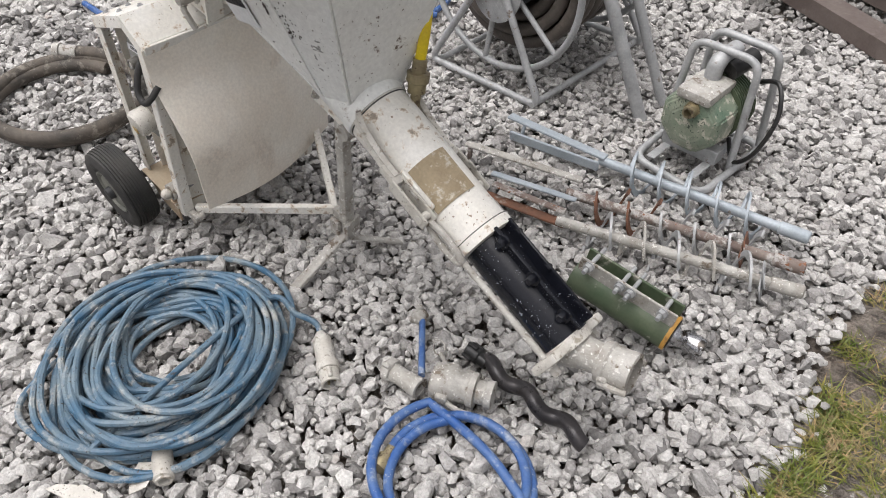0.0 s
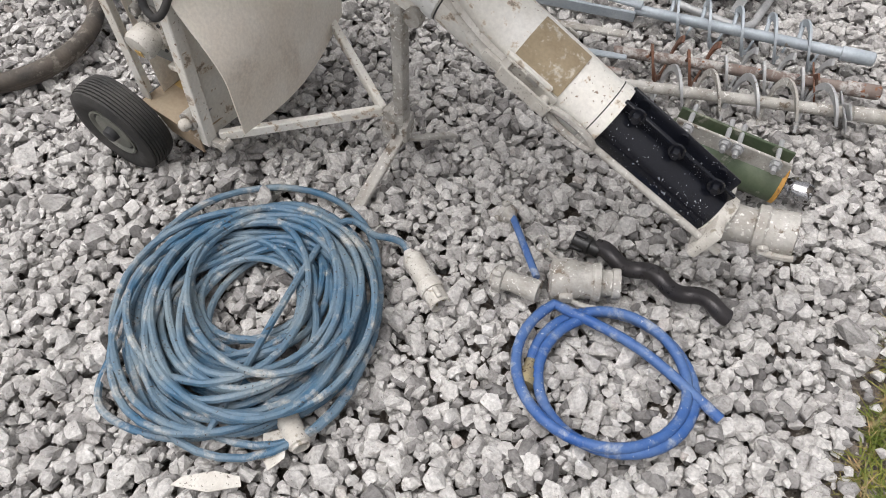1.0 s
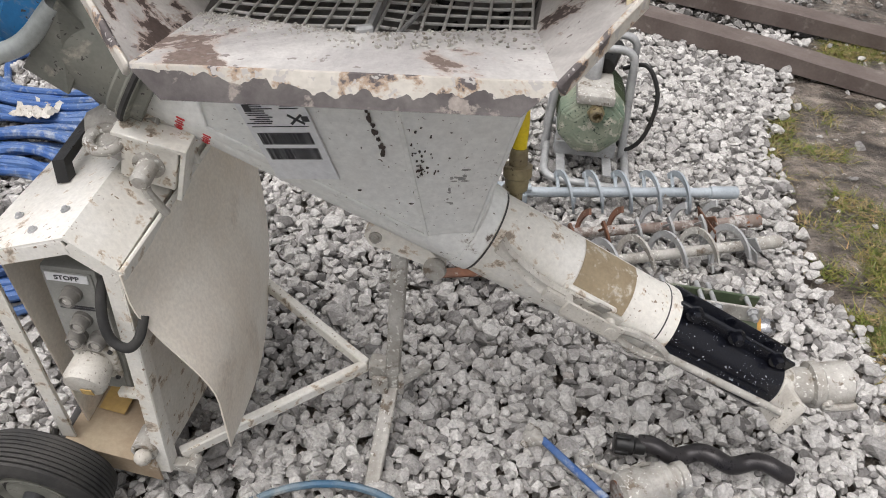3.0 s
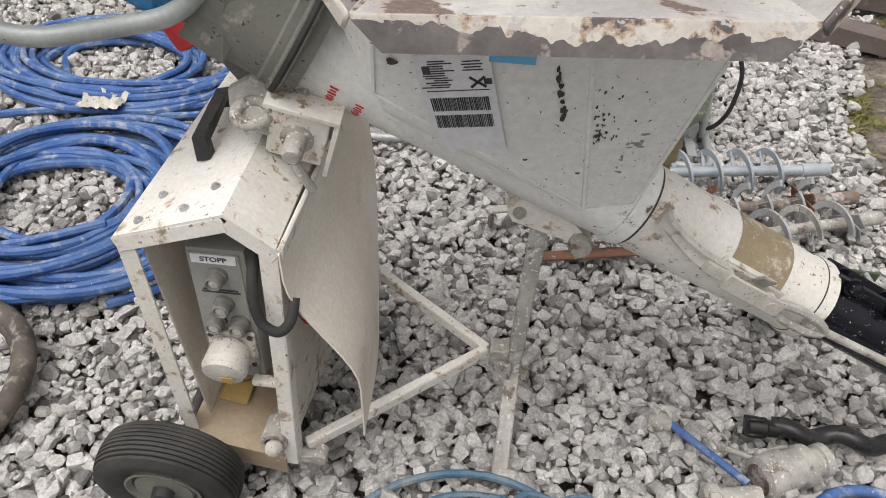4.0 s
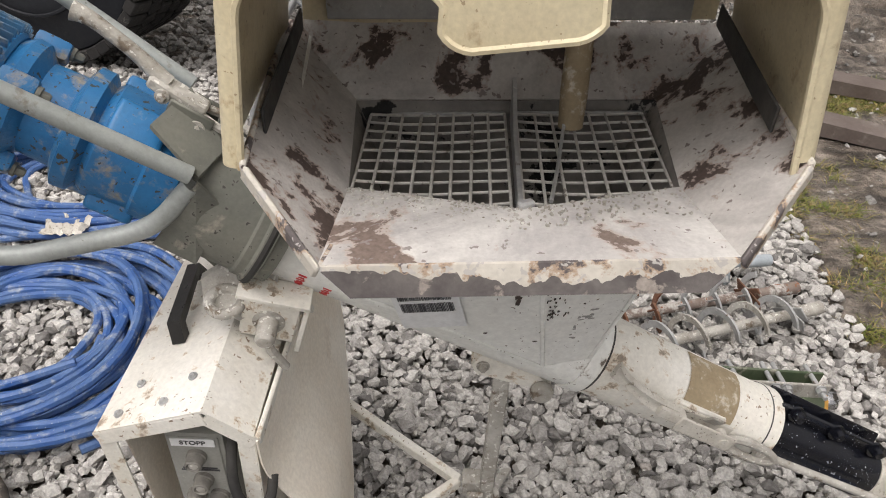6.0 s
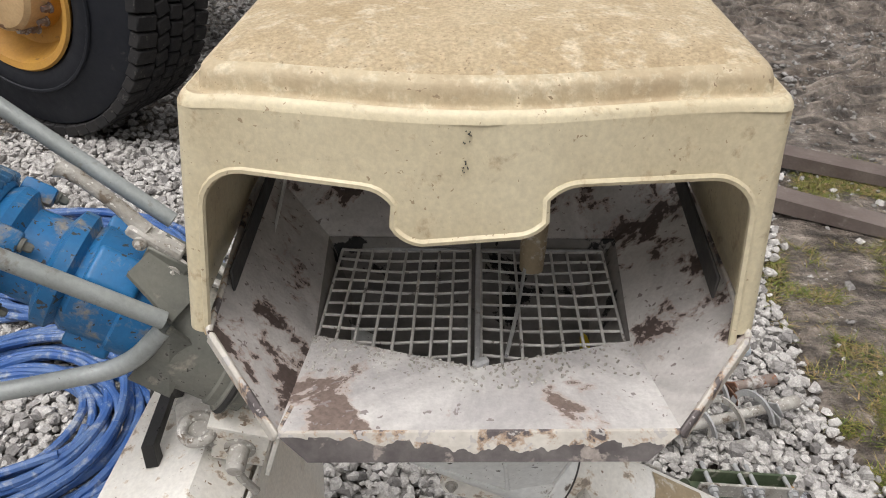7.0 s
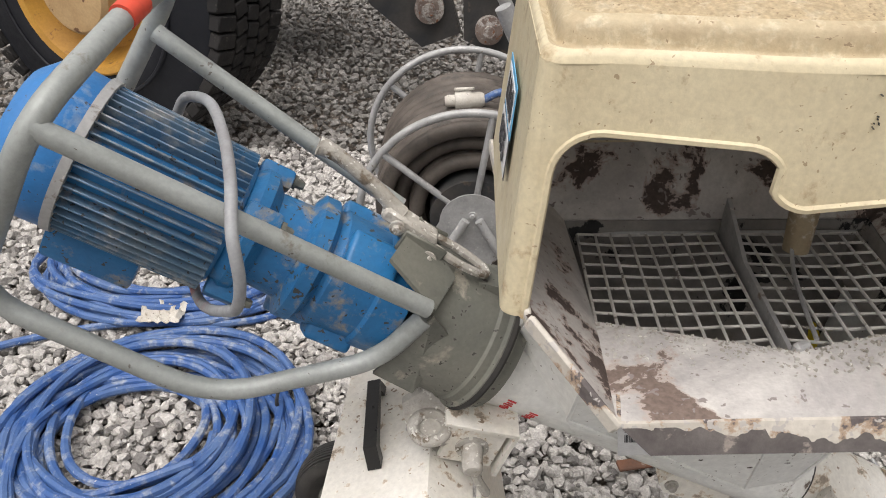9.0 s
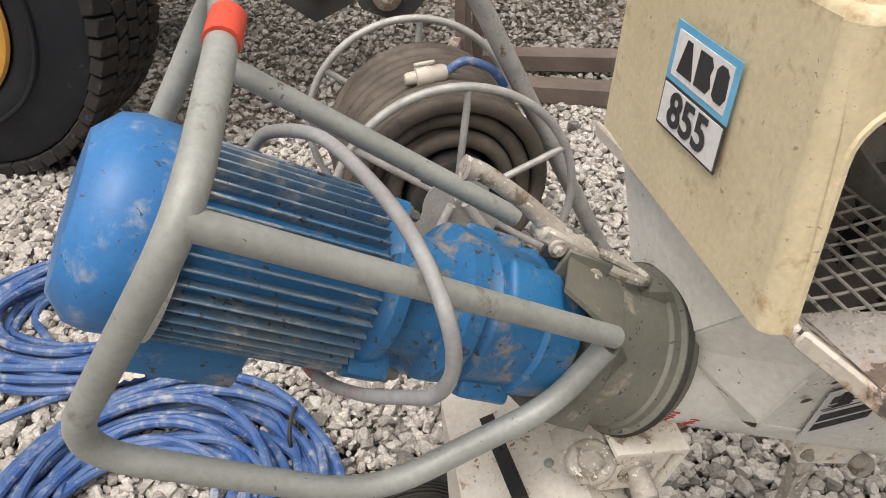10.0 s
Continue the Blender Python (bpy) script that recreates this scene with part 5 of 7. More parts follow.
def build_hitch():
    """Lifting eye, square lock plate and pull pin between cabinet and trough."""
    m = Matrix.Translation((-1.655, 0.872, 0.712)) @ Matrix.Rotation(radians(-14), 4, "Y") @ Matrix.Rotation(radians(8), 4, "X")
    bm = bmesh.new()
    box(bm, (0.088, 0.010, 0.088), m @ Matrix.Rotation(radians(30), 4, "Y"), 0.002)
    lock = part("lock_plate", bm, WHITE, pump, "chipped square lock plate with pull pin")
    bm = bmesh.new()
    for dx, dz, sx, sz in ((0, 0.052, 0.115, 0.008), (0.054, 0, 0.008, 0.11)):
        box(bm, (sx, 0.05, sz), m @ Matrix.Rotation(radians(30), 4, "Y") @ Matrix.Translation((dx, 0.012, dz)), 0.001)
    part("lock_frame", bm, WHITE, lock)
    bm = bmesh.new()
    box(bm, (0.10, 0.012, 0.11), m @ Matrix.Translation((0.004, 0.045, 0.01)), 0.002)
    box(bm, (0.06, 0.16, 0.10), m @ Matrix.Translation((-0.005, 0.12, 0.01)), 0.003)
    part("hitch_block", bm, WHITE, pump)
    bm = bmesh.new()
    pm = m @ Matrix.Rotation(radians(-90), 4, "Z")
    lathe(bm, [(0, 0.026), (0.008, 0.026), (0.009, 0.017), (0.045, 0.016), (0.05, 0.012)], pm, 22)
    sweep(bm, corner_path([pm @ Vector((0.030, 0, 0)), pm @ Vector((0.045, 0.0, -0.02)), pm @ Vector((0.040, 0.006, -0.075))], 0.012), 0.0075, 8)
    part("pull_pin", bm, CAST, lock, "grey pull pin")
    # lifting eye on a lug
    bm = bmesh.new()
    c = V(-1.720, 0.870, 0.748)
    pts = [c + V(0.026 * math.cos(a), 0.022 * math.sin(a), 0.008 * math.sin(a)) for a in (2 * math.pi * i / 28 for i in range(28))]
    sweep(bm, pts, 0.009, 10, True)
    eye = part("lifting_eye", bm, CAST, pump, "cement-grey steel lifting eye")
    bm = bmesh.new()
    plate(bm, [(-1.765, 0.900, 0.765), (-1.755, 0.870, 0.735), (-1.700, 0.862, 0.715), (-1.640, 0.880, 0.745), (-1.64, 0.92, 0.81), (-1.70, 0.925, 0.80)], 0.012, (0, 1, 0.3))
    rod(bm, c + V(0.02, 0.02, 0.0), (-1.69, 0.91, 0.77), 0.012, 12)
    part("lug_plate", bm, CAST, pump)


build_hitch()


def build_motor():
    # grey collar that carries the drive
    bm = bmesh.new()
    lathe(bm, [(-0.075, 0.078), (-0.075, 0.104), (0.030, 0.106), (0.034, 0.110), (0.046, 0.110), (0.050, 0.116), (0.064, 0.116), (0.068, 0.106), (0.085, 0.104)], MX, 48)
    collar = part("drive_collar", bm, GREYP, pump, "grey-green steel drive collar smeared with mortar")
    bm = bmesh.new()
    lathe(bm, [(0.052, 0.1165), (0.058, 0.1185), (0.062, 0.1165)], MX, 48)
    part("gasket", bm, RUBBER, collar)
    bm = bmesh.new()
    m = MX @ Matrix.Rotation(radians(20), 4, "X")
    plate(bm, [m @ Vector(q) for q in ((-0.06, -0.03, -0.09), (0.045, -0.03, -0.09), (0.07, -0.03, -0.150), (0.03, -0.03, -0.175), (-0.055, -0.03, -0.120))], 0.06, m.to_3x3() @ Vector((0, 1, 0)))
    part("hinge_lug", bm, GREYP, collar, "", False)
    # gearbox
    bm = bmesh.new()
    lathe(bm, [(-0.080, 0.060), (-0.090, 0.088), (-0.135, 0.090), (-0.140, 0.084), (-0.205, 0.086), (-0.215, 0.078), (-0.225, 0.092), (-0.245, 0.092), (-0.255, 0.070), (-0.300, 0.068), (-0.315, 0.088), (-0.330, 0.090), (-0.345, 0.08)], MX, 44)
    gear = part("gearbox", bm, BLUE, pump, "blue painted gearbox with dirt streaks")
    for a, s0, sz in ((35, -0.165, (0.075, 0.060, 0.030)), (-60, -0.170, (0.085, 0.070, 0.028)), (-150, -0.19, (0.12, 0.11, 0.045)), (150, -0.16, (0.07, 0.06, 0.03))):
        bm = bmesh.new()
        box(bm, sz, MX @ Matrix.Rotation(radians(a), 4, "X") @ Matrix.Translation((s0, 0, 0.086)), 0.009, 3)
        part("casting_boss", bm, BLUE, gear)
    for k in range(4):
        bm = bmesh.new()
        a = 45 + 90 * k
        box(bm, (0.05, 0.035, 0.03), MX @ Matrix.Rotation(radians(a), 4, "X") @ Matrix.Translation((-0.318, 0, 0.088)), 0.008, 2)
        part("flange_ear", bm, BLUE, gear)
        p = MX @ Matrix.Rotation(radians(a), 4, "X") @ Vector((-0.29, 0, 0.092))
        bolt(gear, p, MX.to_3x3() @ Vector((1, 0, 0)), 0.007, 0.014, GREYP)
    # motor with its fins
    bm = bmesh.new()
    lathe(bm, [(-0.345, 0.084), (-0.350, 0.088), (-0.545, 0.088), (-0.548, 0.080)], MX, 40)
    motor = part("motor", bm, BLUE, pump, "blue finned electric motor with fan cover")
    nf = 44
    for k in range(nf):
        a = 360 * k / nf
        if 183 < a < 203:
            continue
        bm = bmesh.new()
        box(bm, (0.196, 0.0028, 0.016), MX @ Matrix.Rotation(radians(a), 4, "X") @ Matrix.Translation((-0.449, 0, 0.0935)), 0.0008)
        part("fin", bm, FINM, motor)
    bm = bmesh.new()
    lathe(bm, [(-0.545, 0.099), (-0.552, 0.104), (-0.592, 0.105), (-0.612, 0.100), (-0.632, 0.078), (-0.634, 0.050)], MX, 20)
    cover = part("fan_cover", bm, CAPM, motor, "bright blue fan cover, scuffed")
    bm = bmesh.new()
    lathe(bm, [(-0.541, 0.098), (-0.541, 0.106), (-0.553, 0.107), (-0.553, 0.098)], MX, 44)
    part("cover_ring", bm, GALV, motor)
    bm = bmesh.new()
    box(bm, (0.125, 0.105, 0.060), MX @ Matrix.Rotation(radians(188), 4, "X") @ Matrix.Translation((-0.490, 0, 0.118)), 0.007, 2)
    part("terminal_box", bm, BLUE, motor, "blue terminal box")
    for a, s in ((12, -0.60), (-40, -0.59)):
        bm = bmesh.new()
        lathe(bm, [(s, 0.1052), (s + 0.02, 0.1052)], MX, 4, a - 6, a + 10)
        part("red_mark", bm, ORANGE, cover)
    # tubular guard
    N, F = V(-2.101, 0.732, 1.283), V(-2.125, 1.090, 1.278)
    r = 0.0144
    guard = None
    hoop = [(-1.726, 0.850, 0.975), (-1.792, 0.842, 0.903), (-2.014, 0.795, 0.868), (-2.275, 0.775, 1.045), (-2.105, 0.715, 1.300), (-2.072, 0.930, 1.355), (-2.085, 1.105, 1.345), (-2.18, 1.105, 1.20), (-2.285, 1.10, 1.05), (-2.03, 1.09, 0.89), (-1.76, 1.03, 0.835)]
    bm = bmesh.new()
    sweep(bm, corner_path(hoop, 0.07, 7), r, 14)
    guard = part("guard_hoop", bm, GUARD, pump, "bent galvanised guard tube round the motor")
    for a, b in ((N + V(-0.012, 0.000, 0.006), V(-1.722, 0.842, 0.995)), (F + V(0.01, -0.01, 0), V(-1.775, 1.050, 1.030))):
        bm = bmesh.new()
        rod(bm, a, b, 0.0132, 14)
        part("guard_rail", bm, GUARD, guard)
    bm = bmesh.new()
    rod(bm, V(-2.0765, 0.905, 1.3485), V(-2.0705, 0.945, 1.3565), 0.0164, 14)
    part("red_tape", bm, ORANGE, guard, "red-orange marking tape")
    # bracket plates between rails and collar
    for y0, y1 in ((0.842, 0.875),):
        bm = bmesh.new()
        plate(bm, [(-1.775, 0.868, 1.050), (-1.715, 0.845, 0.985), (-1.690, 0.900, 1.000), (-1.740, 0.945, 1.070)], 0.006, (0.4, 0, 1))
        plate(bm, [(-1.715, 0.838, 0.985), (-1.80, 0.845, 0.875), (-1.745, 0.850, 0.835), (-1.690, 0.860, 0.930)], 0.006, (0, 1, 0))
        part("bracket", bm, GREYP, guard, "", False)
    # over-centre latch on the collar
    bm = bmesh.new()
    pts = [(-1.868, 0.928, 1.185), (-1.845, 0.930, 1.172), (-1.80, 0.932, 1.128), (-1.765, 0.932, 1.085)]
    sweep(bm, smooth_path(pts, 6), 0.012, 10, taper=lambda t: 0.014 - 0.004 * math.sin(3 * t))
    box(bm, (0.085, 0.034, 0.020), frame_of((-1.752, 0.932, 1.070), (1, 0, -0.75)), 0.004)
    latch = part("motor_latch", bm, CAST, pump, "grey over-centre latch on the drive collar")
    for y in (0.910, 0.955):
        bm = bmesh.new()
        box(bm, (0.065, 0.006, 0.042), frame_of((-1.738, y, 1.040), (1, 0, -0.6)), 0.006)
        part("latch_cheek", bm, GREYP, latch)
    bolt(latch, (-1.728, 0.906, 1.030), (0, -1, 0), 0.009, 0.008, CAST, "pin")
    bolt(latch, (-1.768, 0.912, 1.075), (0, -1, 0), 0.007, 0.008, CAST, "pin")
    bm = bmesh.new()
    loop = [V(-1.690 + 0.045 * math.cos(t), 0.934 + 0.018 * math.sin(t), 1.022 - 0.030 * math.cos(t)) for t in (2 * math.pi * i / 24 for i in range(24))]
    sweep(bm, loop, 0.0065, 8, True)
    part("latch_link", bm, CAST, latch)
    bm = bmesh.new()
    plate(bm, [(-1.655, 0.92, 0.985), (-1.615, 0.92, 0.975), (-1.600, 0.92, 0.925), (-1.645, 0.92, 0.940)], 0.03, (0, 1, 0))
    part("latch_hook", bm, GREYP, pump, "", False)
    # power lead draped over the motor
    bm = bmesh.new()
    pts = [(-2.085, 1.030, 1.180), (-2.060, 1.010, 1.212), (-2.010, 0.955, 1.228), (-1.972, 0.880, 1.218), (-1.944, 0.800, 1.200), (-1.930, 0.738, 1.166), (-1.926, 0.728, 1.110), (-1.940, 0.743, 1.062), (-1.966, 0.775, 1.032), (-2.010, 0.830, 0.992), (-2.050, 0.895, 0.963), (-2.075, 0.950, 0.968)]
    sweep(bm, smooth_path(pts, 8), 0.0074, 10)
    part("power_lead", bm, LEADM, motor, "grey power lead scuffed red and dark")
    # red plug hanging below the motor on its cable
    bm = bmesh.new()
    sweep(bm, smooth_path([(-2.07, 1.02, 0.97), (-2.09, 1.12, 0.88), (-2.07, 1.20, 0.82), (-2.03, 1.25, 0.765)], 8), 0.008, 8)
    part("plug_cable", bm, RUBBER, motor, "black plug cable")
    bm = bmesh.new()
    lathe(bm, [(-0.06, 0.011), (-0.05, 0.024), (0.0, 0.027), (0.005, 0.036), (0.055, 0.037), (0.06, 0.033), (0.061, 0.026), (0.03, 0.025)], frame_of((-1.998, 1.256, 0.715), (0.45, 0.05, -0.8)), 24)
    part("motor_plug", bm, RED, motor, "red five-pin power plug")


FINM = surf("dusty_blue_fins", (0.05, 0.16, 0.30), (0.16, 0.21, 0.25), 9.0, 0.5, 0.1, (0.38, 0.39, 0.385), 26.0, 0.50, 0.25, 140.0, edge=0.16, speck=((0.06, 0.06, 0.06), 120.0, 0.66))
CAPM = surf("bright_blue_paint", (0.03, 0.20, 0.50), (0.03, 0.155, 0.40), 5.0, 0.38, 0, (0.36, 0.41, 0.45), 24.0, 0.52, 0.2, 120.0, edge=0.22, speck=((0.07, 0.07, 0.07), 120.0, 0.67))
LEADM = surf("scuffed_grey_lead", (0.34, 0.36, 0.38), (0.24, 0.24, 0.25), 14.0, 0.5, 0, (0.28, 0.08, 0.07), 9.0, 0.62, 0.15, 160.0, edge=0.15)
build_motor()


# ---- things lying round the pump ----
def coil_points(cx, cy, rx, ry, turns, rng, rmin=0.55, wander=0.05, z0=0.014, layer=0.010, rot=0.0, heap=0.07, steps=40):
    """One long cable laid down in loops: each loop wanders in size and centre, and lies on those before it."""
    pts = []
    k = [rng.uniform(rmin, 1.0) for _ in range(turns + 1)]
    ox = [rng.gauss(0, wander) for _ in range(turns + 1)]
    oy = [rng.gauss(0, wander) for _ in range(turns + 1)]
    ph = [rng.uniform(0, 6.28) for _ in range(turns + 1)]
    for i in range(turns * steps):
        t = i / steps
        n = int(t)
        s = t - n
        s2 = s * s * (3 - 2 * s)
        rr = k[n] + (k[n + 1] - k[n]) * s2
        x0 = ox[n] + (ox[n + 1] - ox[n]) * s2
        y0 = oy[n] + (oy[n + 1] - oy[n]) * s2
        a = 2 * math.pi * t
        rr *= 1 + 0.045 * math.sin(2 * a + ph[n] * (1 - s2) + ph[n + 1] * s2) + 0.025 * math.sin(3 * a + 1.7 * ph[n] * (1 - s2) + 1.7 * ph[n + 1] * s2)
        x, y = rx * rr * math.cos(a) + x0, ry * rr * math.sin(a) + y0
        mid = 1 - abs(rr - (1 + rmin) / 2) / max((1 - rmin) / 2, 0.01) * 0.55
        z = z0 + heap * mid * (n + s) / turns + 0.006 * math.sin(3 * a + ph[n])
        c, d = math.cos(rot), math.sin(rot)
        pts.append(V(cx + c * x - d * y, cy + d * x + c * y, max(z, z0)))
    return pts


def build_front_coil():
    t = thing("cable_coil", (-1.30, 0.42, 0.0), "coiled dusty blue-grey extension cable lying on gravel", "cable")
    rng = random.Random(11)
    pts = coil_points(-1.295, 0.425, 0.315, 0.285, 36, rng, 0.42, 0.034, 0.018, 0.01, radians(-52), 0.085)
    tail = smooth_path([pts[-1], V(-1.26, 0.66, 0.07), V(-1.17, 0.715, 0.055), V(-1.12, 0.735, 0.045), V(-1.085, 0.722, 0.035)], 8)
    bm = bmesh.new()
    sweep(bm, pts + tail[1:], 0.0082, 8)
    part("cable", bm, CABLE, t)
    bm = bmesh.new()
    sweep(bm, smooth_path([(-1.50, 0.30, 0.03), (-1.47, 0.16, 0.02), (-1.418, 0.088, 0.016), (-1.32, 0.085, 0.016), (-1.22, 0.122, 0.020), (-1.14, 0.19, 0.035), (-1.11, 0.27, 0.05)], 8), 0.0082, 8)
    part("cable", bm, CABLE, t)
    m = frame_of((-1.085, 0.722, 0.034), (0.139, -0.080, -0.010))
    bm = bmesh.new()
    lathe(bm, [(-0.012, 0.010), (0.0, 0.016), (0.012, 0.024), (0.085, 0.025), (0.088, 0.029), (0.112, 0.029), (0.113, 0.025), (0.150, 0.024), (0.150, 0.019), (0.118, 0.018)], m, 26)
    box(bm, (0.03, 0.012, 0.012), m @ Matrix.Translation((0.13, 0, 0.026)), 0.003)
    plug = part("plug", bm, PLASTW, t, "dirty white three-pin cable plug")
    for a in (0, 120, 240):
        bm = bmesh.new()
        rod(bm, m @ Vector((0.115, 0.010 * math.cos(radians(a)), 0.010 * math.sin(radians(a)))), m @ Vector((0.142, 0.010 * math.cos(radians(a)), 0.010 * math.sin(radians(a)))), 0.003, 8)
        part("pin", bm, BRASS, plug)
    m = frame_of((-1.075, 0.262, 0.034), (0.10, -0.055, -0.003))
    bm = bmesh.new()
    lathe(bm, [(-0.02, 0.017), (0.0, 0.023), (0.070, 0.023), (0.073, 0.018), (0.078, 0.018), (0.078, 0.012), (0.06, 0.011)], m, 24)
    part("socket", bm, PLASTW, t, "dirty white cable socket half under the coil")


build_front_coil()


def build_scrap(at, rz, outline, name):
    """A flat jagged shard of broken white plastic."""
    t = thing(name, (at[0], at[1], 0.0), "broken shard of white plastic lying on the stones", "plastic shard", "white shards")
    bm = bmesh.new()
    m = Matrix.Translation(at) @ Matrix.Rotation(rz, 4, "Z") @ Matrix.Rotation(0.25, 4, "X")
    plate(bm, [m @ Vector((x, y, 0.05 * x * x * 10)) for x, y in outline], 0.003, (0, 0, 1))
    part("shard", bm, PLASTW, t, "", False)


build_scrap((-1.052, 0.200, 0.030), -0.75, [(-0.035, -0.018), (0.010, -0.028), (0.042, -0.020), (0.030, 0.016), (-0.008, 0.026), (-0.030, 0.014)], "plastic_shard")
build_scrap((-1.115, 0.085, 0.030), 0.55, [(-0.07, -0.010), (0.0, -0.022), (0.062, -0.012), (0.058, 0.006), (0.010, 0.016), (-0.05, 0.006)], "plastic_shard")


def build_blue_hose():
    t = thing("hose_coil", (-0.57, 0.68, 0.0), "short bright blue rubber hose coiled twice on gravel", "hose")
    pts = []
    for i in range(92):
        a = radians(200 - 9.3 * i)
        r = 0.158 + 0.012 * math.sin(0.09 * i) + (0.008 if i > 45 else -0.006)
        k = i / 92
        pts.append(V(-0.575 + r * 1.02 * math.cos(a) + 0.015 * math.sin(i * 0.05), 0.672 + r * math.sin(a), 0.022 + 0.028 * k + 0.006 * math.sin(0.3 * i)))
    pts = pts[:84]
    end = smooth_path([pts[-1], pts[-1].lerp(V(-0.348, 0.708, 0.03), 0.5) + V(0, 0.02, 0.01), V(-0.345, 0.705, 0.026)], 6)
    bm = bmesh.new()
    sweep(bm, pts + end[1:], 0.0115, 10)
    part("hose", bm, BLUEHOSE, t)
    p = pts[0]
    bm = bmesh.new()
    m = frame_of(p, pts[0] - pts[2])
    lathe(bm, [(-0.01, 0.013), (0.012, 0.013), (0.013, 0.018), (0.030, 0.019), (0.032, 0.023), (0.048, 0.023), (0.049, 0.014)], m, 20)
    part("fitting", bm, BRASS, t, "tarnished hose fitting")


build_blue_hose()


def build_rotor():
    t = thing("pump_rotor", (-0.59, 0.935, 0.0), "black helical steel pump rotor lying on gravel", "pump rotor")
    a, b = V(-0.775, 0.948, 0.050), V(-0.412, 0.935, 0.048)
    m = frame_of(a, b - a)
    L = (b - a).length
    pts = [m @ Vector((0.05 + (L - 0.05) * i / 90, 0.0085 * math.cos(2 * math.pi * 2.6 * i / 90), 0.0085 * math.sin(2 * math.pi * 2.6 * i / 90))) for i in range(91)]
    bm = bmesh.new()
    sweep(bm, pts, 0.0195, 16)
    part("helix", bm, surf("dark_burnished_steel", (0.03, 0.028, 0.03), (0.055, 0.05, 0.05), 14.0, 0.32, 0.4, (0.12, 0.09, 0.07), 30.0, 0.66, 0.15, 160.0, edge=0.1), t)
    bm = bmesh.new()
    lathe(bm, [(-0.008, 0.016), (-0.004, 0.022), (0.032, 0.022), (0.036, 0.018), (0.058, 0.017)], m, 20)
    for k in range(4):
        box(bm, (0.03, 0.010, 0.012), m @ Matrix.Rotation(k * 1.57, 4, "X") @ Matrix.Translation((0.008, 0, 0.021)), 0.002)
    part("head", bm, BLACK, t, "slotted black rotor head")


build_rotor()


def build_valve():
    t = thing("coupling_valve", (-0.80, 0.84, 0.0), "mortar-crusted cam coupling with blue-handled ball valve on gravel", "hose coupling")
    bm = bmesh.new()
    m = frame_of((-0.775, 0.822, 0.048), (0.125, 0.055, 0.006))
    lathe(bm, [(-0.006, 0.034), (0.0, 0.044), (0.012, 0.046), (0.05, 0.046), (0.058, 0.040), (0.085, 0.038), (0.09, 0.043), (0.104, 0.043), (0.106, 0.030), (0.128, 0.029), (0.130, 0.034), (0.146, 0.034), (0.147, 0.024)], m, 32)
    body = part("coupling", bm, CAST, t)
    bm = bmesh.new()
    lathe(bm, [(-0.0075, 0.032), (-0.0065, 0.032)], m, 28)
    part("bore", bm, RUST, body, "rusty inner bore")
    for side in (-1, 1):
        bm = bmesh.new()
        pts = [m @ Vector((0.045 + 0.02 * i, side * (0.050 + 0.008 * math.sin(0.8 * i)), -0.008 - 0.004 * i)) for i in range(4)]
        sweep(bm, smooth_path(pts, 5), 0.0065, 8)
        box(bm, (0.03, 0.016, 0.024), m @ Matrix.Translation((0.032, side * 0.048, 0)), 0.004)
        part("cam_lever", bm, CAST, body)
    bm = bmesh.new()
    sweep(bm, [V(-0.842, 0.905, 0.04) + V(0.018 * math.cos(a), 0.010 * math.sin(a), 0.016 * math.sin(a)) for a in (6.283 * i / 18 for i in range(18))], 0.0022, 6, True)
    rod(bm, (-0.828, 0.897, 0.034), (-0.775, 0.868, 0.045), 0.006, 8)
    part("pull_ring", bm, CAST, body)
    bm = bmesh.new()
    m2 = frame_of((-0.885, 0.770, 0.038), (0.105, 0.010, 0.004))
    lathe(bm, [(-0.01, 0.020), (0.0, 0.030), (0.018, 0.030), (0.020, 0.024), (0.045, 0.022), (0.075, 0.025), (0.100, 0.026), (0.101, 0.019), (0.08, 0.018)], m2, 24)
    for k in range(3):
        box(bm, (0.022, 0.014, 0.014), m2 @ Matrix.Rotation(k * 2.1 + 0.4, 4, "X") @ Matrix.Translation((0.006, 0, 0.030)), 0.003)
    part("claw_fitting", bm, CAST, t, "crusted claw hose fitting")
    bm = bmesh.new()
    rod(bm, (-0.935, 0.938, 0.040), (-0.805, 0.805, 0.052), 0.0085, 12)
    lever = part("valve_lever", bm, BLUEHOSE, t, "blue plastic valve lever")
    bm = bmesh.new()
    m3 = frame_of((-0.962, 0.955, 0.030), (0.05, -0.035, 0.012))
    lathe(bm, [(-0.012, 0.012), (0.0, 0.022), (0.014, 0.023), (0.022, 0.015), (0.038, 0.011)], m3, 20)
    for k in range(3):
        box(bm, (0.016, 0.018, 0.016), m3 @ Matrix.Rotation(k * 2.1, 4, "X") @ Matrix.Translation((0.0, 0, 0.022)), 0.003)
    part("lever_claw", bm, CAST, lever)


build_valve()


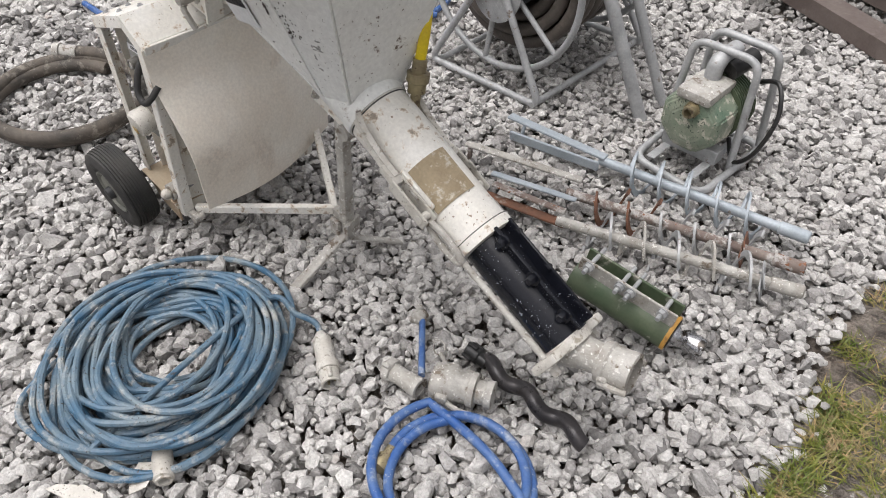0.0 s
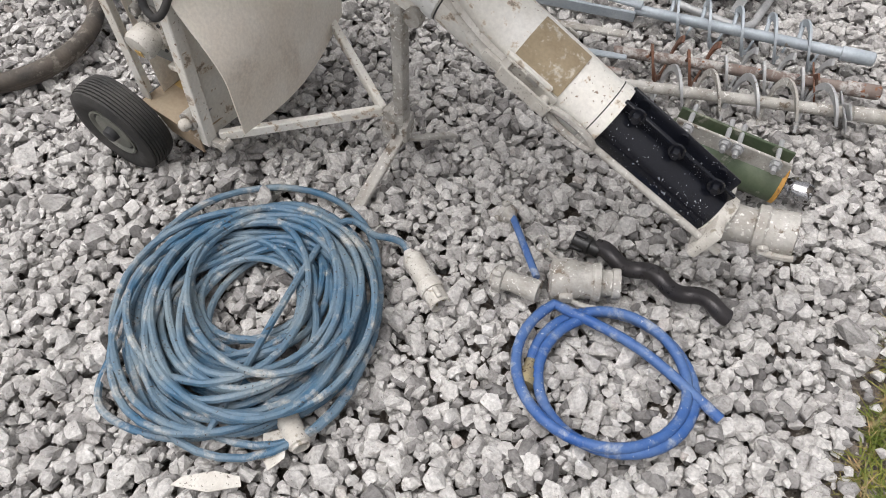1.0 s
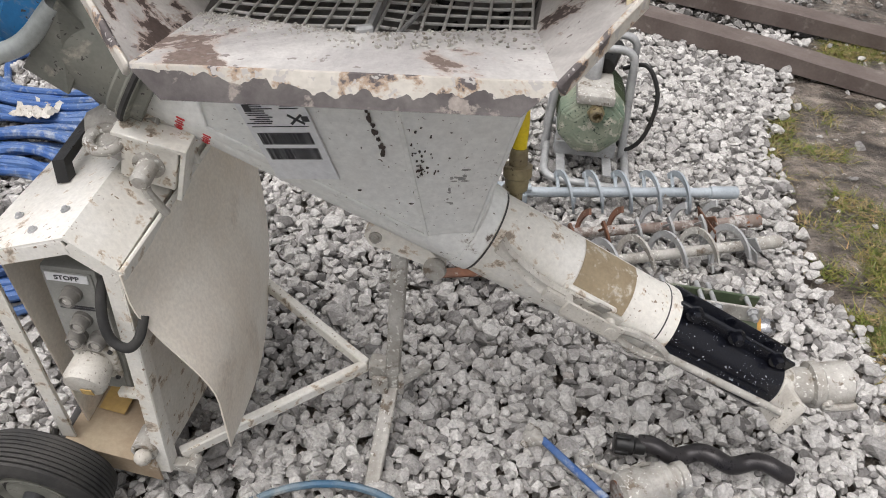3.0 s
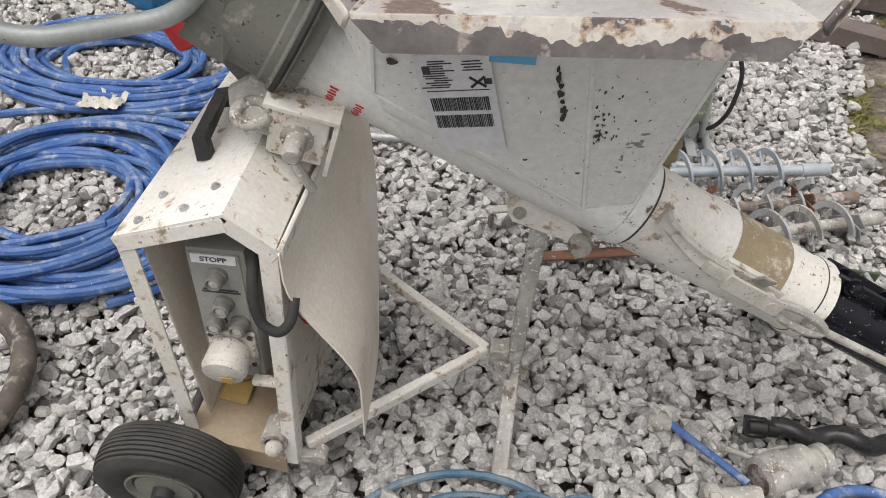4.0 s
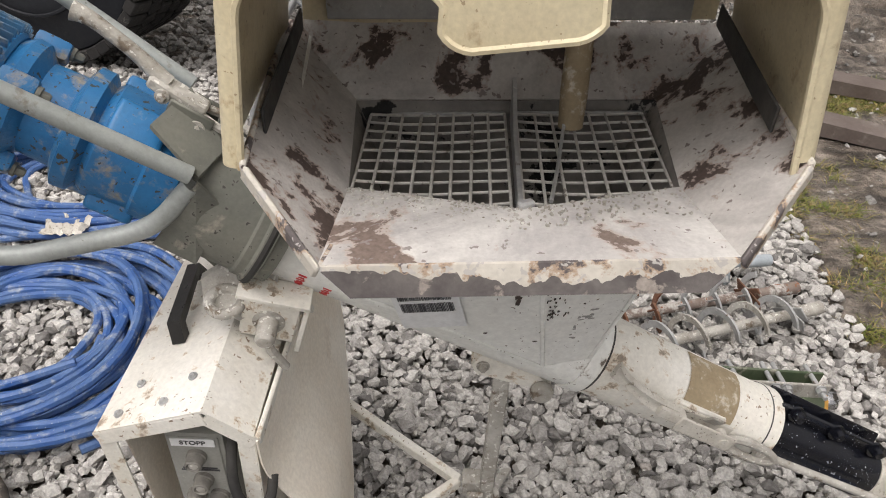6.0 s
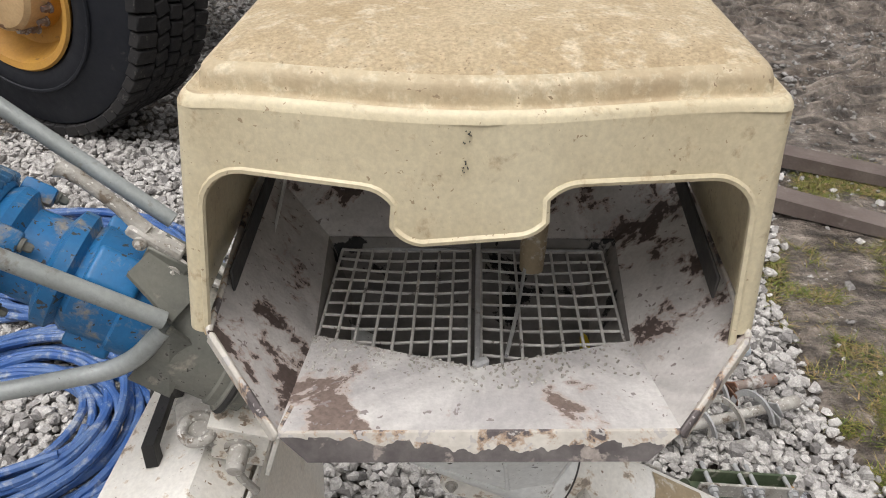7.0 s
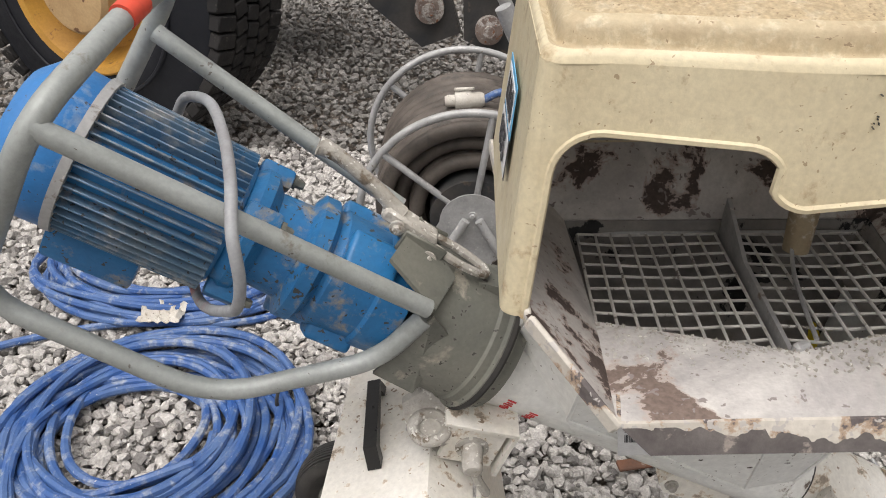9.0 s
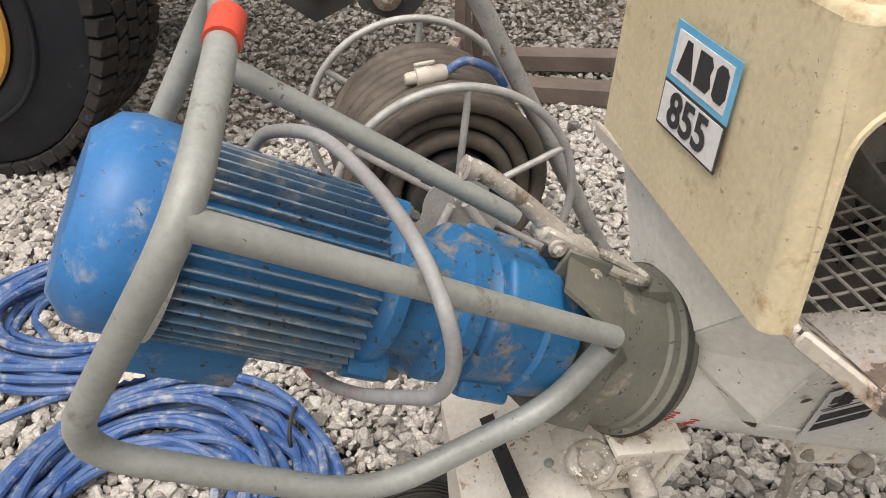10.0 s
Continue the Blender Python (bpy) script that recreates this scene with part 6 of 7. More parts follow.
def build_stator_clamp():
    t = thing("spare_stator", (-0.60, 1.30, 0.0), "scuffed green spare stator with bolted clamp ribs on gravel", "pump stator")
    m = frame_of((-0.715, 1.290, 0.128), (0.295, 0.030, -0.040))
    bm = bmesh.new()
    lathe(bm, [(0, 0.032), (0.0, 0.048), (0.285, 0.048), (0.285, 0.034), (0.26, 0.033)], m, 36)
    body = part("casing", bm, GREEN, t)
    bm = bmesh.new()
    lathe(bm, [(0.278, 0.0485), (0.288, 0.0485), (0.289, 0.040)], m, 36)
    part("rusty_edge", bm, YRIM, body)
    bm = bmesh.new()
    lathe(bm, [(0.280, 0.043), (0.2905, 0.042), (0.2905, 0.024)], m, 32)
    part("rubber_liner", bm, RUBBER, body)
    for y in (-0.020, 0.022):
        bm = bmesh.new()
        box(bm, (0.275, 0.008, 0.044), m @ Matrix.Translation((0.143, y, 0.062)), 0.002)
        part("clamp_rib", bm, CAST if y < 0 else GREEN, body, "cream crusted rib" if y < 0 else "")
    for x in (0.035, 0.125, 0.155, 0.245):
        bm = bmesh.new()
        rod(bm, m @ Vector((x, -0.062, 0.078)), m @ Vector((x, 0.05, 0.078)), 0.006, 10)
        b = part("clamp_bolt", bm, GALV, body)
        bm = bmesh.new()
        lathe(bm, [(0, 0.012), (0.012, 0.012)], frame_of(m @ Vector((x, -0.046, 0.078)), (0, 1, 0)), 6)
        lathe(bm, [(0.012, 0.014), (0.015, 0.014)], frame_of(m @ Vector((x, -0.046, 0.078)), (0, 1, 0)), 16)
        part("nut", bm, GALV, b)
    t2 = thing("chrome_rotor_end", (-0.40, 1.30, 0.0), "shiny chrome rotor stub beside the green stator", "pump rotor")
    bm = bmesh.new()
    m4 = frame_of((-0.465, 1.352, 0.062), (1, 0.1, -0.1))
    pts = [m4 @ Vector((0.07 * i / 20, 0.008 * math.cos(0.35 * i), 0.010 * math.sin(0.35 * i))) for i in range(21)]
    sweep(bm, pts, 0.022, 16)
    lathe(bm, [(0.06, 0.020), (0.085, 0.028), (0.105, 0.026), (0.11, 0.015)], m4, 20)
    part("stub", bm, surf("bright_chrome", (0.55, 0.55, 0.56), (0.42, 0.42, 0.43), 20.0, 0.25, 1.0, (0.10, 0.09, 0.08), 20.0, 0.50, 0.1, 160.0), t2)


build_stator_clamp()


def build_auger(name, a, b, turns, shaft_mat, coil_mat, label, paddles, phase=0.0, rad=0.069, start=0.1, plate_at=None):
    """Mixing shaft: tube, ribbon helix, end plate and flat paddle bars."""
    a, b = Vector(a), Vector(b)
    t = thing(name, ((a.x + b.x) / 2, (a.y + b.y) / 2, 0.0), label, "mixing shaft", "mixing shafts on the gravel")
    m = frame_of(a, b - a)
    L = (b - a).length
    bm = bmesh.new()
    lathe(bm, [(0, 0.013), (0.01, 0.0155), (L - 0.09, 0.0155), (L - 0.088, 0.020), (L - 0.004, 0.020), (L, 0.016)], m, 20)
    part("shaft", bm, shaft_mat, t)
    x0, x1 = start, L - 0.12
    for k in range(turns):
        bm = bmesh.new()
        rows = []
        for i in range(21):
            q = (k + i / 24) / turns
            x = x0 + (x1 - x0) * q
            ang = phase + 2 * math.pi * (k + i / 24)
            c, s = math.cos(ang), math.sin(ang)
            w = 0.0035
            rows.append([bm.verts.new(m @ Vector((x + dx, rr * c, rr * s))) for dx, rr in ((-w, rad - 0.019), (w, rad - 0.019), (w, rad), (-w, rad))])
        for p, q in zip(rows, rows[1:]):
            for j in range(4):
                bm.faces.new((p[j], p[(j + 1) % 4], q[(j + 1) % 4], q[j]))
        bm.faces.new(rows[0])
        bm.faces.new(rows[-1])
        ang = phase + 2 * math.pi * (k + 0.05)
        bar(bm, m @ Vector((x0 + (x1 - x0) * (k + 0.05) / turns, 0, 0)), m @ Vector((x0 + (x1 - x0) * (k + 0.05) / turns, (rad - 0.006) * math.cos(ang), (rad - 0.006) * math.sin(ang))), 0.012, 0.006)
        part("helix_turn", bm, coil_mat[k % len(coil_mat)], t)
    if plate_at:
        bm = bmesh.new()
        for sgn in (-1, 1):
            fm = m @ Matrix.Translation((L - plate_at, 0, 0)) @ Matrix.Rotation(radians(sgn * 20 + 70), 4, "X")
            box(bm, (0.005, 0.045, 0.125), fm @ Matrix.Rotation(radians(18), 4, "Z"), 0.002)
        part("end_blade", bm, coil_mat[0], t)
    for k, (p, q, w, h, mt) in enumerate(paddles):
        bm = bmesh.new()
        bar(bm, p, q, w, h)
        part("paddle_bar", bm, mt, t)
    return t


build_auger("mixing_shaft", (-1.01, 1.838, 0.058), (-0.345, 1.950, 0.066), 5, PALE, [PALE], "pale blue-grey mixing shaft with open ribbon helix", [((-1.365, 1.800, 0.082), (-0.99, 1.842, 0.075), 0.034, 0.010, PALE), ((-1.335, 1.772, 0.030), (-1.0, 1.820, 0.045), 0.012, 0.034, PALE), ((-1.300, 1.79, 0.02), (-1.296, 1.80, 0.08), 0.012, 0.012, PALE)], 0.4)
build_auger("mixing_shaft", (-0.985, 1.625, 0.056), (-0.300, 1.822, 0.060), 5, RUST, [RUSTB, RUSTB, GALV, GALV, GALV], "rusty brown mixing shaft with worn helix", [((-1.365, 1.575, 0.075), (-0.975, 1.690, 0.072), 0.030, 0.010, CAST), ((-1.355, 1.585, 0.01), (-1.352, 1.586, 0.072), 0.026, 0.010, RUST), ((-1.215, 1.535, 0.055), (-0.94, 1.615, 0.056), 0.024, 0.008, PALE)], 2.0, plate_at=0.17)
build_auger("mixing_shaft", (-0.925, 1.495, 0.056), (-0.262, 1.728, 0.062), 5, CAST, [GALV, CAST], "mortar-white mixing shaft with rusty ends", [((-1.246, 1.445, 0.030), (-0.90, 1.510, 0.045), 0.036, 0.010, RUSTB), ((-1.16, 1.475, 0.075), (-0.92, 1.53, 0.07), 0.026, 0.009, RUST)], 4.1, plate_at=0.11)


def build_green_pump():
    t = thing("electric_pump", (-0.83, 2.13, 0.0), "scuffed green and cream electric pump in a tubular carrying frame", "electric pump")
    bm = bmesh.new()
    m = frame_of((-0.828, 2.015, 0.205), (0.03, 1, 0.02))
    lathe(bm, [(-0.01, 0.060), (0.0, 0.095), (0.012, 0.108), (0.10, 0.112), (0.11, 0.104), (0.22, 0.098), (0.235, 0.080), (0.24, 0.03)], m @ Matrix.Rotation(radians(22.5), 4, "X"), 8)
    bmesh.ops.bevel(bm, geom=bm.edges[:], offset=0.006, segments=2, affect="EDGES")
    body = part("pump_body", bm, surf("green_and_cream_paint", (0.10, 0.16, 0.11), (0.34, 0.35, 0.27), 6.0, 0.5, 0, (0.46, 0.44, 0.36), 20.0, 0.53, 0.3, 120.0, edge=0.06, speck=((0.05, 0.07, 0.05), 120.0, 0.62)), t, "", False)
    bm = bmesh.new()
    box(bm, (0.118, 0.17, 0.034), Matrix.Translation((-0.828, 2.085, 0.304)), 0.012, 2)
    part("top_cover", bm, CAST, body, "cream dusty top cover")
    bm = bmesh.new()
    om = frame_of((-0.822, 2.02, 0.262), (0.05, -1, 0.05))
    lathe(bm, [(0, 0.030), (0.018, 0.028)], om, 6)
    lathe(bm, [(0.018, 0.020), (0.045, 0.019), (0.046, 0.013), (0.02, 0.012)], om, 20)
    part("outlet", bm, BRASS, body, "brass outlet nipple")
    bm = bmesh.new()
    sweep(bm, corner_path([(-0.838, 2.13, 0.30), (-0.838, 2.135, 0.375), (-0.83, 2.24, 0.382)], 0.04, 6), 0.027, 16)
    part("inlet_elbow", bm, GALV, body, "grey inlet elbow")
    bm = bmesh.new()
    rod(bm, (-0.80, 2.16, 0.345), (-0.77, 2.25, 0.375), 0.030, 18)
    part("black_cap", bm, BLACK, body)
    for k in range(9):
        bm = bmesh.new()
        lathe(bm, [(0.13 + 0.011 * k, 0.09), (0.13 + 0.011 * k, 0.112), (0.134 + 0.011 * k, 0.112), (0.134 + 0.011 * k, 0.09)], m, 20)
        part("cooling_rib", bm, GREEN, body)
    zf = 0.040
    base = [(-0.945, 2.20, 0.075), (-0.955, 1.960, zf), (-0.690, 1.935, zf), (-0.675, 2.330, zf), (-0.950, 2.330, zf), (-0.945, 2.20, 0.075)]
    bm = bmesh.new()
    sweep(bm, corner_path(base, 0.06, 6), 0.0125, 12)
    frame_p = part("base_frame", bm, GALV, t, "bent galvanised base frame")
    for y0, y1, x0, x1 in ((2.13, 2.16, -0.955, -0.695), (2.31, 2.27, -0.945, -0.680)):
        bm = bmesh.new()
        sweep(bm, corner_path([(x0, y0, zf), (x0 + 0.02, y1, 0.405), (x1 - 0.02, y1, 0.405), (x1, y0, zf)], 0.05, 6), 0.0125, 12)
        part("carry_hoop", bm, GALV, frame_p)
    bm = bmesh.new()
    for x in (-0.90, -0.75):
        bar(bm, (x, 1.97, 0.06), (x, 2.32, 0.06), 0.03, 0.006)
    box(bm, (0.20, 0.05, 0.05), Matrix.Translation((-0.825, 2.10, 0.085)), 0.003)
    part("cross_plate", bm, GALV, frame_p)
    bm = bmesh.new()
    sweep(bm, smooth_path([(-0.73, 2.25, 0.30), (-0.66, 2.22, 0.33), (-0.615, 2.17, 0.25), (-0.635, 2.13, 0.13), (-0.69, 2.13, 0.07), (-0.74, 2.17, 0.12)], 8), 0.0075, 8)
    part("cable", bm, BLACK, t, "black pump cable")


build_green_pump()


def build_black_hose():
    t = thing("mortar_hose", (-2.52, 0.80, 0.0), "dusty black rubber mortar hose lying in two loops", "hose")
    pts = []
    for i in range(80):
        a = radians(120 + 9.4 * i)
        r = 0.250 + 0.022 * (i / 80) + 0.010 * math.sin(0.21 * i)
        pts.append(V(-2.565 + 1.06 * r * math.cos(a) - 0.0004 * i, 0.790 + r * math.sin(a), 0.030 + 0.038 * (i / 80) + 0.004 * math.sin(0.5 * i)))
    bm = bmesh.new()
    sweep(bm, pts, 0.0235, 12)
    part("hose", bm, MHOSE, t)
    bm = bmesh.new()
    lathe(bm, [(-0.01, 0.026), (0.05, 0.027), (0.052, 0.033), (0.075, 0.033), (0.076, 0.022)], frame_of(pts[-1], pts[-1] - pts[-3]), 20)
    part("coupling", bm, CAST, t)


build_black_hose()


def build_back_coil(seed, c, rx, ry, rot, turns, label, extra, tie_at, rmin):
    t = thing("hose_bundle", (c[0], c[1], 0.0), label, "cable coil", "blue coils behind the pump")
    rng = random.Random(seed)
    pts = coil_points(c[0], c[1], rx, ry, turns, rng, rmin, 0.030, 0.016, 0.01, rot, 0.085, 36)
    bm = bmesh.new()
    sweep(bm, pts, 0.0130, 8)
    part("cable", bm, BLUEHOSE, t)
    for e in extra:
        bm = bmesh.new()
        sweep(bm, smooth_path(e, 8), 0.0130, 8)
        part("cable", bm, BLUEHOSE, t)
    bm = bmesh.new()
    sweep(bm, [V(*tie_at) + V(0.012 * math.cos(a), 0.055 * math.cos(a), 0.042 * math.sin(a)) for a in (6.283 * i / 20 for i in range(20))], 0.006, 6, True)
    part("tie", bm, RUBBER, t, "dark tie strap")


build_back_coil(21, (-2.545, 1.48), 0.44, 0.44, 0.3, 22, "bright blue rubber cable coiled and tied, beside the pump", [[(-3.3, 1.22, 0.02), (-2.95, 1.22, 0.03), (-2.6, 1.25, 0.06), (-2.35, 1.36, 0.08)], [(-2.16, 1.62, 0.05), (-2.10, 1.45, 0.03), (-2.12, 1.25, 0.02), (-2.25, 1.12, 0.03)]], (-2.18, 1.66, 0.055), 0.44)
build_back_coil(22, (-2.73, 2.32), 0.48, 0.35, -0.05, 18, "long blue cable bundle tied at one end on gravel", [[(-3.6, 1.55, 0.02), (-3.1, 1.85, 0.03), (-2.75, 1.98, 0.03), (-2.4, 2.05, 0.03), (-2.15, 2.25, 0.03)]], (-2.32, 2.42, 0.06), 0.48)

paper = thing("plastic_wrap", (-2.66, 1.97, 0.0), "crumpled clear-grey plastic wrap by the blue coils", "plastic wrap")
bm = bmesh.new()
sheet(bm, lambda u, v: (-2.72 + 0.14 * u, 1.93 + 0.10 * v, 0.075 + 0.03 * noise.noise((u * 4, v * 4, 1.0)) + 0.02 * noise.noise((u * 9, v * 9, 3.0))), 10, 8, 0.001)
part("wrap", bm, PLASTW, paper)


def build_reel():
    t = thing("hose_reel", (-1.65, 2.33, 0.0), "galvanised tubular hose reel wound with brown-grey rubber hose", "hose reel")
    c0, c1 = V(-1.650, 2.050, 0.423), V(-1.680, 2.590, 0.430)
    rings = []
    for c in (c0, c1):
        bm = bmesh.new()
        sweep(bm, [c + V(0.346 * math.cos(a), 0, 0.346 * math.sin(a)) for a in (6.283185 * i / 64 for i in range(64))], 0.0125, 10, True)
        r = part("flange_ring", bm, GALV, t, "galvanised ring")
        for k in range(6):
            a = radians(60 * k + 22)
            bm = bmesh.new()
            rod(bm, c + V(0.07 * math.cos(a), 0, 0.07 * math.sin(a)), c + V(0.34 * math.cos(a), 0, 0.34 * math.sin(a)), 0.0105, 10)
            part("spoke", bm, GALV, r)
        bm = bmesh.new()
        lathe(bm, [(-0.02, 0.085), (0.02, 0.085)], frame_of(c, (0, 1, 0)), 28)
        part("hub_plate", bm, GALV, r)
    # the wound hose
    ax_m = frame_of(c0, c1 - c0)
    L = (c1 - c0).length
    bm = bmesh.new()
    pts = []
    for layer, rad in enumerate((0.170, 0.222, 0.275)):
        n = 9
        for i in range(n * 40):
            q = i / (n * 40)
            x = 0.045 + (L - 0.09) * (q if layer % 2 == 0 else 1 - q)
            a = 2 * math.pi * i / 40
            pts.append(ax_m @ Vector((x, (rad + 0.004 * math.sin(a * 0.37)) * math.cos(a), rad * math.sin(a))))
    sweep(bm, pts, 0.0245, 10)
    part("hose", bm, surf("brown_grey_rubber_hose", (0.060, 0.051, 0.044), (0.140, 0.120, 0.103), 8.0, 0.6, 0, (0.035, 0.033, 0.032), 10.0, 0.6, 0.3, 160.0, edge=0.15), t, "brown-grey rubber hose wound in layers")
    bm = bmesh.new()
    lathe(bm, [(0.0, 0.13), (L, 0.13)], ax_m, 32)
    part("drum", bm, DARKST, t)
    # side plate with crank boss
    bm = bmesh.new()
    pl = [c0 + V(0.10 * math.cos(a) * (1.0 if math.sin(a) > 0 else 1.25), -0.030, 0.10 * math.sin(a) if math.sin(a) > 0 else 0.17 * math.sin(a)) for a in (6.283185 * i / 28 for i in range(28))]
    plate(bm, pl, 0.006, (0, 1, 0))
    part("bearing_plate", bm, GALV, t, "grey bearing plate")
    bolt(t, c0 + V(0, -0.032, 0.03), (0, -1, 0), 0.008, 0.01)
    # stand
    for y, c in ((1.965, c0), (2.660, c1)):
        bm = bmesh.new()
        a, b = V(-1.905, y, 0.030), V(-1.375, y + 0.02, 0.030)
        apex = c + V(0, -0.045 if c is c0 else 0.045, 0)
        sweep(bm, corner_path([apex + V(-0.02, 0, 0.02), a + V(0.0, 0, 0.0), b, apex + V(0.02, 0, 0.02)], 0.05, 6), 0.0135, 12)
        part("stand_side", bm, GALV, t)
    for x in (-1.87, -1.40):
        bm = bmesh.new()
        rod(bm, (x, 1.97, 0.032), (x - 0.01, 2.665, 0.032), 0.0125, 12)
        part("stand_tie", bm, GALV, t)
    for y in (0, 1):
        bm = bmesh.new()
        a = V(-1.088, 2.225 + 0.15 * y, 0.0)
        rod(bm, a, a + V(-0.50, -0.08, 1.04), 0.024 if y == 0 else 0.019, 14)
        part("pull_tube", bm, GALV, t, "long galvanised pull tube")
    # valve and blue hose end on the drum
    bm = bmesh.new()
    vm = frame_of((-1.735, 2.22, 0.735), (1, 0.05, 0.05))
    lathe(bm, [(-0.01, 0.014), (0.0, 0.018), (0.02, 0.018), (0.022, 0.028), (0.06, 0.030), (0.075, 0.024), (0.10, 0.024), (0.11, 0.018)], vm, 22)
    box(bm, (0.06, 0.012, 0.008), vm @ Matrix.Translation((0.05, 0, 0.036)), 0.002)
    valve = part("end_valve", bm, PLASTW, t, "whitened hose end valve")
    bm = bmesh.new()
    sweep(bm, smooth_path([vm @ Vector((0.11, 0, 0)), V(-1.57, 2.225, 0.765), V(-1.50, 2.22, 0.735), V(-1.46, 2.215, 0.68)], 8), 0.0125, 10)
    part("hose_tail", bm, BLUEHOSE, valve, "bright blue hose tail")


build_reel()


def build_yellow_hose():
    t = pump
    bm = bmesh.new()
    lathe(bm, [(0, 0.012), (0.05, 0.012), (0.052, 0.020), (0.075, 0.022), (0.078, 0.026), (0.098, 0.026), (0.10, 0.017), (0.13, 0.016)], frame_of((-1.062, 1.032, 0.570), (-0.05, 0.22, 1), (0, 1, 0)), 20)
    ob = part("water_nipple", bm, BRASS, t, "dirty brass water inlet coupling")
    bm = bmesh.new()
    sweep(bm, smooth_path([(-1.068, 1.058, 0.690), (-1.072, 1.080, 0.77), (-1.105, 1.125, 0.85), (-1.17, 1.195, 0.90), (-1.28, 1.25, 0.86), (-1.42, 1.25, 0.66), (-1.55, 1.22, 0.55)], 8), 0.0125, 12)
    part("yellow_hose", bm, YELLOW, t, "yellow water hose")


build_yellow_hose()


# ---- machines behind ----
TREAD = surf("worn_black_tread", (0.010, 0.010, 0.011), (0.025, 0.023, 0.022), 9.0, 0.7, 0, (0.13, 0.12, 0.105), 30.0, 0.64, 0.5, 120.0, edge=0.10)


def build_loader():
    t = thing("wheel_loader", (-2.6, 3.9, 0.0), "wheel loader with large black tyre, yellow rim and dark lift arms", "wheel loader")
    c = V(-3.41, 3.43, 0.725)
    m = Matrix.Translation(c) @ Matrix.Rotation(radians(70), 4, "Z")
    bm = bmesh.new()
    lathe(bm, [(0.02, 0.36), (-0.015, 0.40), (-0.02, 0.46), (0.0, 0.52), (0.012, 0.60), (0.03, 0.665), (0.07, 0.685), (0.43, 0.685), (0.47, 0.665), (0.50, 0.60), (0.50, 0.40), (0.46, 0.36)], m, 72, caps=False)
    lathe(bm, [(-0.021, 0.47), (-0.026, 0.475), (-0.026, 0.485), (-0.018, 0.49)], m, 72, caps=False)
    tyre = part("tyre", bm, surf("black_loader_rubber", (0.006, 0.0075, 0.012), (0.011, 0.013, 0.018), 5.0, 0.6, 0, (0.10, 0.09, 0.08), 10.0, 0.66, 0.3, 120.0, edge=0.15), t, "big black loader tyre with block tread")
    nb = 56
    for k in range(nb):
        a = 360 * k / nb
        for row, (x, w, sh) in enumerate(((0.070, 0.125, 0.0), (0.180, 0.080, 0.5), (0.268, 0.080, 0.0), (0.356, 0.080, 0.5), (0.450, 0.095, 0.0))):
            ang = a + sh * 360 / nb
            bm = bmesh.new()
            mm = m @ Matrix.Rotation(radians(ang), 4, "X") @ Matrix.Translation((x, 0, 0.70))
            box(bm, (w, 0.068, 0.055), mm @ Matrix.Rotation(radians(12 if row % 2 else -12), 4, "Z"), 0.006)
            part("tread_block", bm, TREAD, tyre)
    bm = bmesh.new()
    lathe(bm, [(0.02, 0.362), (-0.018, 0.385), (-0.030, 0.375), (-0.022, 0.345), (0.03, 0.325), (0.10, 0.285), (0.11, 0.22), (0.06, 0.20)], m, 60, caps=False)
    rim = part("rim", bm, YRIM, t, "rusty yellow wheel rim")
    bm = bmesh.new()
    lathe(bm, [(0.06, 0.20), (-0.04, 0.19), (-0.06, 0.17), (-0.065, 0.05)], m, 44)
    hub = part("hub", bm, surf("tan_hub_paint", (0.55, 0.38, 0.20), (0.45, 0.30, 0.15), 8.0, 0.6, 0, (0.16, 0.08, 0.04), 12.0, 0.6, 0.3, 90.0), rim, "tan painted hub")
    for k in range(16):
        a = radians(360 * k / 16)
        p = m @ Vector((0.045, 0.205 * math.cos(a), 0.205 * math.sin(a)))
        bolt(rim, p, m.to_3x3() @ Vector((-1, 0, 0)), 0.018, 0.04, RUST, "wheel_bolt")
    # dark lift arms and quick coupler
    bm = bmesh.new()
    plate(bm, [(-2.75, 3.95, 1.35), (-2.45, 3.95, 1.42), (-2.05, 3.95, 0.85), (-1.78, 3.95, 0.62), (-1.72, 3.95, 0.42), (-1.92, 3.95, 0.34), (-2.18, 3.95, 0.55), (-2.50, 3.95, 0.98)], 0.10, (0, 1, 0))
    arm = part("lift_arm", bm, DARKST, t, "dark steel lift arm")
    bm = bmesh.new()
    plate(bm, [(-1.62, 3.90, 1.35), (-1.38, 3.90, 1.35), (-1.34, 3.90, 0.45), (-1.50, 3.90, 0.30), (-1.70, 3.90, 0.40), (-1.72, 3.90, 0.80)], 0.12, (0, 1, 0))
    part("coupler_plate", bm, DARKST, t, "dark coupler plate")
    for p, r in (((-1.88, 3.92, 0.55), 0.075), ((-1.575, 3.87, 0.46), 0.07), ((-1.55, 3.87, 0.72), 0.05), ((-2.25, 3.92, 0.90), 0.06)):
        bm = bmesh.new()
        lathe(bm, [(0, r), (0.05, r), (0.055, r * 0.8), (0.056, r * 0.45), (0.07, r * 0.42)], frame_of(V(*p) + V(0, 0.03, 0), (0, -1, 0)), 24)
        part("pin_boss", bm, RUST, arm)
    bm = bmesh.new()
    sweep(bm, smooth_path([(-2.45, 3.85, 1.30), (-2.15, 3.80, 0.95), (-2.0, 3.82, 0.70), (-1.75, 3.82, 0.85), (-1.60, 3.84, 1.05)], 8), 0.018, 8)
    part("hydraulic_hose", bm, BLACK, arm)
    bm = bmesh.new()
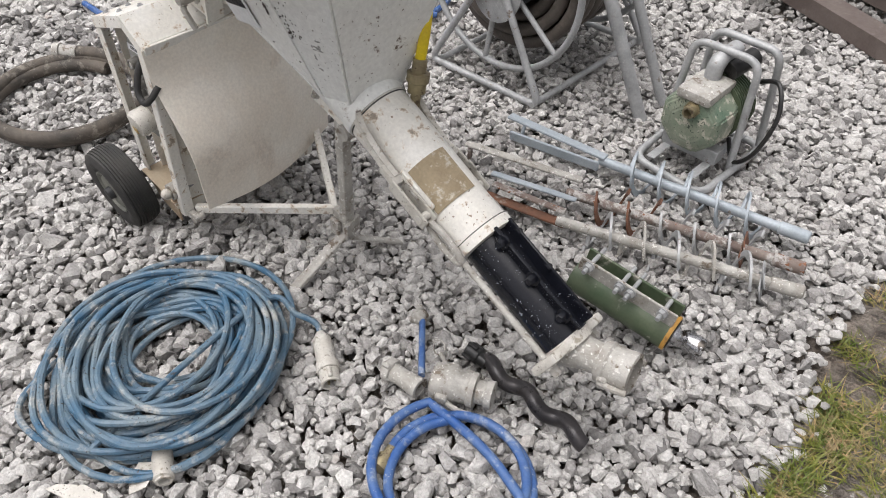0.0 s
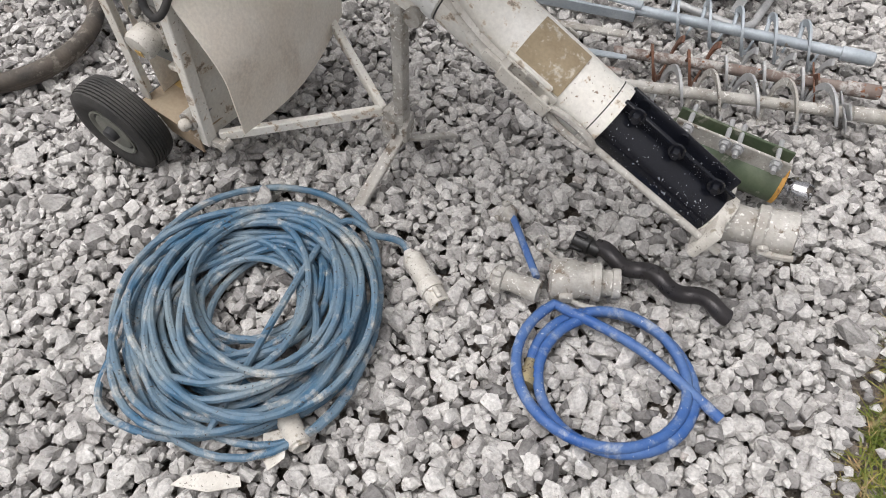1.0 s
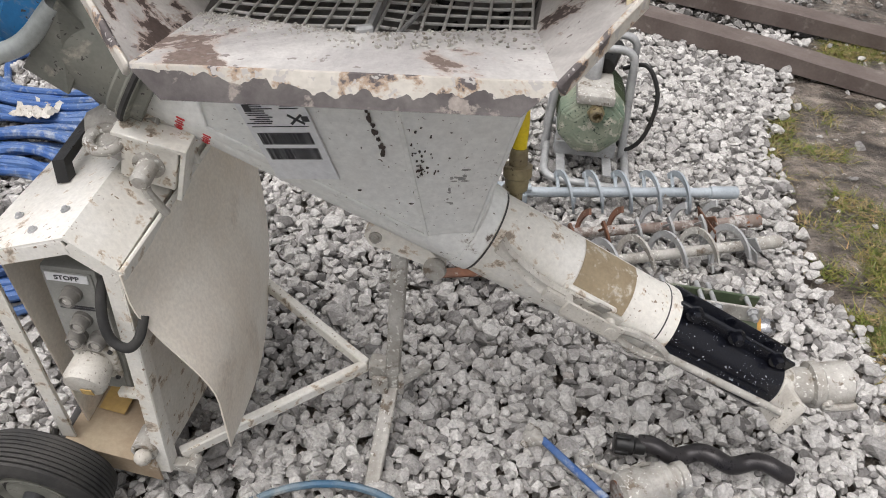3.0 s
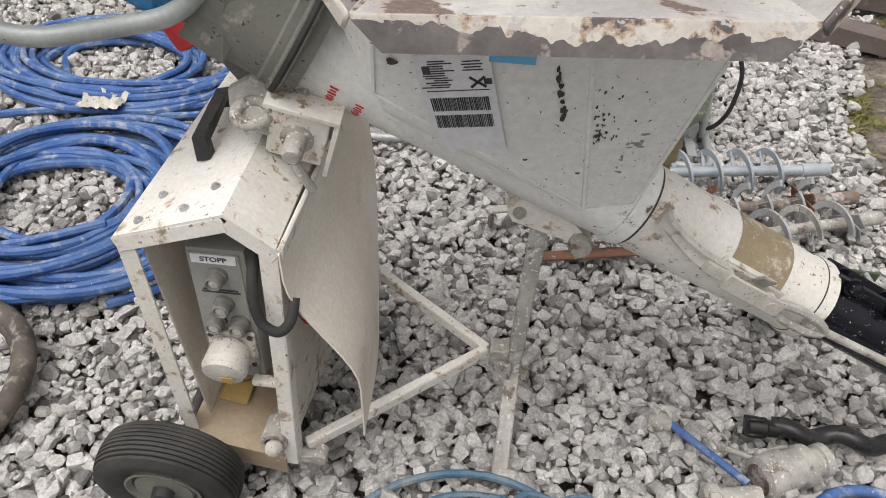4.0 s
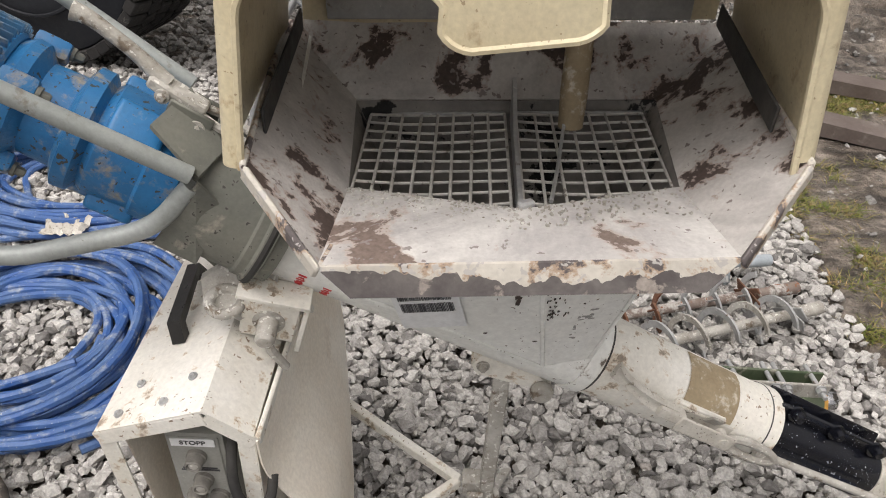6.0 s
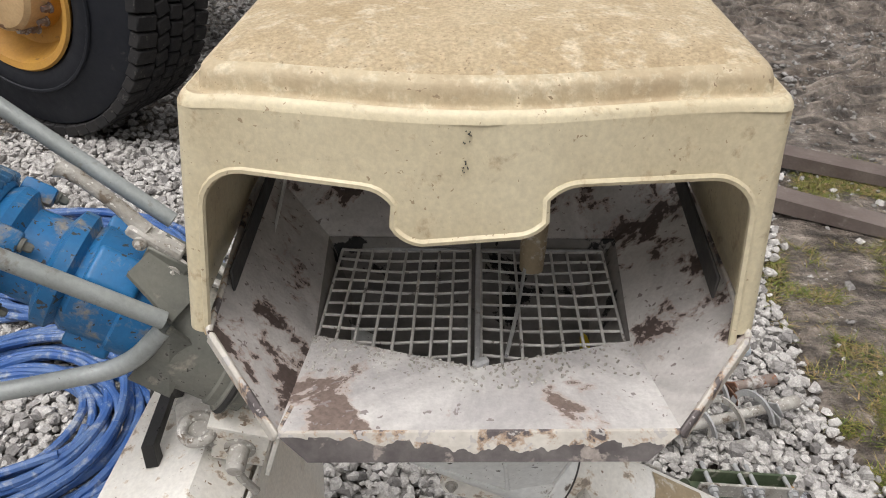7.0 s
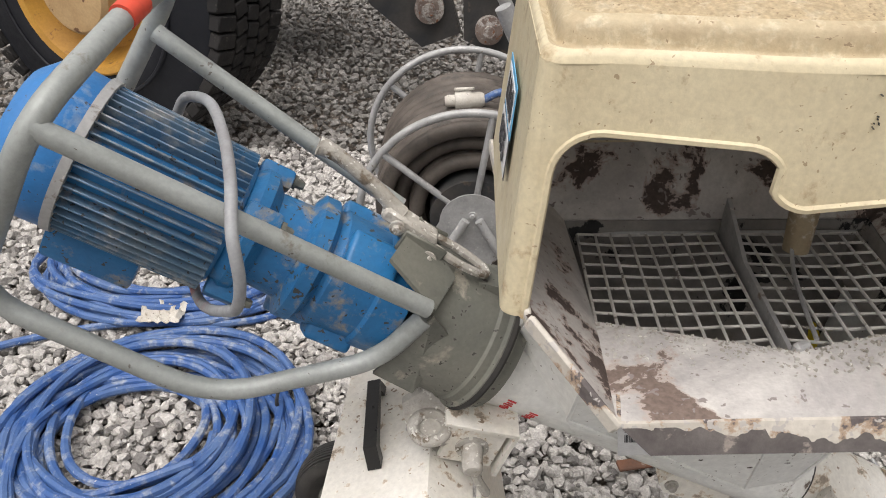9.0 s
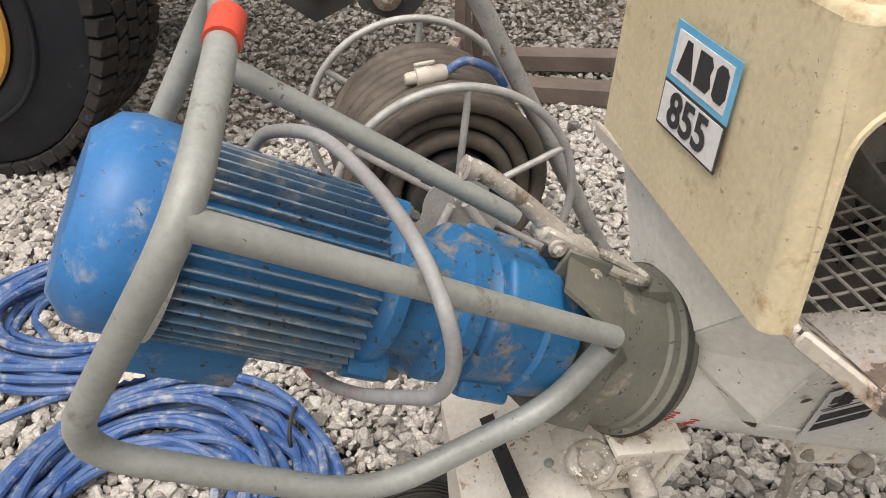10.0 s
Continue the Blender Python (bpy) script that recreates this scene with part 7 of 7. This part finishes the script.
    rod(bm, (-2.5, 4.25, 1.2), (-1.55, 4.25, 0.55), 0.05, 16)
    part("cylinder", bm, DARKST, arm)
    bm = bmesh.new()
    box(bm, (2.2, 0.9, 0.9), Matrix.Translation((-3.6, 4.9, 1.15)), 0.05)
    part("chassis", bm, DARKST, t)


build_loader()


def build_forks():
    t = thing("pallet_forks", (-0.6, 3.7, 0.0), "brown weathered steel pallet forks lying on the ground", "pallet forks")
    for a, b in (((-1.25, 3.675, 0.05), (0.95, 2.663, 0.045)), ((-1.10, 3.996, 0.05), (1.25, 3.150, 0.045))):
        a, b = Vector(a), Vector(b)
        bm = bmesh.new()
        m = frame_of(a, b - a)
        L = (b - a).length
        vs = []
        for x, w, h0, h1 in ((0, 0.065, -0.045, 0.035), (L * 0.55, 0.065, -0.045, 0.030), (L - 0.03, 0.060, -0.045, -0.010), (L, 0.045, -0.045, -0.025)):
            vs.append([bm.verts.new(m @ Vector(q)) for q in ((x, -w, h0), (x, w, h0), (x, w, h1), (x, -w, h1))])
        for p, q in zip(vs, vs[1:]):
            for j in range(4):
                bm.faces.new((p[j], p[(j + 1) % 4], q[(j + 1) % 4], q[j]))
        bm.faces.new(vs[0])
        bm.faces.new(vs[-1])
        part("tine", bm, FORK, t)
        bm = bmesh.new()
        bar(bm, a + V(0, 0, -0.045), a + V(0, 0, 1.0), 0.13, 0.05, (b - a).normalized())
        part("upright", bm, FORK, t, "brown fork upright")
    for z in (0.25, 0.85):
        bm = bmesh.new()
        bar(bm, (-1.34, 3.52, z), (-1.06, 4.20, z), 0.05, 0.12)
        part("carriage_bar", bm, RUST, t, "rusty carriage bar")


build_forks()


# ---- grass and litter ----
def build_grass():
    rng = random.Random(8)
    vs, fs = [], []
    def blade(x, y, z, h, a, lean, w):
        c, s = math.cos(a), math.sin(a)
        i = len(vs)
        for t, k in ((0, 1.0), (0.55, 0.8), (1.0, 0.1)):
            d = lean * t * t
            for sg in (-1, 1):
                vs.append((x + c * d - s * sg * w * k, y + s * d + c * sg * w * k, z + h * t * (1 - 0.35 * lean / max(h, 0.01) * t * 0.3)))
        fs.append((i, i + 1, i + 3, i + 2))
        fs.append((i + 2, i + 3, i + 5, i + 4))
    n = 0
    while n < 75000:
        x, y = rng.uniform(-0.3, 1.5), rng.uniform(-0.4, 3.6)
        d = x - edge_x(y)
        if d < 0.02 or (y > 2.75 and d < 0.1):
            continue
        dens = 0.16 + 1.1 * noise.noise((x * 2.6, y * 2.6, 4.0)) + 0.9 * noise.noise((x * 9, y * 9, 1.0)) + 0.35 * max(0.2 - d, 0) - 0.20 * max(d - 0.45, 0) - 0.5 * max(y - 3.0, 0)
        if rng.random() > dens:
            n += 0.12
            continue
        h = rng.uniform(0.008, 0.038)
        blade(x, y, -0.026 + 0.03 * noise.noise((x * 1.3, y * 1.3, 0.0)), h, rng.uniform(0, 6.28), rng.uniform(0.015, 0.085), rng.uniform(0.0013, 0.0032))
        n += 1
    me = bpy.data.meshes.new("grass")
    me.from_pydata(vs, [], fs)
    me.materials.append(GRASSM)
    tagged(new("grass", me), "short trampled wet grass growing through brown mud", "grass", kind="stuff")


GRASSM = surf("trampled_grass", (0.075, 0.105, 0.016), (0.155, 0.165, 0.035), 12.0, 0.5, 0, (0.25, 0.195, 0.11), 40.0, 0.455, 0.0, 100.0, edge=0.12)
island_tones(GRASSM, [(0.55, 0.62, 0.5), (1.15, 1.2, 0.9), (0.8, 0.9, 0.7), (1.35, 1.15, 1.0), (0.7, 0.8, 0.6), (1.5, 1.25, 1.2)])
build_grass()
